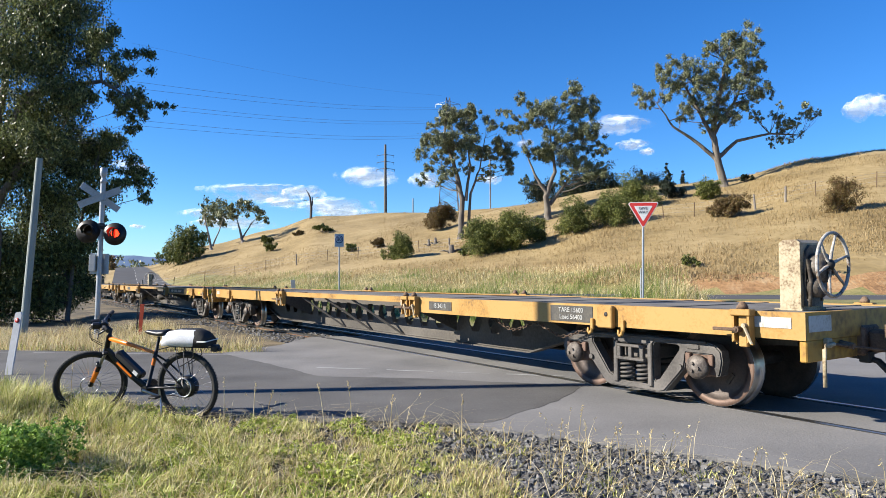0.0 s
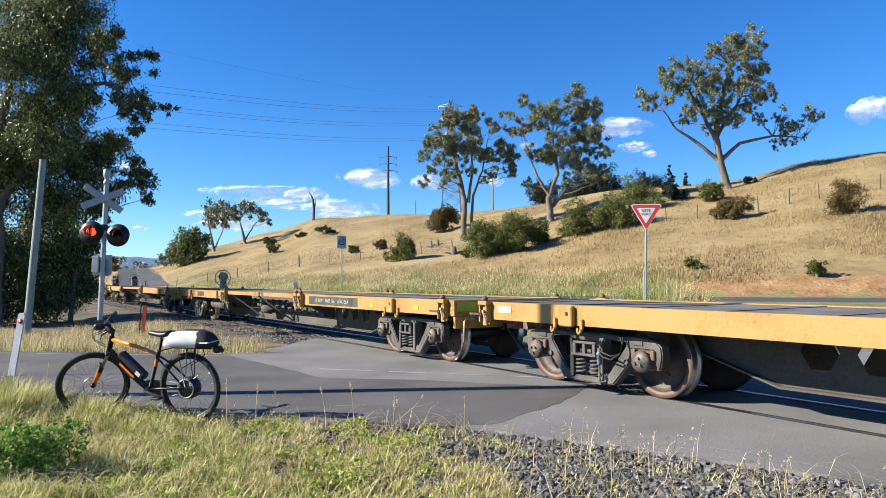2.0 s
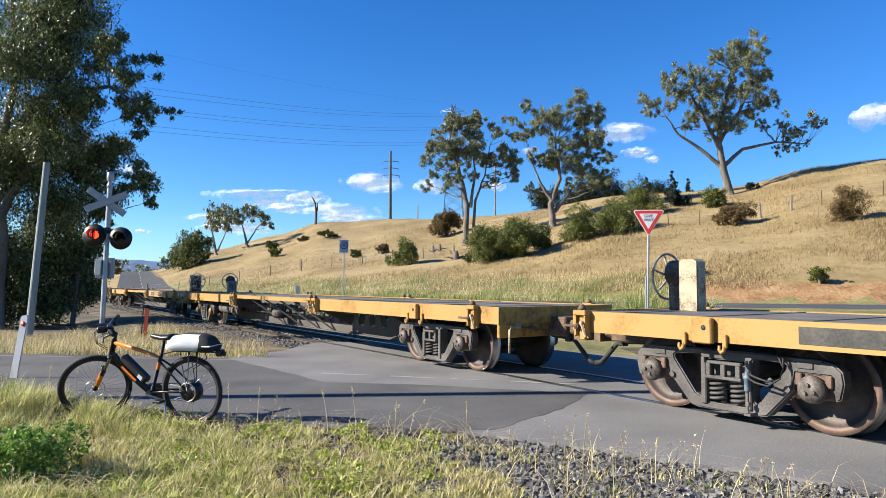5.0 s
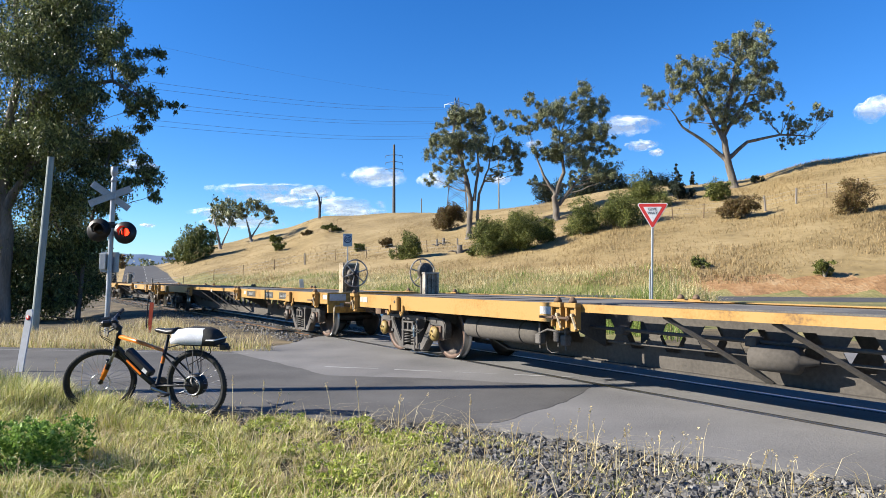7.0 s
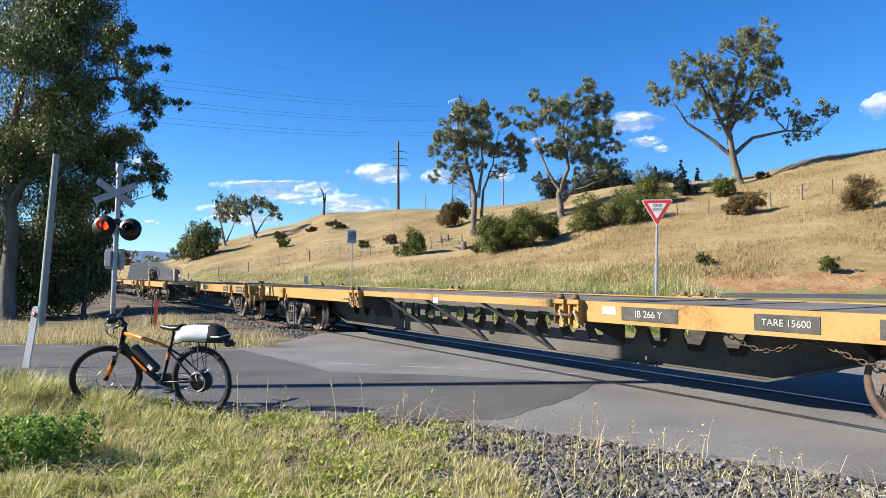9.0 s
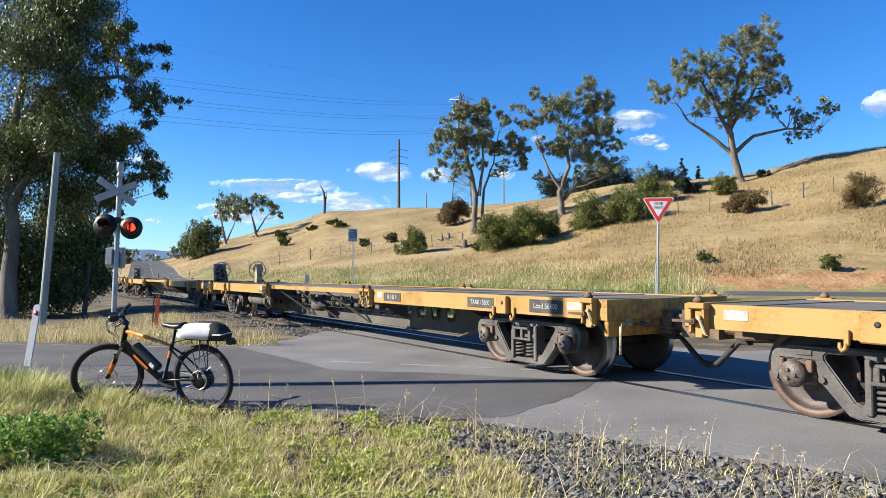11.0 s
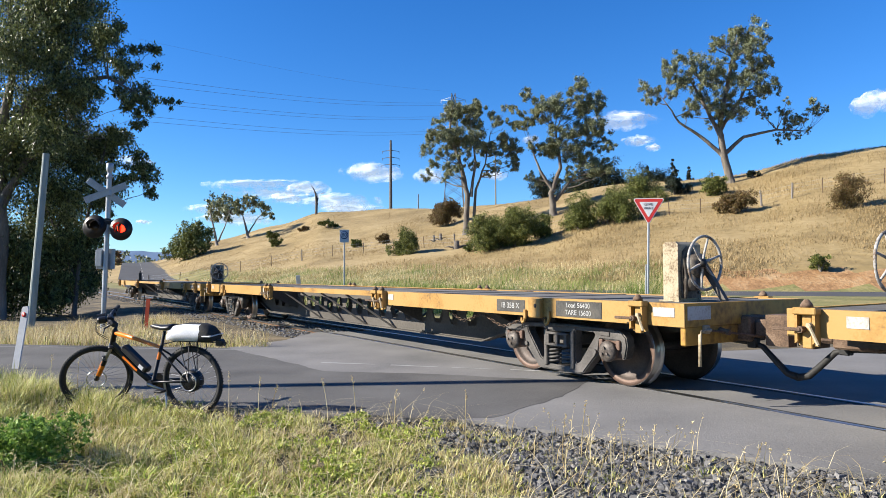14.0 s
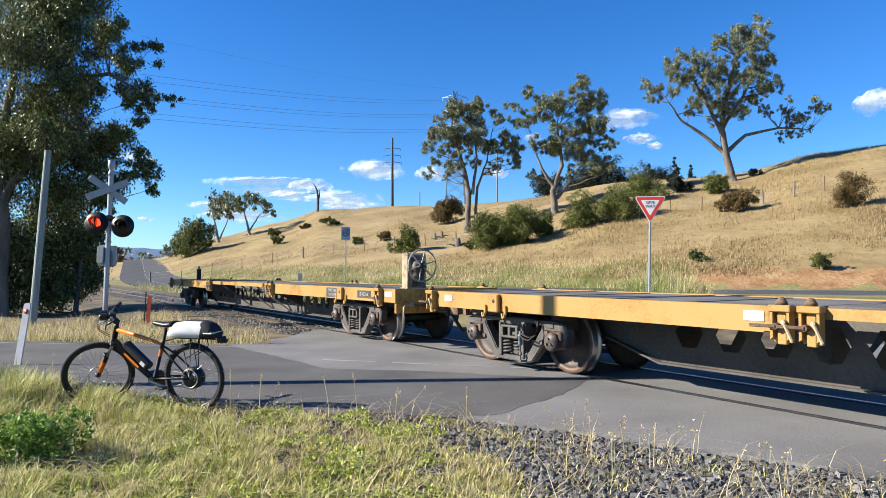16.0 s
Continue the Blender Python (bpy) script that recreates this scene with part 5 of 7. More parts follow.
G, R, D = "leaf_bush", "leaf_red", "leaf_dark"
SHRUBS = [  # bearing, foot, half width and height as slopes, leaves, how many, look
    (-0.066, 0.029, 0.026, 0.042, G, 2300, "round bright green shrub on dry grass"), (0.060, 0.035, 0.038, 0.064, G, 4200, "big glossy green shrub on dry grass"),
    (0.100, 0.041, 0.042, 0.068, G, 4600, "big glossy green shrub on dry grass"), (0.132, 0.052, 0.026, 0.046, G, 2400, "olive green shrub on dry grass"),
    (-0.001, 0.073, 0.027, 0.042, R, 2200, "reddish brown shrub on the crest"), (0.196, 0.066, 0.042, 0.058, G, 3600, "olive green shrub on dry grass"),
    (0.252, 0.076, 0.040, 0.062, G, 3600, "olive green shrub on dry grass"), (0.296, 0.104, 0.040, 0.055, G, 2600, "broad olive shrub near the crest"),
    (0.340, 0.118, 0.026, 0.034, D, 1500, "dark shrub near the crest"), (0.399, 0.116, 0.024, 0.038, G, 1700, "olive green shrub under the lone gum"),
    (0.429, 0.090, 0.034, 0.040, R, 2000, "brownish spreading shrub on the slope"), (0.459, 0.143, 0.012, 0.013, D, 500, "small dark shrub on the crest"),
    (0.592, 0.094, 0.034, 0.060, R, 2200, "straggly brownish shrub on the slope"), (-0.258, 0.0415, 0.013, 0.015, G, 500, "small green shrub on the far slope"),
    (-0.265, 0.052, 0.010, 0.014, G, 400, "small green shrub on the far slope"), (-0.182, 0.069, 0.024, 0.014, G, 800, "low green shrub on the crest"),
    (-0.217, 0.064, 0.015, 0.010, R, 500, "low brownish shrub on the crest"), (-0.139, 0.0395, 0.013, 0.013, G, 500, "low green shrub on dry grass"),
    (-0.099, 0.045, 0.016, 0.018, R, 600, "straggly low shrub on dry grass"), (0.030, 0.033, 0.012, 0.015, G, 400, "small green shrub on dry grass"),
    (0.371, 0.012, 0.020, 0.022, G, 600, "low green shrub on the verge"), (0.556, 0.002, 0.018, 0.030, G, 700, "small shrub on the road cutting")]
for i, (u, foot, wide, high, leaf, n, label) in enumerate(SHRUBS):
    b = on_slope(u, foot, 28.0)
    shrub(b, wide * b.y, high * b.y * 0.62, label, leaf, n, 0.0042 * b.y, 0.0025 * b.y, 40 + i)
for i, (u, d, wide, high, n) in enumerate(((0.222, 104, 4.4, 4.0, 2600), (0.262, 104, 3.6, 3.0, 2200), (0.148, 112, 3.4, 3.4, 2000), (0.187, 108, 3.8, 3.8, 2200), (0.312, 96, 4.6, 3.4, 2400))):
    shrub(on_ground(u, d), wide, high, "dark dense bush behind the crest", D, n, 0.4, 0.24, 80 + i)


def conifer(u, d, h, seed):
    rng = random.Random(seed)
    b = on_ground(u, d)
    e = thing("conifer", Matrix.Translation(b), "small dark pointed conifer behind the crest", "tree", "conifers behind the crest")
    bm = bmesh.new()
    rod(bm, (0, 0, -0.2), (0, 0, h * 0.95), 0.15, 0.03, 7)
    part("trunk", bm, M["bark"], e)
    cs = [Vector((rng.uniform(-1, 1), rng.uniform(-1, 1), 0)) * (1 - k / 9) * h * 0.14 + Vector((0, 0, h * (0.15 + 0.85 * k / 9))) for k in range(10)]
    part("crown", leaf_mesh("crown", cs, [h * 0.24 * (1.08 - k / 9) for k in range(10)], [150] * 10, 0.4, 0.14, M["leaf_dark"], seed, -0.1, 0.7), None, e)


conifer(0.338, 96, 5.6, 1)
conifer(0.362, 97, 4.8, 2)
conifer(0.300, 98, 4.4, 3)

# the dead snag on the skyline
bm = bmesh.new()
tube(bm, [(0, 0, -0.3), (0.1, 0, 2.2), (-0.1, 0, 4.2), (-0.5, 0, 5.2), (-1.0, 0.1, 5.9)], [0.30, 0.25, 0.20, 0.13, 0.05], 8)
tube(bm, [(0.1, 0, 2.2), (0.35, 0, 3.2), (0.35, 0, 4.4)], [0.18, 0.14, 0.06], 7)
o = tagged(part("dead_tree", bm, M["bark_dark"]), "bare grey dead tree trunk on the skyline", "tree")
o.location = on_ground(-0.199, 136)
# stumps and fallen wood below the twin gum
for k, (u, d, s) in enumerate([(0.012, 0.037, 1.0), (-0.012, 0.05, 0.6), (-0.022, 0.048, 0.5)]):
    bm = bmesh.new()
    tube(bm, [(0, 0, -0.2), (0.05, 0, 0.3), (0.02, 0.05, 0.75)], [0.36 * s, 0.3 * s, 0.22 * s], 8)
    tube(bm, [(0.1, 0, 0.1), (0.7 * s, 0.2, 0.3), (1.3 * s, 0.2, 0.25)], [0.12 * s, 0.09 * s, 0.04 * s], 6)
    tube(bm, [(-0.1, 0, 0.1), (-0.7 * s, -0.2, 0.2), (-1.1 * s, -0.1, 0.15)], [0.12 * s, 0.08 * s, 0.03 * s], 6)
    o = tagged(part("tree_stump", bm, M["bark"]), "broken grey tree stump on dry grass", "stump", "tree stumps")
    o.location = on_slope(u, d)


def blades(name, spots, heights, width, mat, label, seed, lean=0.35, category="grass", ways=None):
    """Grass: bent tapering blades, each of two quads and a tip."""
    rng = np.random.default_rng(seed)
    P = np.array(spots)
    n = len(P)
    h = np.array(heights)[:, None]
    a = rng.uniform(0, 6.283, n)
    f = np.stack([np.cos(a), np.sin(a), np.zeros(n)], 1)
    b = a + rng.normal(0, 0.7, n) + 1.57
    s = np.stack([np.cos(b), np.sin(b), np.zeros(n)], 1)
    k = np.abs(rng.normal(0, lean, n))[:, None]
    if ways is not None:
        W2 = np.array(ways)
        f = np.stack([np.cos(W2[:, 0]), np.sin(W2[:, 0]), np.zeros(n)], 1)
        s = np.stack([-np.sin(W2[:, 0]), np.cos(W2[:, 0]), np.zeros(n)], 1)
        k = W2[:, 1:2]
    w = (width * rng.uniform(0.6, 1.3, n))[:, None]
    up = np.array([0, 0, 1.0])
    V = np.empty((n, 5, 3))
    V[:, 0], V[:, 1] = P - s * w / 2, P + s * w / 2
    m = P + up * h * 0.55 + f * h * k * 0.3
    V[:, 2], V[:, 3] = m + s * w * 0.36, m - s * w * 0.36
    V[:, 4] = P + up * h * (1 - 0.25 * np.minimum(k, 1.5)) + f * h * k
    base = (np.arange(n) * 5)[:, None]
    fs = (base + np.array([0, 1, 2, 3])).tolist() + (base + np.array([3, 2, 4])).tolist()
    me = bpy.data.meshes.new(name)
    me.from_pydata(V.reshape(-1, 3).tolist(), [], fs)
    me.materials.append(mat)
    return tagged(new(name, me), label, category, kind="stuff")


def clumpy(x, y):
    return noise.noise(Vector((x * 1.1, y * 1.1, 31)))


def near_edge(x):
    """Where the near edge of the road lies, by x."""
    return float(np.interp(x, [-24, -6.4, -2.5, 0.1, 0.52, 2.82, 9.5, 20], [12, 9.1, 6.98, 6.2, 6.1, 4.55, 0.2, -8]))


def build_grass():
    rng = np.random.default_rng(7)
    kinds = {"blade": ([], [], []), "straw": ([], [], [])}
    stones, ss = [], []
    tufts = 0
    while tufts < 15000:
        y = 1.6 + 8.2 * rng.random() ** 0.9
        x = rng.uniform(-0.78 * y - 0.4, 0.72 * y + 0.4)
        e = near_edge(x) - y
        if e < -0.05 or x < -9 or math.hypot(x + 2.85, (y - 4.8) * 1.3) < 0.42:
            continue
        # thick towards the bicycle, thin over the gravel and the road's edge, with bare litter between the tufts
        thick = (1 - 0.90 * step(x + 0.3 * clumpy(x, y), -0.3, 0.9)) * (0.4 + 0.6 * step(e, 0.1, 0.8))
        clump = noise.noise(Vector((x * 1.7, y * 1.7, 3))) + 0.8 * noise.noise(Vector((x * 5.5, y * 5.5, 9)))
        if rng.random() > thick * (0.62 + 1.7 * clump):
            continue
        tufts += 1
        tall = (0.055 + 0.055 * step(-x, 0.4, 2.4) + 0.13 * step(-x - 0.2 * y, 1.4, 2.6) * step(y, 5.2, 6.4)) * (1 + 0.7 * clump) * min(1, 0.45 + e * 0.9)
        dry = noise.noise(Vector((x * 1.3, y * 1.3, 20))) + 0.35 * step(x, -1.5, 1.2) + 0.25 * (1 - step(e, 0.2, 0.9))
        main = "straw" if rng.random() < 0.20 + 0.9 * dry else "blade"
        r = rng.uniform(0.015, 0.05)
        for _ in range(int(rng.uniform(6, 14))):
            a, d = rng.uniform(0, 6.283), rng.random() ** 0.5
            k = main if rng.random() < 0.78 else ("straw" if main == "blade" else "blade")
            P, Hh, A = kinds[k]
            P.append((x + math.cos(a) * d * r, y + math.sin(a) * d * r, -0.065))
            Hh.append(tall * rng.uniform(0.35, 1.5))
            A.append((a + rng.normal(0, 1.2), 0.1 + d * rng.uniform(0.1, 1.3)))
    for key, width, label in (("blade", 0.0085, "rough green and yellow roadside grass"), ("straw", 0.006, "dry straw-coloured roadside grass")):
        P, Hh, A = kinds[key]
        blades(key + "_grass", P, Hh, width, M[key], label, 8, 0.5, ways=A)
    # fallen straw and small broad leaves among the blades
    flat, fh, fa, lc = [], [], [], []
    while len(flat) < 4200:
        y = 1.7 + 5.6 * rng.random()
        x = rng.uniform(-0.75 * y, 0.72 * y)
        if near_edge(x) - y < 0.0 or (x > 0.4 and rng.random() < 0.7):
            continue
        flat.append((x, y, -0.045 + rng.uniform(0, 0.03))), fh.append(rng.uniform(0.06, 0.24)), fa.append((rng.uniform(0, 6.28), rng.uniform(1.6, 4.0)))
        if x < 0.0 and noise.noise(Vector((x * 2.2, y * 2.2, 44))) > 0.0:
            lc.append((x, y, 0.0))
    blades("fallen_straw", flat, fh, 0.0045, M["straw"], "fallen dry straw on the verge", 21, 1.0, ways=fa)
    me = leaf_mesh("ground_leaves", lc, [0.07] * len(lc), [22] * len(lc), 0.034, 0.016, M["weed_pale"], 22, -0.5, 0.5)
    # broad bright blades low in front of the bushy weed
    bp, bh, ba = [], [], []
    for _ in range(70):
        cx, cy = rng.uniform(-2.6, -0.5), rng.uniform(3.5, 4.35)
        for _ in range(8):
            bp.append((cx + rng.normal(0, 0.02), cy + rng.normal(0, 0.02), -0.06)), bh.append(rng.uniform(0.09, 0.2)), ba.append((rng.uniform(0, 6.28), rng.uniform(0.3, 1.3)))
    blades("broad_grass", bp, bh, 0.014, M["weed_pale"], "broad bright green grass blades on the verge", 27, ways=ba)
    tagged(new("ground_leaves", me), "small green leafy weeds among the grass", "weeds", kind="stuff")
    # loose standing stalks of dry straw with drooping seed heads
    st, sh, sa, tips = [], [], [], []
    while len(st) < 420:
        y = 2.2 + 4.8 * rng.random()
        x = rng.uniform(-0.72 * y, 0.70 * y)
        if near_edge(x) - y < 0.05 or rng.random() > 0.5 + 0.9 * clumpy(x, y):
            continue
        h, a, k = rng.uniform(0.14, 0.36), rng.uniform(0, 6.28), rng.uniform(0.1, 0.9)
        st.append((x, y, -0.06)), sh.append(h), sa.append((a, k))
        tips.append((x + math.cos(a) * h * k, y + math.sin(a) * h * k, -0.06 + h * (1 - 0.25 * k)))
    blades("straw_stalks", st, sh, 0.0055, M["straw"], "loose dry grass stalks on the verge", 23, ways=sa)
    me = leaf_mesh("seed_tips", tips, [0.018] * len(tips), [9] * len(tips), 0.022, 0.006, M["straw"], 24, -0.3, 1.6)
    tagged(new("seed_tips", me), "drooping dry seed heads of verge grass", "grass", kind="stuff")
    # crushed stone on the shoulder
    while len(stones) < 15000:
        y = 1.8 + 5.0 * rng.random()
        x = rng.uniform(-2.2, 0.72 * y + 0.5)
        e = near_edge(x) - y
        if e < 0.02:
            continue
        dens = max(step(x + 0.4 * clumpy(x, y), -0.5, 0.9), 0.35 * (1 - step(e, 0.2, 0.8)))
        if rng.random() > dens:
            continue
        stones.append((x, y, -0.055 + rng.uniform(0, 0.018)))
        ss.append(rng.uniform(0.022, 0.055))
    scatter_stones("shoulder_gravel", stones, ss, M["gravel"], "loose dark grey crushed stone on the road shoulder", 10)
    # dry grass across the road, before the line
    a, ah = [], []
    for _ in range(60000):
        x, y = rng.uniform(-22, -3.2), rng.uniform(12.4, 21)
        if 0.8356 * x + 0.5494 * y - LAT0 > -2.6 or y < np.interp(x, [-24, -8, -3.9], [16.2, 13.05, 12.4]) or rng.random() > 0.55 + noise.noise(Vector((x, y, 0))):
            continue
        a.append((x, y, ground_z(x, y))), ah.append(rng.uniform(0.10, 0.46) * (0.8 + 0.9 * noise.noise(Vector((x * 0.8, y * 0.8, 5)))))
    blades("dry_bank_grass", a, ah, 0.009, M["straw"], "dry pale grass between road and railway", 12, 0.8)
    low = [i for i in range(len(a)) if rng.random() < 0.4]
    blades("green_bank_grass", [a[i] for i in low], [ah[i] * 0.55 for i in low], 0.012, M["blade"], "short green grass between road and railway", 16, 0.9)
    # tall green verge behind the line
    g, gh2, d2, dh = [], [], [], []
    for _ in range(190000):
        y = rng.uniform(13, 75)
        x = rng.uniform(-0.62 * y, 0.72 * y)
        lat = 0.8356 * x + 0.5494 * y - LAT0
        w = -0.5494 * x + 0.8356 * y
        if lat < 5.5 or hill(x, y) > 1.5 or (w < 4.5 and lat < 30 and x > 0.35 * y) or on_main_road(x, y):
            continue
        if x > 0.40 * y - 0.6 or (x > 0.36 * y and y < 15.5):
            continue
        k = noise.noise(Vector((x * 0.3, y * 0.3, 2)))
        if rng.random() < 0.85 + k - 0.75 * step(hill(x, y), 0.02, 0.5):
            g.append((x, y, ground_z(x, y) - 0.03)), gh2.append(rng.uniform(0.14, 0.45) * (1 + 0.6 * k))
        else:
            d2.append((x, y, ground_z(x, y) - 0.03)), dh.append(rng.uniform(0.15, 0.42))
    for _ in range(9000):
        # rank grass between the line and the far road
        p = on_track(rng.uniform(24, 62), rng.uniform(2.4, 9.0))
        if on_main_road(p.x, p.y):
            continue
        k = noise.noise(Vector((p.x * 0.5, p.y * 0.5, 8)))
        q = (p.x, p.y, ground_z(p.x, p.y) - 0.03)
        if rng.random() < 0.5 + k:
            g.append(q), gh2.append(rng.uniform(0.3, 0.85) * (1 + 0.6 * k))
        else:
            d2.append(q), dh.append(rng.uniform(0.3, 0.8))
    for _ in range(7000):
        # a rank clump round the give way sign
        y = rng.uniform(18.5, 23)
        u = rng.uniform(0.20, 0.405)
        x = y * u
        tall = rng.uniform(0.5, 1.05) * (0.75 + 0.4 * noise.noise(Vector((x, y, 4)))) * (1 + 0.55 * step(u, 0.26, 0.31) * (1 - step(u, 0.37, 0.405)))
        if rng.random() < 0.25 + 0.5 * step(u, 0.31, 0.37):
            d2.append((x, y, ground_z(x, y) - 0.03)), dh.append(tall)
        else:
            g.append((x, y, ground_z(x, y) - 0.03)), gh2.append(tall)
    blades("tall_verge_grass", g, gh2, 0.020, M["tallgreen"], "tall green grass along the railway verge", 13, 0.6)
    blades("tall_dry_grass", d2, dh, 0.018, M["straw"], "tall dry grass along the railway verge", 14, 0.6)
    # golden grass all over the hill
    h, hh = [], []
    for _ in range(330000):
        y = 30 + 110 * rng.random() ** 1.4
        x = rng.uniform(-0.43 * y, 0.74 * y)
        if hill(x, y) < (0.6 if x > 0.36 * y else 0.4) or on_main_road(x, y):
            continue
        k = noise.noise(Vector((x * 0.12, y * 0.12, 7))) + 0.5 * noise.noise(Vector((x * 0.5, y * 0.5, 17)))
        if rng.random() > 0.6 + k:
            continue
        h.append((x, y, ground_z(x, y) - 0.08)), hh.append(rng.uniform(0.12, 0.34) * (1 + 0.7 * k))
    blades("hill_grass", h, hh, 0.034, M["hillblade"], "dry golden grass covering the hillside", 15, 0.9)


def on_main_road(x, y):
    for (ax, ay), (bx, by) in zip(ROAD_LINE, ROAD_LINE[1:]):
        dx, dy = bx - ax, by - ay
        t = min(1, max(0, ((x - ax) * dx + (y - ay) * dy) / (dx * dx + dy * dy)))
        if math.hypot(x - ax - t * dx, y - ay - t * dy) < 3.5:
            return True
    return False


M["gravel"] = material("dark_crushed_stone", [(0.045, 0.044, 0.042), (0.125, 0.122, 0.117), (0.29, 0.28, 0.265)], 0.85, 0, 14, 90, 0.3, (0.15, 0.85), 0.6)
build_grass()


def build_seed_stalks():
    """Single tall grass stalks with seed heads along the shoulder."""
    rng = random.Random(5)
    for x, y, h in ((-1.05, 6.35, 0.42), (-0.78, 6.3, 0.45), (-0.38, 5.7, 0.40), (0.22, 5.6, 0.42), (0.9, 4.9, 0.36), (1.06, 5.0, 0.44), (1.12, 4.95, 0.34), (1.35, 4.9, 0.30), (1.5, 4.7, 0.33), (-1.6, 6.4, 0.34), (-1.75, 6.5, 0.4), (2.0, 4.3, 0.3), (1.75, 4.1, 0.26), (-2.0, 6.4, 0.45), (0.55, 5.3, 0.26), (-4.35, 7.5, 0.5), (-4.2, 7.8, 0.45)):
        e = thing("grass_stalk", pose(x, y, -0.06, 0, 0, rng.uniform(0, 360)), "single dry grass stalk with a seed head", "grass", "tall grass stalks")
        bend = rng.uniform(0.02, 0.09)
        bm = bmesh.new()
        pts = [Vector((bend * t * t, 0, h * t)) for t in (0, 0.3, 0.6, 0.85, 1)]
        tube(bm, pts, [0.0034, 0.003, 0.0026, 0.002, 0.0012], 5)
        part("stem", bm, M["straw"], e)
        part("seed_head", leaf_mesh("seed_head", [pts[4], pts[3] * 0.5 + pts[4] * 0.5, pts[3]], [0.014, 0.018, 0.016], [10, 12, 8], 0.022, 0.005, M["straw"], rng.randint(0, 999), -0.4, 1.8), None, e)


build_seed_stalks()
e = thing("leafy_weed", Matrix.Translation((-2.95, 4.75, -0.06)), "low bushy bright green weed in the grass", "plant")
rng5 = random.Random(3)
cs = [Vector((rng5.uniform(-0.34, 0.34), rng5.uniform(-0.25, 0.25), rng5.uniform(0.08, 0.34))) for _ in range(40)]
bm = bmesh.new()
for c in cs:
    tube(bm, [Vector((c.x * 0.3, c.y * 0.3, 0)), c * 0.6, c], [0.006, 0.004, 0.002], 4)
part("stem", bm, M["weed"], e)
part("foliage", leaf_mesh("foliage", cs, [0.13] * 40, [150] * 40, 0.03, 0.02, M["weed"], 6, -0.2), None, e)

# ---- things by the crossing ----
M["lamp_red"] = glowing("lit_red_lens", (1.0, 0.03, 0.01), 2.2)
M["lens_dark"] = material("unlit_amber_lens", [(0.02, 0.012, 0.006), (0.045, 0.028, 0.012)], 0.3, 0, 20, 60, 0.05)
M["orange"] = material("orange_gloss_paint", [(0.70, 0.17, 0.012), (0.85, 0.25, 0.02)], 0.3, 0, 3, 30, 0.02)
M["bikeblack"] = material("matt_black_paint", [(0.008, 0.008, 0.009), (0.02, 0.02, 0.021)], 0.42, 0, 5, 50, 0.03)
M["rubber"] = material("black_rubber", [(0.012, 0.012, 0.012), (0.028, 0.028, 0.028)], 0.8, 0, 8, 90, 0.2)
M["alloy"] = material("bright_alloy", [(0.55, 0.55, 0.55), (0.75, 0.75, 0.75)], 0.3, 0.9, 4, 40, 0.03)
M["bagwhite"] = material("pale_grey_bag_cloth", [(0.55, 0.57, 0.62), (0.80, 0.82, 0.86)], 0.6, 0, 6, 80, 0.25, dist=0.01)
M["bluegrey"] = material("blue_paint", [(0.012, 0.025, 0.10), (0.018, 0.035, 0.14)], 0.5, 0, 3, 30, 0.03)
FLASH_DISCS = []


def lamp(parent, x, y, z, yaw, lit):
    """Crossing lamp: round black target, deep hood, lens; the lamps that face the road here get an added disc that
    hides the lens to make them flash.
    """
    m = Matrix.Translation((x, y, z)) @ Matrix.Rotation(yaw, 4, 'Z')
    bm = bmesh.new()
    lathe(bm, [(0.0, 0.10), (0.10, 0.10), (0.13, 0.03), (0.27, 0.012), (0.275, 0.0), (0.0, -0.004)], 28, 'Y')
    body = part("lamp_target", bm, M["blackpaint"], parent, "round black lamp target", at=m)
    bm = bmesh.new()
    vs = []
    n = 17
    for k in range(n):
        a = math.radians(-35 + 250 * k / (n - 1))
        for yy, r in ((0.0, 0.145), (-0.28, 0.15), (-0.28, 0.142), (0.0, 0.137)):
            vs.append(bm.verts.new((r * math.cos(a), yy * (1 if 0 <= math.degrees(a) <= 180 else 0.6), r * math.sin(a))))
    for k in range(n - 1):
        for j in range(4):
            bm.faces.new((vs[k * 4 + j], vs[k * 4 + (j + 1) % 4], vs[k * 4 + 4 + (j + 1) % 4], vs[k * 4 + 4 + j]))
    bmesh.ops.recalc_face_normals(bm, faces=bm.faces[:])
    part("hood", bm, M["blackpaint"], body)
    bm = bmesh.new()
    lathe(bm, [(0.0, -0.022), (0.05, -0.019), (0.095, -0.011), (0.10, -0.005), (0.0, -0.005)], 20, 'Y')
    part("lens", bm, M["lamp_red"] if lit else M["lens_dark"], body, "red lens")
    if lit:
        # invented dark disc: the lens always glows, covering it imitates the lamp going out
        bm = bmesh.new()
        lathe(bm, [(0.0, -0.003), (0.128, -0.003), (0.128, 0.003), (0.0, 0.003)], 20, 'Y')
        s = part("shutter", bm, M["lens_dark"], body, "added dark disc that hides the glowing lens", at=Matrix.Translation((0, -0.028, 0)))
        FLASH_DISCS.append((s, lit))


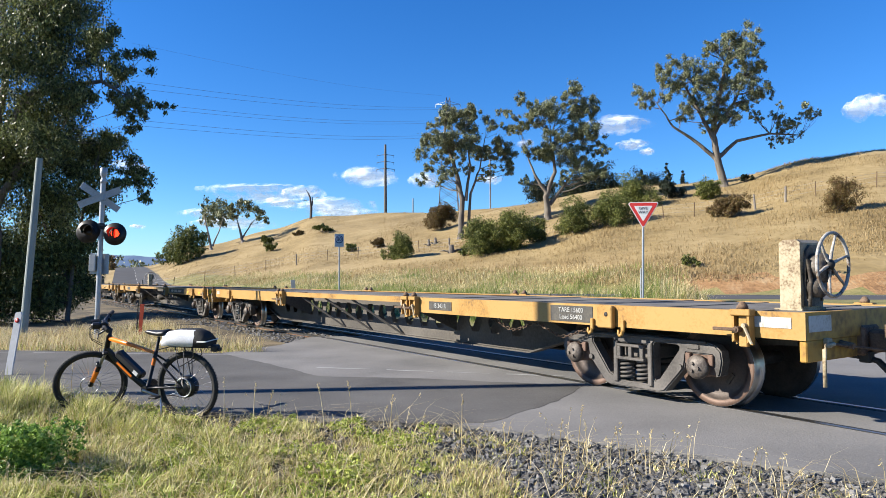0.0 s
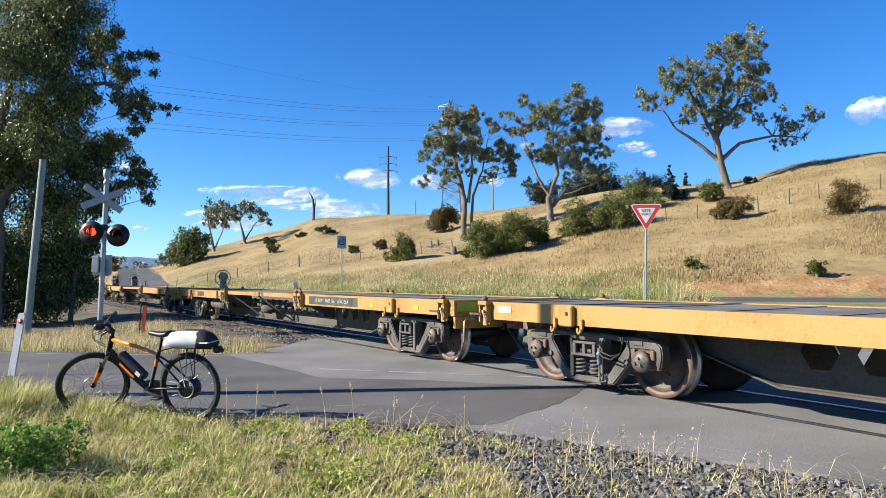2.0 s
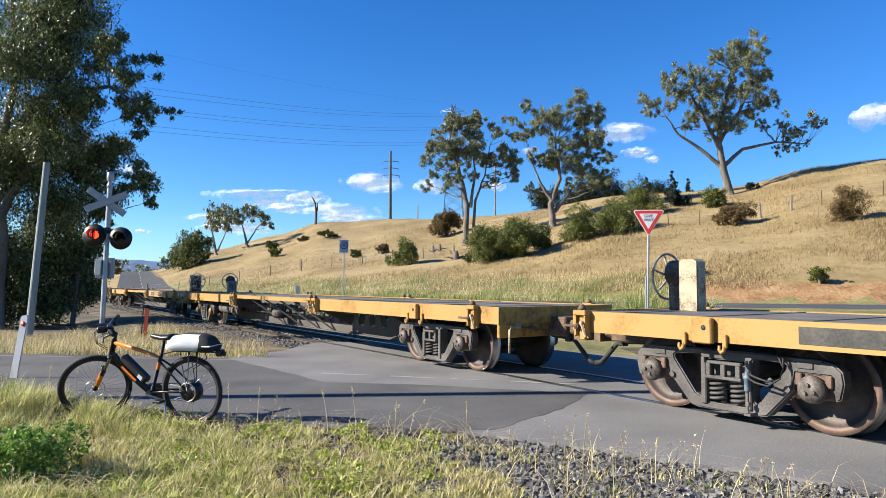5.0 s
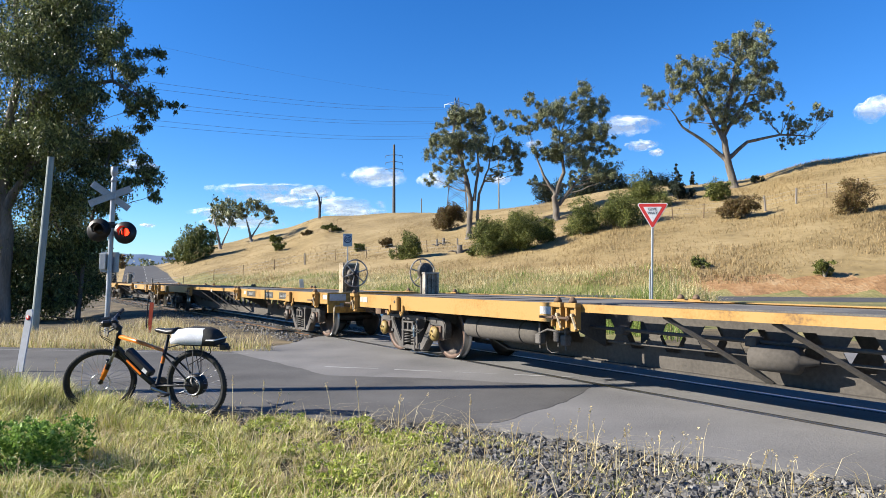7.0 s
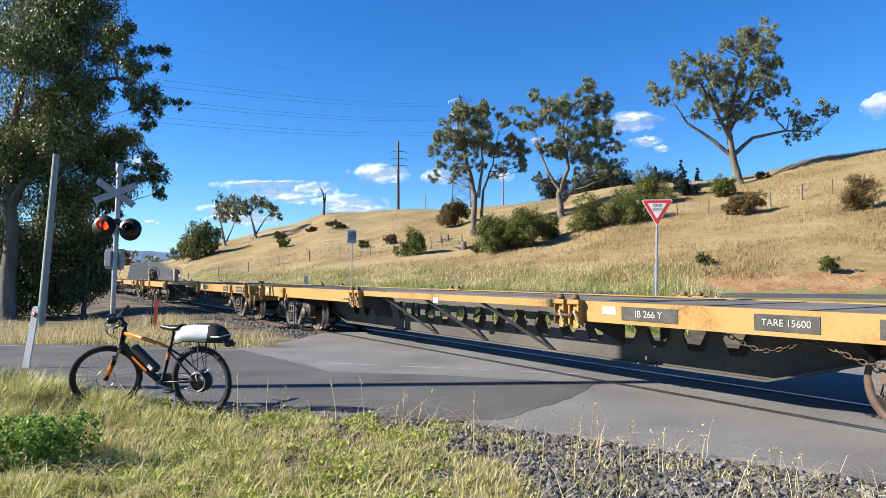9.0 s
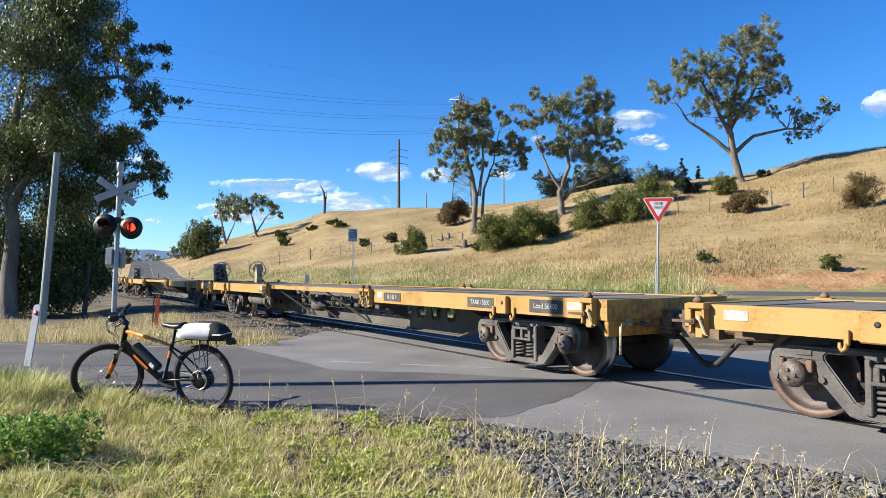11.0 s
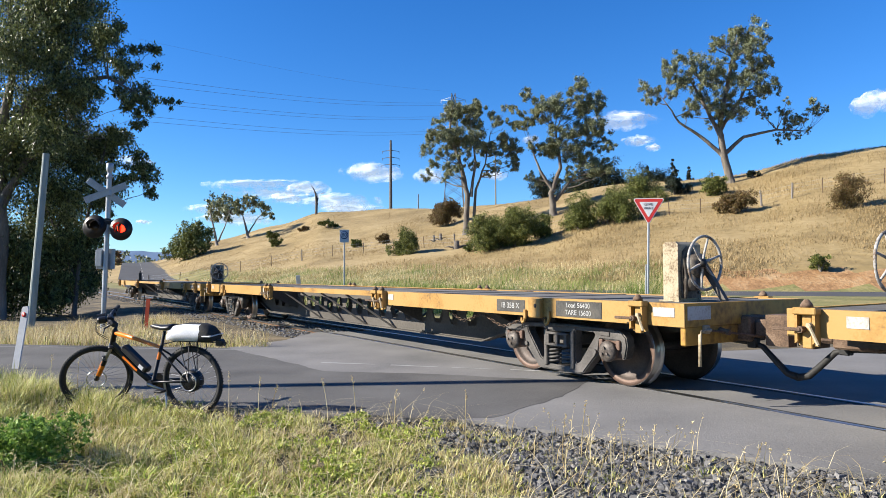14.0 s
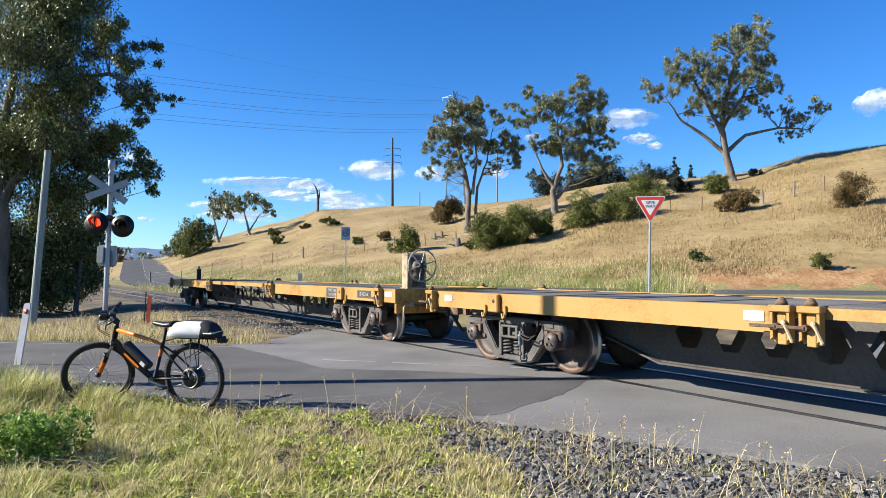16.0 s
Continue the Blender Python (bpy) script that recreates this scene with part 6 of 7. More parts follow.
def signal():
    e = thing("crossing_signal", pose(-8.68, 17.27, -0.06, 0, 1.6, 0), "galvanised crossing signal mast with crossbuck and red lamps", "signal")
    bm = bmesh.new()
    rod(bm, (0, 0, -0.1), (0, 0, 4.0), 0.062, seg=16)
    part("mast", bm, M["galv"], e)
    bm = bmesh.new()
    lathe(bm, [(0.0, 4.30), (0.07, 4.30), (0.085, 4.28), (0.085, 4.12), (0.055, 4.06), (0.045, 4.02), (0.075, 3.97), (0.075, 3.9), (0, 3.9)], 16, 'Z')
    part("finial", bm, M["galv"], e)
    for k, (a, s) in enumerate(((34, -1), (-26, -1))):
        bm = bmesh.new()
        box(bm, -0.53, 0.53, -0.012, 0.012, -0.085, 0.085, 0.004)
        board = part("crossbuck_board", bm, M["grey_paint"], e, "pale grey back of a crossbuck board", at=Matrix.Translation((-0.02, -0.08 - 0.03 * k, 3.52)) @ Matrix.Rotation(radians(24), 4, 'Z') @ Matrix.Rotation(radians(a), 4, 'Y'))
        for z in (-0.075, 0.075):
            bm = bmesh.new()
            box(bm, -0.53, 0.53, -0.03, -0.012, z - 0.008, z + 0.008)
            part("rim_channel", bm, M["galv"], board)
    bm = bmesh.new()
    box(bm, -0.11, 0.11, -0.09, 0.07, 3.44, 3.60, 0.01)
    part("clamp", bm, M["galv"], e)
    bm = bmesh.new()
    tube(bm, [(-0.36, 0.0, 2.70), (-0.2, -0.02, 2.78), (0, -0.07, 2.80), (0.2, -0.02, 2.78), (0.38, 0, 2.70)], 0.03, 8)
    rod(bm, (0, 0, 2.70), (0, 0, 2.86), 0.085, seg=14)
    part("cross_arm", bm, M["blackpaint"], e)
    lamp(e, -0.25, -0.12, 2.66, radians(12), "left")
    lamp(e, 0.42, -0.12, 2.60, radians(12), "right")
    lamp(e, -0.44, 0.18, 2.62, radians(192), "")
    lamp(e, 0.27, 0.18, 2.58, radians(192), "")
    bm = bmesh.new()
    box(bm, -0.27, 0.20, 0.07, 0.085, 1.55, 2.08, 0.004)
    box(bm, -0.27, -0.25, 0.05, 0.085, 1.55, 2.08)
    part("sign_plate", bm, M["galv"], e, "grey back of a sign plate")
    bm = bmesh.new()
    box(bm, -0.24, -0.08, -0.08, 0.06, 1.62, 2.04, 0.01)
    part("control_box", bm, M["grey_paint"], e)


signal()

# round timber or steel poles
bm = bmesh.new()
rod(bm, (0, 0, -0.3), (0, 0, 5.25), 0.115, 0.095, 16)
o = tagged(part("pole", bm, M["pole_wood"], smooth=False), "weathered grey-green wooden pole in dry grass", "pole")
o.matrix_basis = pose(-12.5, 20.5, -0.15, 0, 4.0, 0)
bm = bmesh.new()
rod(bm, (0, 0, -0.3), (0, 0, 9.5), 0.14, 0.11, 14)
o = tagged(part("power_pole", bm, M["wood"]), "tall weathered wooden power pole beside the road", "pole")
o.matrix_basis = pose(-9.0, 7.6, 0, 0, 0, 0)


def guide_post():
    e = thing("guide_post", pose(-6.12, 9.69, -0.06, 0, 9.5, -8), "white leaning roadside guide post with a red reflector", "post")
    bm = bmesh.new()
    prism(bm, [(-0.052, -0.1), (0.052, -0.1), (0.052, 0.92), (0.03, 0.97), (-0.04, 0.95), (-0.052, 0.92)], -0.012, 0.012)
    part("post", bm, M["white"], e)
    bm = bmesh.new()
    lathe(bm, [(0.0, -0.018), (0.036, -0.018), (0.036, -0.012), (0, -0.012)], 16, 'Y', centre=(0, 0, 0.84))
    part("reflector", bm, M["red"], e, "round red reflector")


guide_post()


def red_post():
    e = thing("marker_post", pose(-7.78, 17.7, -0.1, 0, 3, 0), "short orange-red marker post beside the track", "post")
    bm = bmesh.new()
    prism(bm, [(-0.03, 0), (0.06, 0), (0.085, 0.80), (-0.02, 0.80)], -0.01, 0.01)
    part("marker", bm, M["orange_red"], e)
    bm = bmesh.new()
    rod(bm, (-0.07, 0, -0.1), (-0.075, 0, 0.90), 0.016, seg=6)
    part("stake", bm, M["blackpaint"], e)


M["orange_red"] = material("orange_red_paint", [(0.55, 0.06, 0.02), (0.68, 0.10, 0.03)], 0.6, 0, 6, 50, 0.05)
red_post()


def give_way():
    e = thing("give_way_sign", pose(5.36, 17.2, 0.12, 0, 1.2, -16), "red and white triangular give way sign on steel post", "sign")
    bm = bmesh.new()
    rod(bm, (0, 0.03, -0.2), (0, 0.03, 3.1), 0.030, seg=12)
    part("post", bm, M["galv"], e)
    bm = bmesh.new()
    rod(bm, (-0.05, 0.03, 0.3), (-0.05, 0.03, 1.45), 0.016, seg=8)
    part("stay", bm, M["galv"], e)

    def tri(s, r, zc, y0, y1):
        b = bmesh.new()
        pts = []
        for (cx, cz), a0 in (((-s, s * 0.577), 90), ((0, -s * 1.155), 210), ((s, s * 0.577), 330)):
            k = 1 - 2 * r / (s * 1.155)
            for j in range(6):
                a = radians(a0 + j * 24)
                pts.append((cx * k + r * math.cos(a), cz * k + zc + r * math.sin(a)))
        prism(b, pts, y0, y1)
        return b
    zc = 2.93
    part("plate", tri(0.40, 0.04, zc, -0.006, 0.0), M["white"], e, "white edged plate")
    part("border", tri(0.37, 0.03, zc, -0.0105, -0.0065), M["red"], e, "red border")
    f = part("face", tri(0.235, 0.015, zc, -0.015, -0.011), M["white"], e, "white face with black letters")
    for s, z in (("GIVE", zc + 0.07), ("WAY", zc - 0.03)):
        lettering("lettering", s, 0.108, M["blackpaint"], f, Matrix.Translation((0, -0.0175, z)) @ Matrix.Rotation(math.pi / 2, 4, 'X'))


give_way()


def speed_sign():
    e = thing("speed_sign", pose(-4.24, 29.6, 0.25, 0, 0, 6), "white 80 speed sign with a dark ring on post", "sign")
    bm = bmesh.new()
    rod(bm, (0, 0.03, -0.3), (0, 0.03, 3.05), 0.03, seg=10)
    part("post", bm, M["galv"], e)
    bm = bmesh.new()
    box(bm, -0.20, 0.20, -0.006, 0.0, 2.50, 3.07, 0.002)
    p = part("plate", bm, M["white"], e)
    bm = bmesh.new()
    lathe(bm, [(0.142, -0.012), (0.178, -0.012), (0.178, -0.0065), (0.142, -0.0065)], 28, 'Y', centre=(0, 0, 2.83))
    bmesh.ops.delete(bm, geom=[f for f in bm.faces if len(f.verts) > 10], context='FACES_ONLY')
    part("ring", bm, M["bluegrey"], p)
    lettering("lettering", "80", 0.23, M["bluegrey"], p, Matrix.Translation((0, -0.011, 2.83)) @ Matrix.Rotation(math.pi / 2, 4, 'X'))


speed_sign()
bm = bmesh.new()
box(bm, -0.10, 0.10, -0.02, 0.02, 0, 1.0, 0.01)
o = tagged(part("guide_post", bm, M["grey_paint"]), "grey guide post beside the road", "post")
o.matrix_basis = pose(-6.5, 31.0, 0.3, 0, -5, 0)


bm = bmesh.new()
box(bm, -0.05, 0.05, -0.015, 0.015, -0.1, 0.32, 0.004)
o = tagged(part("marker_peg", bm, M["orange_red"]), "small red marker peg beyond the track", "post")
p = on_track(15.2, 2.6)
o.matrix_basis = pose(p.x, p.y, -0.2, 0, 0, 20)


def build_fence():
    bm = bmesh.new()
    rod(bm, (0, 0, -0.2), (0, 0, 1.25), 0.085, 0.075, 8)
    thick = mesh("fence_post", bm, M["wood"])
    bm = bmesh.new()
    rod(bm, (0, 0, -0.2), (0, 0, 1.2), 0.035, seg=6)
    thin = mesh("fence_post", bm, M["rust"])
    rng = random.Random(9)
    tops = []
    for k in range(26):
        u = 0.70 - k * 0.046
        d = 50 + 12 * (0.70 - u) + 14 * step(0.4 - u, 0, 0.8)
        b = on_ground(u, d)
        o = new("fence_post", thick if k in (4, 14) or k % 5 == 0 else thin)
        o.matrix_basis = pose(b.x, b.y, b.z, rng.uniform(-4, 4), rng.uniform(-4, 4), rng.uniform(0, 90))
        tagged(o, "weathered fence post on the dry slope", "fence post", "fence posts")
        tops.append(b)
    for h in (0.45, 0.8, 1.1):
        bm = bmesh.new()
        tube(bm, [b + Vector((0, 0, h)) for b in tops], 0.006, 4)
        tagged(part("fence_wire", bm, M["galv"]), "thin fence wire along the slope", "wire", "fence wires")


build_fence()


def transmission():
    """The tall line pole beyond the crest, and the wires that run to it."""
    b = on_ground(-0.0865, 190)
    e = thing("transmission_pole", Matrix.Translation((b.x, b.y, b.z - 2)), "tall dark steel transmission pole beyond the hill", "pole")
    k = 190 / 1180
    top = 1.34 + (494 - 256) * k - b.z + 2
    bm = bmesh.new()
    rod(bm, (0, 0, 0), (0, 0, top), 0.55, 0.3, 12)
    part("shaft", bm, M["bogie"], e)
    for z, w in ((top - 3.2, 2.4), (top - 5.2, 2.4), (top - 7.2, 2.6)):
        for s in (-1, 1):
            bm = bmesh.new()
            tube(bm, [(0, 0, z + 0.3), (s * w * 0.6, 0, z + 0.15), (s * w, 0, z)], [0.10, 0.08, 0.06], 6)
            rod(bm, (s * w, 0, z), (s * w, 0, z - 0.6), 0.06, seg=6)
            part("cross_arm", bm, M["bogie"], e)
    # six conductors and an earth wire across the sky
    for (v0, v1) in ((153, 189), (165, 193), (190, 213), (198, 217), (222, 239), (232, 243), (84, 168)):
        a = Vector((-0.457 * 90, 90, 1.34 + (494 - v0 + 12) * 90 / 1180))
        c = Vector((0.012 * 170, 170, 1.34 + (494 - v1) * 170 / 1180))
        bm = bmesh.new()
        tube(bm, [a.lerp(c, i / 12) - Vector((0, 0, 1.2 * math.sin(math.pi * i / 12))) for i in range(13)], 0.019 if v0 > 90 else 0.010, 4)
        tagged(part("power_line", bm, M["bogie"]), "thin dark power line across the sky", "cable", "power lines")
    for u, d, h in ((0.0715, 140, 13.5), (-0.045, 160, 7)):
        q = on_ground(u, d)
        bm = bmesh.new()
        rod(bm, (0, 0, -1), (0, 0, h), 0.18, 0.12, 8)
        o = tagged(part("far_pole", bm, M["wood"]), "pale far pole beyond the crest", "pole", "far poles")
        o.location = q


transmission()


def lattice_tower():
    """Steel lattice tower behind the twin gum, where the wires hang."""
    b = Vector((0.021 * 172, 172, ground_z(3.6, 172)))
    H = 1.34 + (494 - 172) * 172 / 1180 - b.z
    e = thing("lattice_tower", Matrix.Translation(b), "grey steel lattice power tower beyond the hill", "tower")

    def leg(z):
        return 2.6 * (1 - z / H) + 0.45
    bm = bmesh.new()
    for sx, sy in ((-1, -1), (1, -1), (1, 1), (-1, 1)):
        tube(bm, [(sx * leg(z), sy * leg(z), z) for z in (-1, H * 0.5, H)], 0.11, 4)
    part("legs", bm, M["bogie"], e)
    bm = bmesh.new()
    n = 12
    for i in range(n):
        z0, z1 = H * i / n, H * (i + 1) / n
        for sx, sy, tx, ty in ((-1, -1, 1, -1), (1, -1, 1, 1), (1, 1, -1, 1), (-1, 1, -1, -1)):
            rod(bm, (sx * leg(z0), sy * leg(z0), z0), (tx * leg(z1), ty * leg(z1), z1), 0.05, seg=4, caps=False)
            rod(bm, (tx * leg(z0), ty * leg(z0), z0), (sx * leg(z1), sy * leg(z1), z1), 0.05, seg=4, caps=False)
    part("bracing", bm, M["bogie"], e)
    for v in (188, 212, 238):
        z = 1.34 + (494 - v) * 172 / 1180 - b.z + 0.6
        for s in (-1, 1):
            bm = bmesh.new()
            tube(bm, [(s * 0.4, 0, z + 0.8), (s * 3.2, 0, z)], 0.06, 4)
            tube(bm, [(s * 0.4, 0, z - 0.1), (s * 3.2, 0, z)], 0.06, 4)
            rod(bm, (s * 3.2, 0, z), (s * 3.2, 0, z - 0.9), 0.07, seg=6)
            part("cross_arm", bm, M["galv"], e)


lattice_tower()


# ---- bicycle ----
def wheel(e, x, motor, steer=0.0):
    R = 0.345
    w = new("wheel")
    w.parent = e
    w.empty_display_size = 0.05
    w.matrix_basis = Matrix.Translation((x, 0, R)) @ Matrix.Rotation(steer, 4, 'Z')
    bm = bmesh.new()
    tube(bm, [(R * 0.93 * math.cos(k * math.pi / 24), 0, R * 0.93 * math.sin(k * math.pi / 24)) for k in range(48)], 0.026, 8, closed=True)
    for k in range(72):
        a = k * math.pi / 36
        for y in (-0.014, 0.014):
            m = Matrix.Rotation(-a, 4, 'Y') @ Matrix.Translation((R + 0.001, y, 0))
            box(bm, -0.004, -0.0015, -0.008, 0.008, -0.005, 0.005, m=m)
    part("tyre", bm, M["rubber"], w)
    bm = bmesh.new()
    r = R * 0.93 - 0.03
    lathe(bm, [(r, -0.012), (r + 0.014, -0.013), (r + 0.014, 0.013), (r, 0.012), (r - 0.008, 0)], 48, 'Y')
    bmesh.ops.delete(bm, geom=[f for f in bm.faces if len(f.verts) > 10], context='FACES_ONLY')
    part("rim", bm, M["bikeblack"], w)
    bm = bmesh.new()
    h = 0.10 if motor else 0.028
    for k in range(32):
        a = k * math.pi / 16
        b = a + (0.35 if k % 2 else -0.35) * (1 if not motor else 0.6)
        y = 0.028 if k % 4 < 2 else -0.028
        rod(bm, (h * math.cos(b), y, h * math.sin(b)), (r * math.cos(a), 0, r * math.sin(a)), 0.0013, seg=4, caps=False)
    part("spokes", bm, M["alloy"], w)
    bm = bmesh.new()
    if motor:
        lathe(bm, [(0.0, -0.075), (0.05, -0.07), (0.095, -0.05), (0.108, -0.035), (0.108, 0.035), (0.095, 0.05), (0.05, 0.065), (0.018, 0.075), (0, 0.075)], 30, 'Y')
        for k in range(24):
            a = k * math.pi / 12
            rod(bm, (0.055 * math.cos(a), 0.064, 0.055 * math.sin(a)), (0.09 * math.cos(a), 0.055, 0.09 * math.sin(a)), 0.005, seg=4)
    else:
        lathe(bm, [(0, -0.05), (0.012, -0.05), (0.028, -0.035), (0.018, -0.02), (0.018, 0.02), (0.028, 0.035), (0.012, 0.05), (0, 0.05)], 16, 'Y')
    part("hub", bm, M["bikeblack"], w)
    for rr, yy in ((0.09, 0.07 if motor else 0.045),):
        bm = bmesh.new()
        n = 40
        tube(bm, [(rr * math.cos(k * 2 * math.pi / n), yy, rr * math.sin(k * 2 * math.pi / n)) for k in range(n)], 0.006, 4, closed=True)
        part("brake_disc", bm, M["alloy"], w)
    return w


def bicycle():
    e = thing("bicycle", pose(-2.45, 6.72, -0.06, -4, 0, 163), "black and orange electric mountain bicycle on its kickstand", "bicycle")
    F = 1.15
    bb, st, ht, hb = (0.48, 0, 0.30), (0.35, 0, 0.70), (0.925, 0, 0.83), (0.965, 0, 0.69)
    # the steering is turned to the left
    turn = Matrix.Translation(hb) @ Matrix.Rotation(radians(40), 4, Vector(ht) - Vector(hb)) @ Matrix.Translation(-Vector(hb))
    wheel(e, 0, True)
    front = wheel(e, F, False)
    front.matrix_basis = turn @ front.matrix_basis
    bm = bmesh.new()
    tube(bm, [bb, st], 0.019, 10)
    tube(bm, [ht, hb], 0.026, 12)
    tube(bm, [hb, (0.71, 0, 0.46), bb], [0.031, 0.034, 0.031], 10)
    rod(bm, (bb[0], -0.05, bb[2]), (bb[0], 0.05, bb[2]), 0.035, seg=14)
    for y in (-0.055, 0.055):
        tube(bm, [(0.46, y * 0.5, 0.31), (0.32, y, 0.33), (0.0, y * 1.3, 0.345)], [0.013, 0.012, 0.010], 7)
        tube(bm, [(0.365, y * 0.4, 0.64), (0.25, y, 0.56), (0.0, y * 1.3, 0.345)], [0.011, 0.010, 0.009], 7)
    part("frame", bm, M["bikeblack"], e)
    bm = bmesh.new()
    tube(bm, [(0.362, 0, 0.665), (0.63, 0, 0.735), (0.915, 0, 0.80)], [0.017, 0.020, 0.024], 10)
    part("top_tube", bm, M["orange"], e, "glossy orange top tube")
    bm = bmesh.new()
    tube(bm, [(0.400, 0, 0.545), (0.374, 0, 0.625)], 0.0205, 10)
    part("seat_tube_band", bm, M["orange"], e)
    bm = bmesh.new()
    d = Vector(hb) - Vector(bb)
    q = Matrix.Translation(Vector(bb) + d * 0.48 + Vector((-0.035, 0, 0.052))) @ d.to_track_quat('X', 'Z').to_matrix().to_4x4()
    box(bm, -0.19, 0.19, -0.045, 0.045, -0.035, 0.045, 0.018, m=q)
    battery = part("battery", bm, M["bikeblack"], e, "black battery on the down tube")
    bm = bmesh.new()
    box(bm, -0.15, -0.09, 0.0455, 0.0465, -0.02, 0.02, m=q)
    part("sticker", bm, M["white"], battery)
    bm = bmesh.new()
    box(bm, -0.1, 0.12, 0.032, 0.036, -0.078, -0.055, m=q)
    part("frame_decal", bm, M["orange"], e)
    # fork, steering
    bm = bmesh.new()
    fk = Vector((F, 0, 0.345))
    cr = Vector((0.975, 0, 0.665))
    for y in (-0.06, 0.06):
        tube(bm, [cr + Vector((0, y, 0)), cr.lerp(fk, 0.45) + Vector((0, y, 0))], 0.015, 8)
    part("stanchions", bm, M["alloy"], e, at=turn)
    fork = None
    bm = bmesh.new()
    for y in (-0.06, 0.06):
        tube(bm, [cr.lerp(fk, 0.40) + Vector((0, y, 0)), cr.lerp(fk, 0.75) + Vector((0, y, 0)), fk + Vector((0.0, y, 0))], [0.022, 0.021, 0.017], 8)
    tube(bm, [cr.lerp(fk, 0.42) + Vector((0.0, -0.06, 0)), cr.lerp(fk, 0.34) + Vector((0.04, 0, 0)), cr.lerp(fk, 0.42) + Vector((0, 0.06, 0))], 0.016, 7)
    box(bm, 0.95, 1.005, -0.08, 0.08, 0.648, 0.684, 0.012)
    fork = part("fork", bm, M["bikeblack"], e, at=turn)
    bm = bmesh.new()
    for y in (-0.0605, 0.0605):
        tube(bm, [cr.lerp(fk, 0.56) + Vector((0, y, 0)), cr.lerp(fk, 0.88) + Vector((0, y, 0))], 0.0232, 8)
    part("fork_decal", bm, M["orange"], fork)
    bm = bmesh.new()
    tube(bm, [ht, (0.905, 0, 0.89), (0.955, 0, 0.95)], [0.022, 0.02, 0.018], 8)
    box(bm, 0.92, 1.00, -0.03, 0.03, 0.93, 0.97, 0.01)
    part("stem", bm, M["bikeblack"], e, at=turn)
    bm = bmesh.new()
    bar = [(0.82, 0.34, 0.965), (0.85, 0.2, 0.965), (0.89, 0.06, 0.935), (0.89, -0.06, 0.935), (0.85, -0.2, 0.965), (0.82, -0.34, 0.965)]
    tube(bm, bar, 0.015, 8)
    hbar = part("handlebar", bm, M["bikeblack"], e, at=turn @ Matrix.Translation((0.08, 0, 0.02)))
    for s in (-1, 1):
        bm = bmesh.new()
        tube(bm, [(0.845, s * 0.22, 0.965), (0.82, s * 0.34, 0.965)], 0.022, 8)
        part("grip", bm, M["rubber"], hbar)
        bm = bmesh.new()
        tube(bm, [(0.86, s * 0.19, 0.93), (0.92, s * 0.24, 0.91), (0.92, s * 0.32, 0.89)], [0.012, 0.008, 0.006], 6)
        box(bm, 0.83, 0.89, s * 0.17 - 0.025, s * 0.17 + 0.025, 0.915, 0.955, 0.008)
        part("brake_lever", bm, M["bikeblack"], hbar)
    bm = bmesh.new()
    box(bm, 0.85, 0.90, -0.05, 0.06, 0.945, 0.975, 0.01)
    box(bm, 0.90, 0.99, 0.03, 0.10, 0.92, 0.985, 0.015)
    rod(bm, (0.92, -0.06, 0.96), (1.0, -0.06, 0.955), 0.028, seg=12)
    part("display", bm, M["bikeblack"], hbar)
    bm = bmesh.new()
    for k, y in enumerate((0.16, 0.10, -0.1, -0.16)):
        tube(bm, [(0.88, y, 0.93), (0.99 + 0.015 * k, y * 0.7, 0.88), (1.0 + 0.01 * k, y * 0.3, 0.80), (0.92, 0.03 * (1 if y > 0 else -1), 0.72)], 0.0035, 5)
    part("cables", bm, M["rubber"], e, at=turn @ Matrix.Translation((0.08, 0, 0.02)))
    # saddle
    bm = bmesh.new()
    tube(bm, [st, (0.315, 0, 0.83)], 0.0155, 8)
    part("seat_post", bm, M["bikeblack"], e)
    bm = bmesh.new()
    sec = [(-0.13, 0.075, 0.03), (-0.10, 0.085, 0.034), (-0.02, 0.07, 0.03), (0.06, 0.035, 0.026), (0.13, 0.02, 0.022), (0.155, 0.012, 0.012)]
    rings = []
    for dx, w, h in sec:
        rings.append([bm.verts.new((0.32 + dx, w * math.cos(k * math.pi / 5), 0.865 + h * math.sin(k * math.pi / 5) + 0.012 * abs(dx) / 0.13)) for k in range(10)])
    for a, b in zip(rings, rings[1:]):
        for k in range(10):
            bm.faces.new((a[k], a[(k + 1) % 10], b[(k + 1) % 10], b[k])).smooth = True
    bm.faces.new(rings[0]), bm.faces.new(rings[-1])
    bmesh.ops.recalc_face_normals(bm, faces=bm.faces[:])
    part("saddle", bm, M["bikeblack"], e)
    # rack and bag
    bm = bmesh.new()
    for y in (-0.06, 0.06):
        tube(bm, [(0.33, y * 0.4, 0.70), (0.14, y, 0.745), (-0.30, y, 0.745)], 0.006, 6)
        tube(bm, [(0.0, y * 1.2, 0.36), (-0.02, y, 0.745)], 0.005, 6)
        tube(bm, [(0.0, y * 1.2, 0.36), (0.06, y * 1.3, 0.66), (0.08, y, 0.745)], 0.005, 6)
        tube(bm, [(-0.12, y, 0.745), (-0.13, y * 1.1, 0.66), (-0.10, y * 1.1, 0.62), (0.03, y * 1.2, 0.55)], 0.005, 6)
    tube(bm, [(-0.30, -0.06, 0.745), (-0.33, 0, 0.745), (-0.30, 0.06, 0.745)], 0.006, 6)
    box(bm, -0.28, 0.12, -0.05, 0.05, 0.748, 0.754)
    part("rear_rack", bm, M["bikeblack"], e)
    bm = bmesh.new()
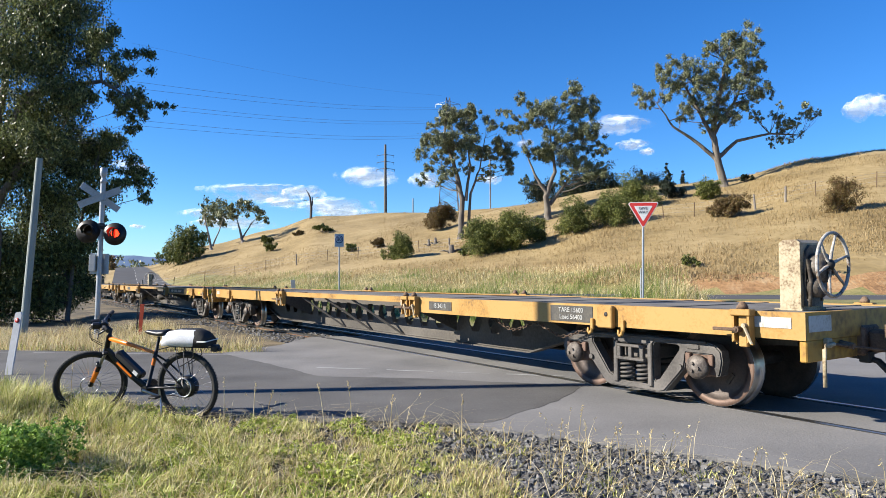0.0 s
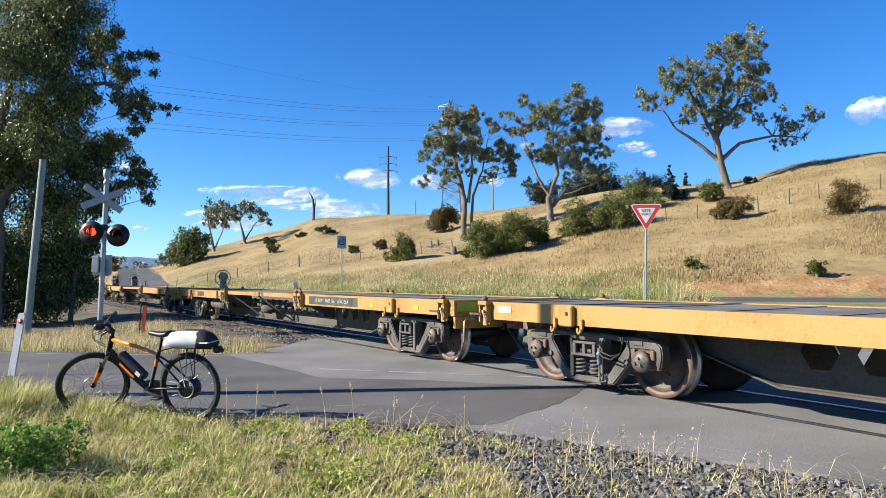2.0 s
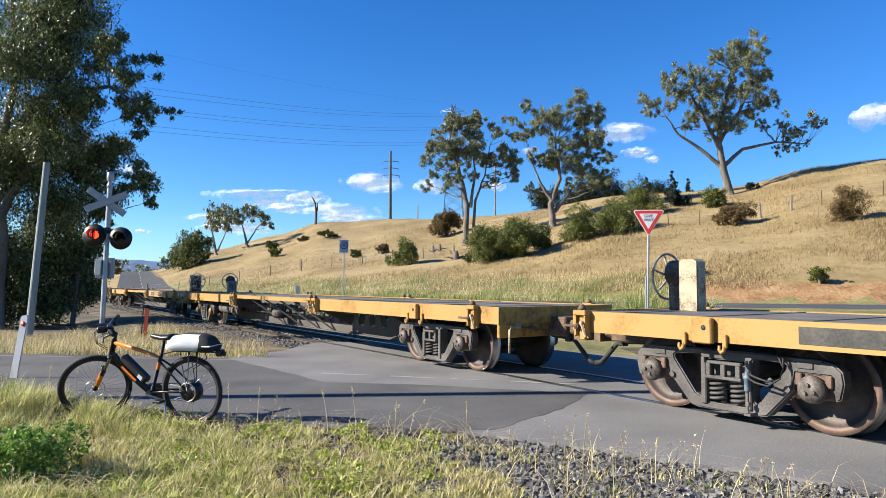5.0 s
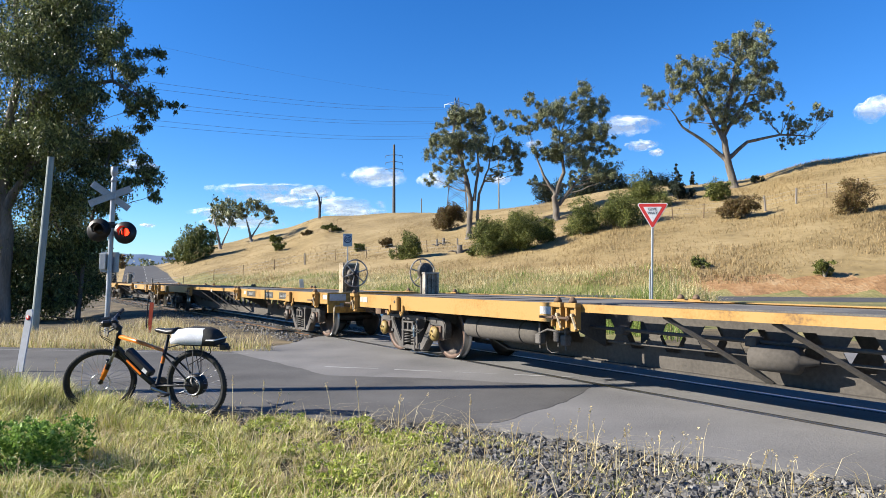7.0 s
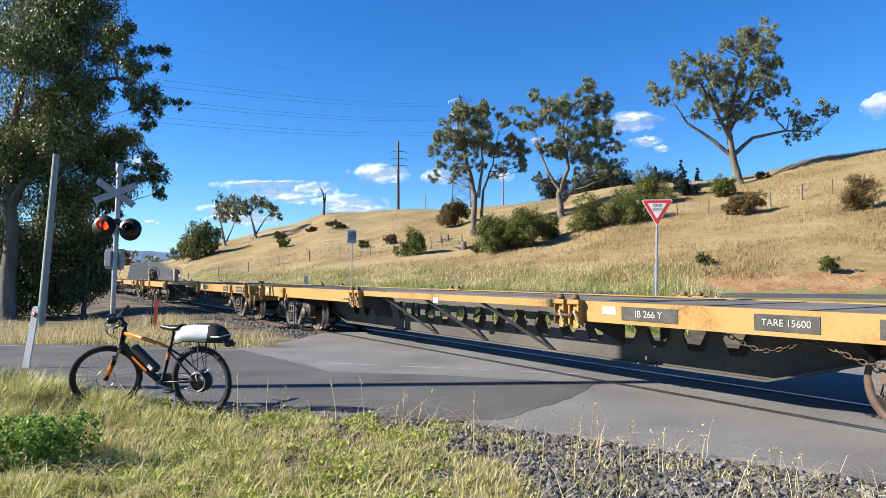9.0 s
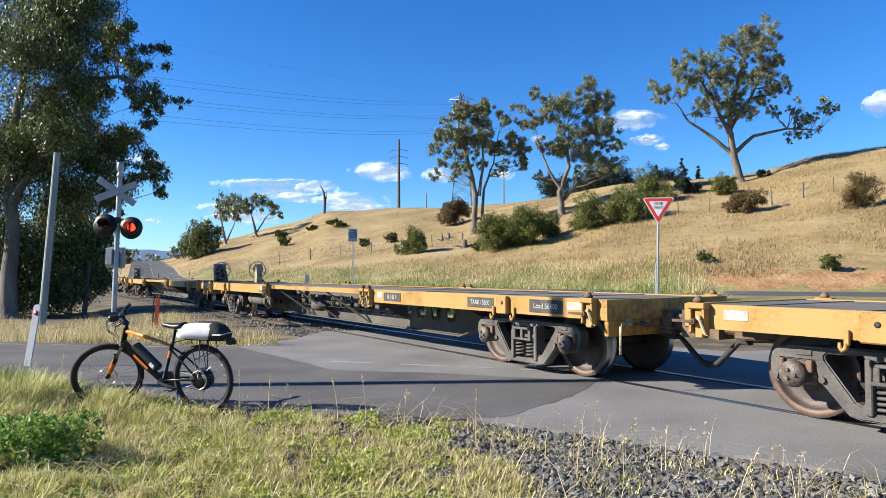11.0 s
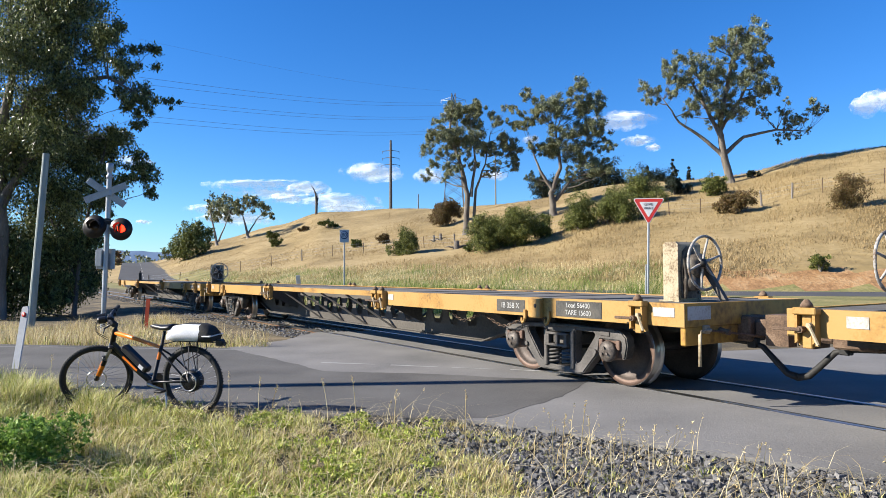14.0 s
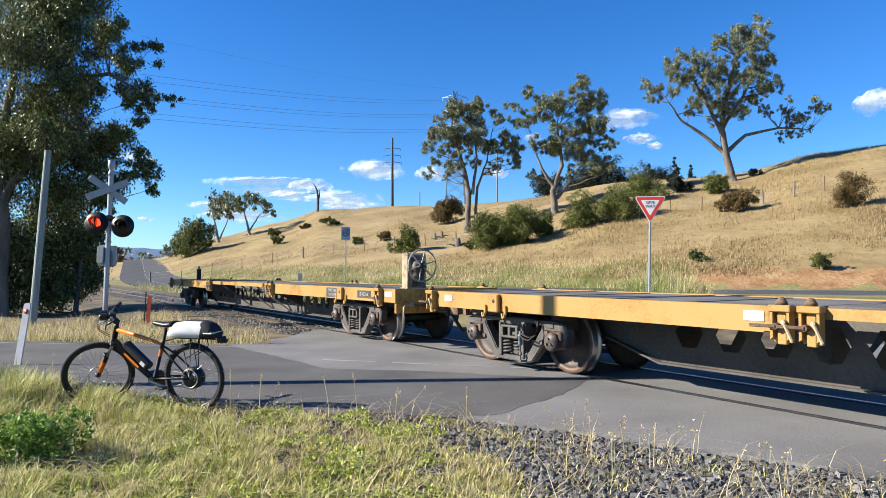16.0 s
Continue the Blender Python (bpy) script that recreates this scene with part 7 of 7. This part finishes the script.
    sec = [(0.24, 0.05, 0.05), (0.225, 0.085, 0.10), (0.15, 0.10, 0.145), (0.03, 0.105, 0.165), (-0.16, 0.105, 0.165), (-0.25, 0.10, 0.13), (-0.29, 0.085, 0.08)]
    rings = []
    for x, w, h in sec:
        ring = []
        for k in range(14):
            a = k * math.pi / 13
            ring.append(bm.verts.new((x + 0.01 * math.sin(7 * a + x * 30), w * math.copysign(abs(math.cos(a)) ** 0.6, math.cos(a)), 0.757 + h * max(0.0, math.sin(a)) ** 0.6)))
        rings.append(ring)
    for i, (a, b) in enumerate(zip(rings, rings[1:])):
        for k in range(13):
            f = bm.faces.new((a[k], a[k + 1], b[k + 1], b[k]))
            f.smooth = True
            f.material_index = 0 if (1 <= i <= 3 and (k < 5 or k > 8)) else 1
        bm.faces.new((a[13], a[0], b[0], b[13])).material_index = 1
    bm.faces.new(rings[0]).material_index = 1
    bm.faces.new(rings[-1]).material_index = 1
    bmesh.ops.recalc_face_normals(bm, faces=bm.faces[:])
    bag = part("rack_bag", bm, [M["bagwhite"], M["rubber"]], e, "pale grey and black rack bag")
    bm = bmesh.new()
    box(bm, -0.295, -0.20, -0.112, 0.112, 0.80, 0.812, 0.003)
    part("reflective_strip", bm, M["white"], bag)
    bm = bmesh.new()
    box(bm, -0.37, -0.30, -0.04, 0.04, 0.70, 0.765, 0.012)
    rod(bm, (-0.34, 0.0, 0.73), (-0.39, 0.0, 0.72), 0.022, seg=10)
    part("rear_lamp", bm, M["bikeblack"], e)
    # drive
    bm = bmesh.new()
    lathe(bm, [(0.075, -0.052), (0.085, -0.05), (0.085, -0.046), (0.075, -0.044)], 24, 'Y', centre=(0.44, 0, 0.30))
    part("chainring", bm, M["rust"], e)
    for s in (-1, 1):
        bm = bmesh.new()
        tip = Vector((0.44 - s * 0.16, s * 0.085, 0.30 - s * 0.045))
        tube(bm, [(0.48, s * 0.07, 0.30), tip], [0.014, 0.011], 6)
        crank = part("crank", bm, M["alloy"], e)
        bm = bmesh.new()
        box(bm, tip.x - 0.045, tip.x + 0.045, tip.y + s * 0.055 - 0.04, tip.y + s * 0.055 + 0.04, tip.z - 0.012, tip.z + 0.012, 0.005)
        part("pedal", bm, M["bikeblack"], crank)
    bm = bmesh.new()
    tube(bm, [(0.48, -0.05, 0.385), (0.2, -0.05, 0.40), (0.0, -0.05, 0.38)], 0.004, 4)
    tube(bm, [(0.48, -0.05, 0.215), (0.2, -0.05, 0.23), (0.03, -0.05, 0.20), (0.0, -0.05, 0.30)], 0.004, 4)
    part("chain", bm, M["rust"], e)
    bm = bmesh.new()
    tube(bm, [(0.30, 0.05, 0.32), (0.24, 0.10, 0.18), (0.19, 0.17, -0.01)], [0.011, 0.009, 0.008], 7)
    part("kickstand", bm, M["alloy"], e)


bicycle()


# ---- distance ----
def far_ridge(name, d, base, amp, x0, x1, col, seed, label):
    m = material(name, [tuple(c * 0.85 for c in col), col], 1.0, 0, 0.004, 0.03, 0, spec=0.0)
    n = 160
    vs, fs = [], []
    for i in range(n + 1):
        x = x0 + (x1 - x0) * i / n
        h = base + amp * (noise.noise(Vector((x * 0.0022, seed, 0))) + 0.4 * noise.noise(Vector((x * 0.009, seed, 5))))
        for k in range(4):
            vs.append((x, d + 260 * k / 3, -1 + (h + 1) * math.sin(k / 3 * math.pi / 2)))
    for i in range(n):
        for k in range(3):
            a = i * 4 + k
            fs.append((a, a + 4, a + 5, a + 1))
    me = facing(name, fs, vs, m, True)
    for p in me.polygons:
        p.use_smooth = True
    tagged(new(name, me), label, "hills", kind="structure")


# the haze of distance is put into the ridges' blue base colours
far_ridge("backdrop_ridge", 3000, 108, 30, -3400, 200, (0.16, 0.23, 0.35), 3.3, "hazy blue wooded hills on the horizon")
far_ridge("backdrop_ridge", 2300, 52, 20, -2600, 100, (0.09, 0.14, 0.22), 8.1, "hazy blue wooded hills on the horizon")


def far_woods():
    rng = random.Random(17)
    cs, rs = [], []
    for _ in range(150):
        d = rng.uniform(260, 520)
        u = rng.uniform(-0.75, -0.40)
        r = rng.uniform(2.5, 5.5)
        cs.append(Vector((u * d, d, 2.6 + r * 0.9)))
        rs.append(r)
    me = leaf_mesh("far_woods", cs, rs, [70] * 150, 1.5, 0.9, M["leaf_gum"], 18, 0.1)
    tagged(new("far_woods", me), "distant scattered trees beyond the road", "trees", kind="stuff")
    # darker trees beside the far road
    cs = [on_ground(-0.50 - 0.012 * k, 150 + 6 * k) + Vector((0, 0, 1.6)) for k in range(6)]
    me = leaf_mesh("far_hedge", cs, [2.6] * 6, [220] * 6, 0.9, 0.5, M["leaf_red"], 19, 0.1)
    tagged(new("far_hedge", me), "brown and green roadside bushes far off", "bushes", kind="stuff")


far_woods()


def cloud(u, v, w, h, seed):
    """A small fair-weather cloud far off: a lumpy lens of vapour with thin ragged edges."""
    d = 3800
    k = d / 1180
    bm = bmesh.new()
    bmesh.ops.create_uvsphere(bm, u_segments=48, v_segments=24, radius=1.0)
    for p in bm.verts:
        q = p.co.copy() * 1.6 + Vector((seed * 3.1, 0, 0))
        p.co += p.normal * (0.22 * noise.noise(q * 1.5) + 0.12 * noise.noise(q * 3.5))
        if p.co.z < -0.35:
            p.co.z = -0.35 + (p.co.z + 0.35) * 0.35
    wide, deep_ = w * 1.25 / (h * 1.5), w * 0.8 / (h * 1.5)
    for p in bm.verts:
        p.co.x *= wide
        p.co.y *= deep_
    o = tagged(part("cloud", bm, M["cloud"], smooth=True), "small white fair-weather cloud in blue sky", "cloud", "fair-weather clouds", "structure")
    o.matrix_basis = Matrix.Translation(((u + 15 - 784) * k, d, 1.34 + (494 - v) * k)) @ Matrix.Scale(h * k * 1.5, 4)


def cloud_material():
    """White vapour that thins out towards ragged edges."""
    m = bpy.data.materials.new("cloud_vapour")
    m.use_nodes = True
    t = m.node_tree
    b = t.nodes["Principled BSDF"]
    b.inputs["Base Color"].default_value = (0.70, 0.70, 0.71, 1)
    b.inputs["Roughness"].default_value = 1.0
    b.inputs["Specular IOR Level"].default_value = 0.0
    # a weak bluish glow stands in for light scattered inside the cloud
    b.inputs["Emission Color"].default_value = (0.75, 0.86, 1.0, 1)
    b.inputs["Emission Strength"].default_value = 0.16
    co = t.nodes.new("ShaderNodeTexCoord")
    oi = t.nodes.new("ShaderNodeObjectInfo")
    sep = t.nodes.new("ShaderNodeVectorMath")
    sep.operation = 'MULTIPLY'
    sep.inputs[1].default_value = (1, 0, 1)
    t.links.new(co.outputs["Object"], sep.inputs[0])
    mid = t.nodes.new("ShaderNodeVectorMath")
    mid.operation = 'MULTIPLY_ADD'
    mid.inputs[1].default_value, mid.inputs[2].default_value = (2, 0, 2), (-1, 0, -1)
    t.links.new(co.outputs["Generated"], mid.inputs[0])
    ln = t.nodes.new("ShaderNodeVectorMath")
    ln.operation = 'LENGTH'
    t.links.new(mid.outputs[0], ln.inputs[0])
    n = t.nodes.new("ShaderNodeTexNoise")
    n.noise_dimensions = '4D'
    n.inputs["Scale"].default_value, n.inputs["Detail"].default_value, n.inputs["Roughness"].default_value = 1.1, 7, 0.55
    wv = t.nodes.new("ShaderNodeMath")
    wv.operation = 'MULTIPLY'
    wv.inputs[1].default_value = 40
    t.links.new(oi.outputs["Random"], wv.inputs[0])
    t.links.new(wv.outputs[0], n.inputs["W"])
    t.links.new(sep.outputs[0], n.inputs["Vector"])
    sb = t.nodes.new("ShaderNodeMath")
    sb.operation = 'MULTIPLY_ADD'
    sb.inputs[1].default_value, sb.inputs[2].default_value = -0.55, 0.32
    t.links.new(ln.outputs["Value"], sb.inputs[0])
    ad = t.nodes.new("ShaderNodeMath")
    t.links.new(sb.outputs[0], ad.inputs[0])
    t.links.new(n.outputs[0], ad.inputs[1])
    r = t.nodes.new("ShaderNodeValToRGB")
    r.color_ramp.elements[0].position, r.color_ramp.elements[1].position = 0.38, 0.74
    r.color_ramp.elements[1].color = (0.55, 0.55, 0.55, 1)
    t.links.new(ad.outputs[0], r.inputs[0])
    t.links.new(r.outputs[0], b.inputs["Alpha"])
    return m


M["cloud"] = cloud_material()
for i, (u, v, w, h) in enumerate(((648, 318, 48, 15), (755, 325, 26, 14), (450, 345, 95, 12), (540, 345, 35, 12), (590, 372, 70, 14), (620, 385, 60, 10), (500, 362, 40, 8), (226, 298, 28, 11), (1098, 226, 50, 14), (1125, 260, 26, 8), (1150, 272, 12, 6), (1555, 200, 38, 22), (362, 380, 40, 8), (245, 402, 12, 4), (410, 398, 60, 10), (930, 258, 16, 8), (870, 322, 20, 7))):
    cloud(u, v, w, h, 60 + i)


def motions():
    """Everything that moves: the wagons roll by at a steady pace, their wheels turn, and discs added to the warning
    lamps swing to make them flash.
    """
    for e, c in WAGONS:
        rows = []
        for k in range(161):
            t = k / 10
            p = on_track(c - run(t))
            rows.append((t, pose(p.x, p.y, 0, 0, 0, -56.68)))
        walk(e, rows)
    for ws, ax, m in WHEELSETS:
        rows = []
        for k in range(241):
            t = k / 15
            rows.append((t, pose(ax, 0, WHEEL_R, 0, math.degrees((run(t) - run(0)) / WHEEL_R) + 40 * ax, 0) @ m))
        walk(ws, rows)
    for s, side in FLASH_DISCS:
        # the two lamps flash in turn, 1.43 s a cycle; the added disc stands edge-on when its lamp is lit
        rows, lit = [], None
        for k in range(321):
            t = k / 20
            on = ((t - 0.12) % 1.43) < 0.73
            if side == "right":
                on = not on
            rows.append((t, pose(0, -0.028, 0, 0, 0, 0) if not on else pose(0, -0.155, 0, 0, 0, 87)))
        walk(s, rows)


motions()
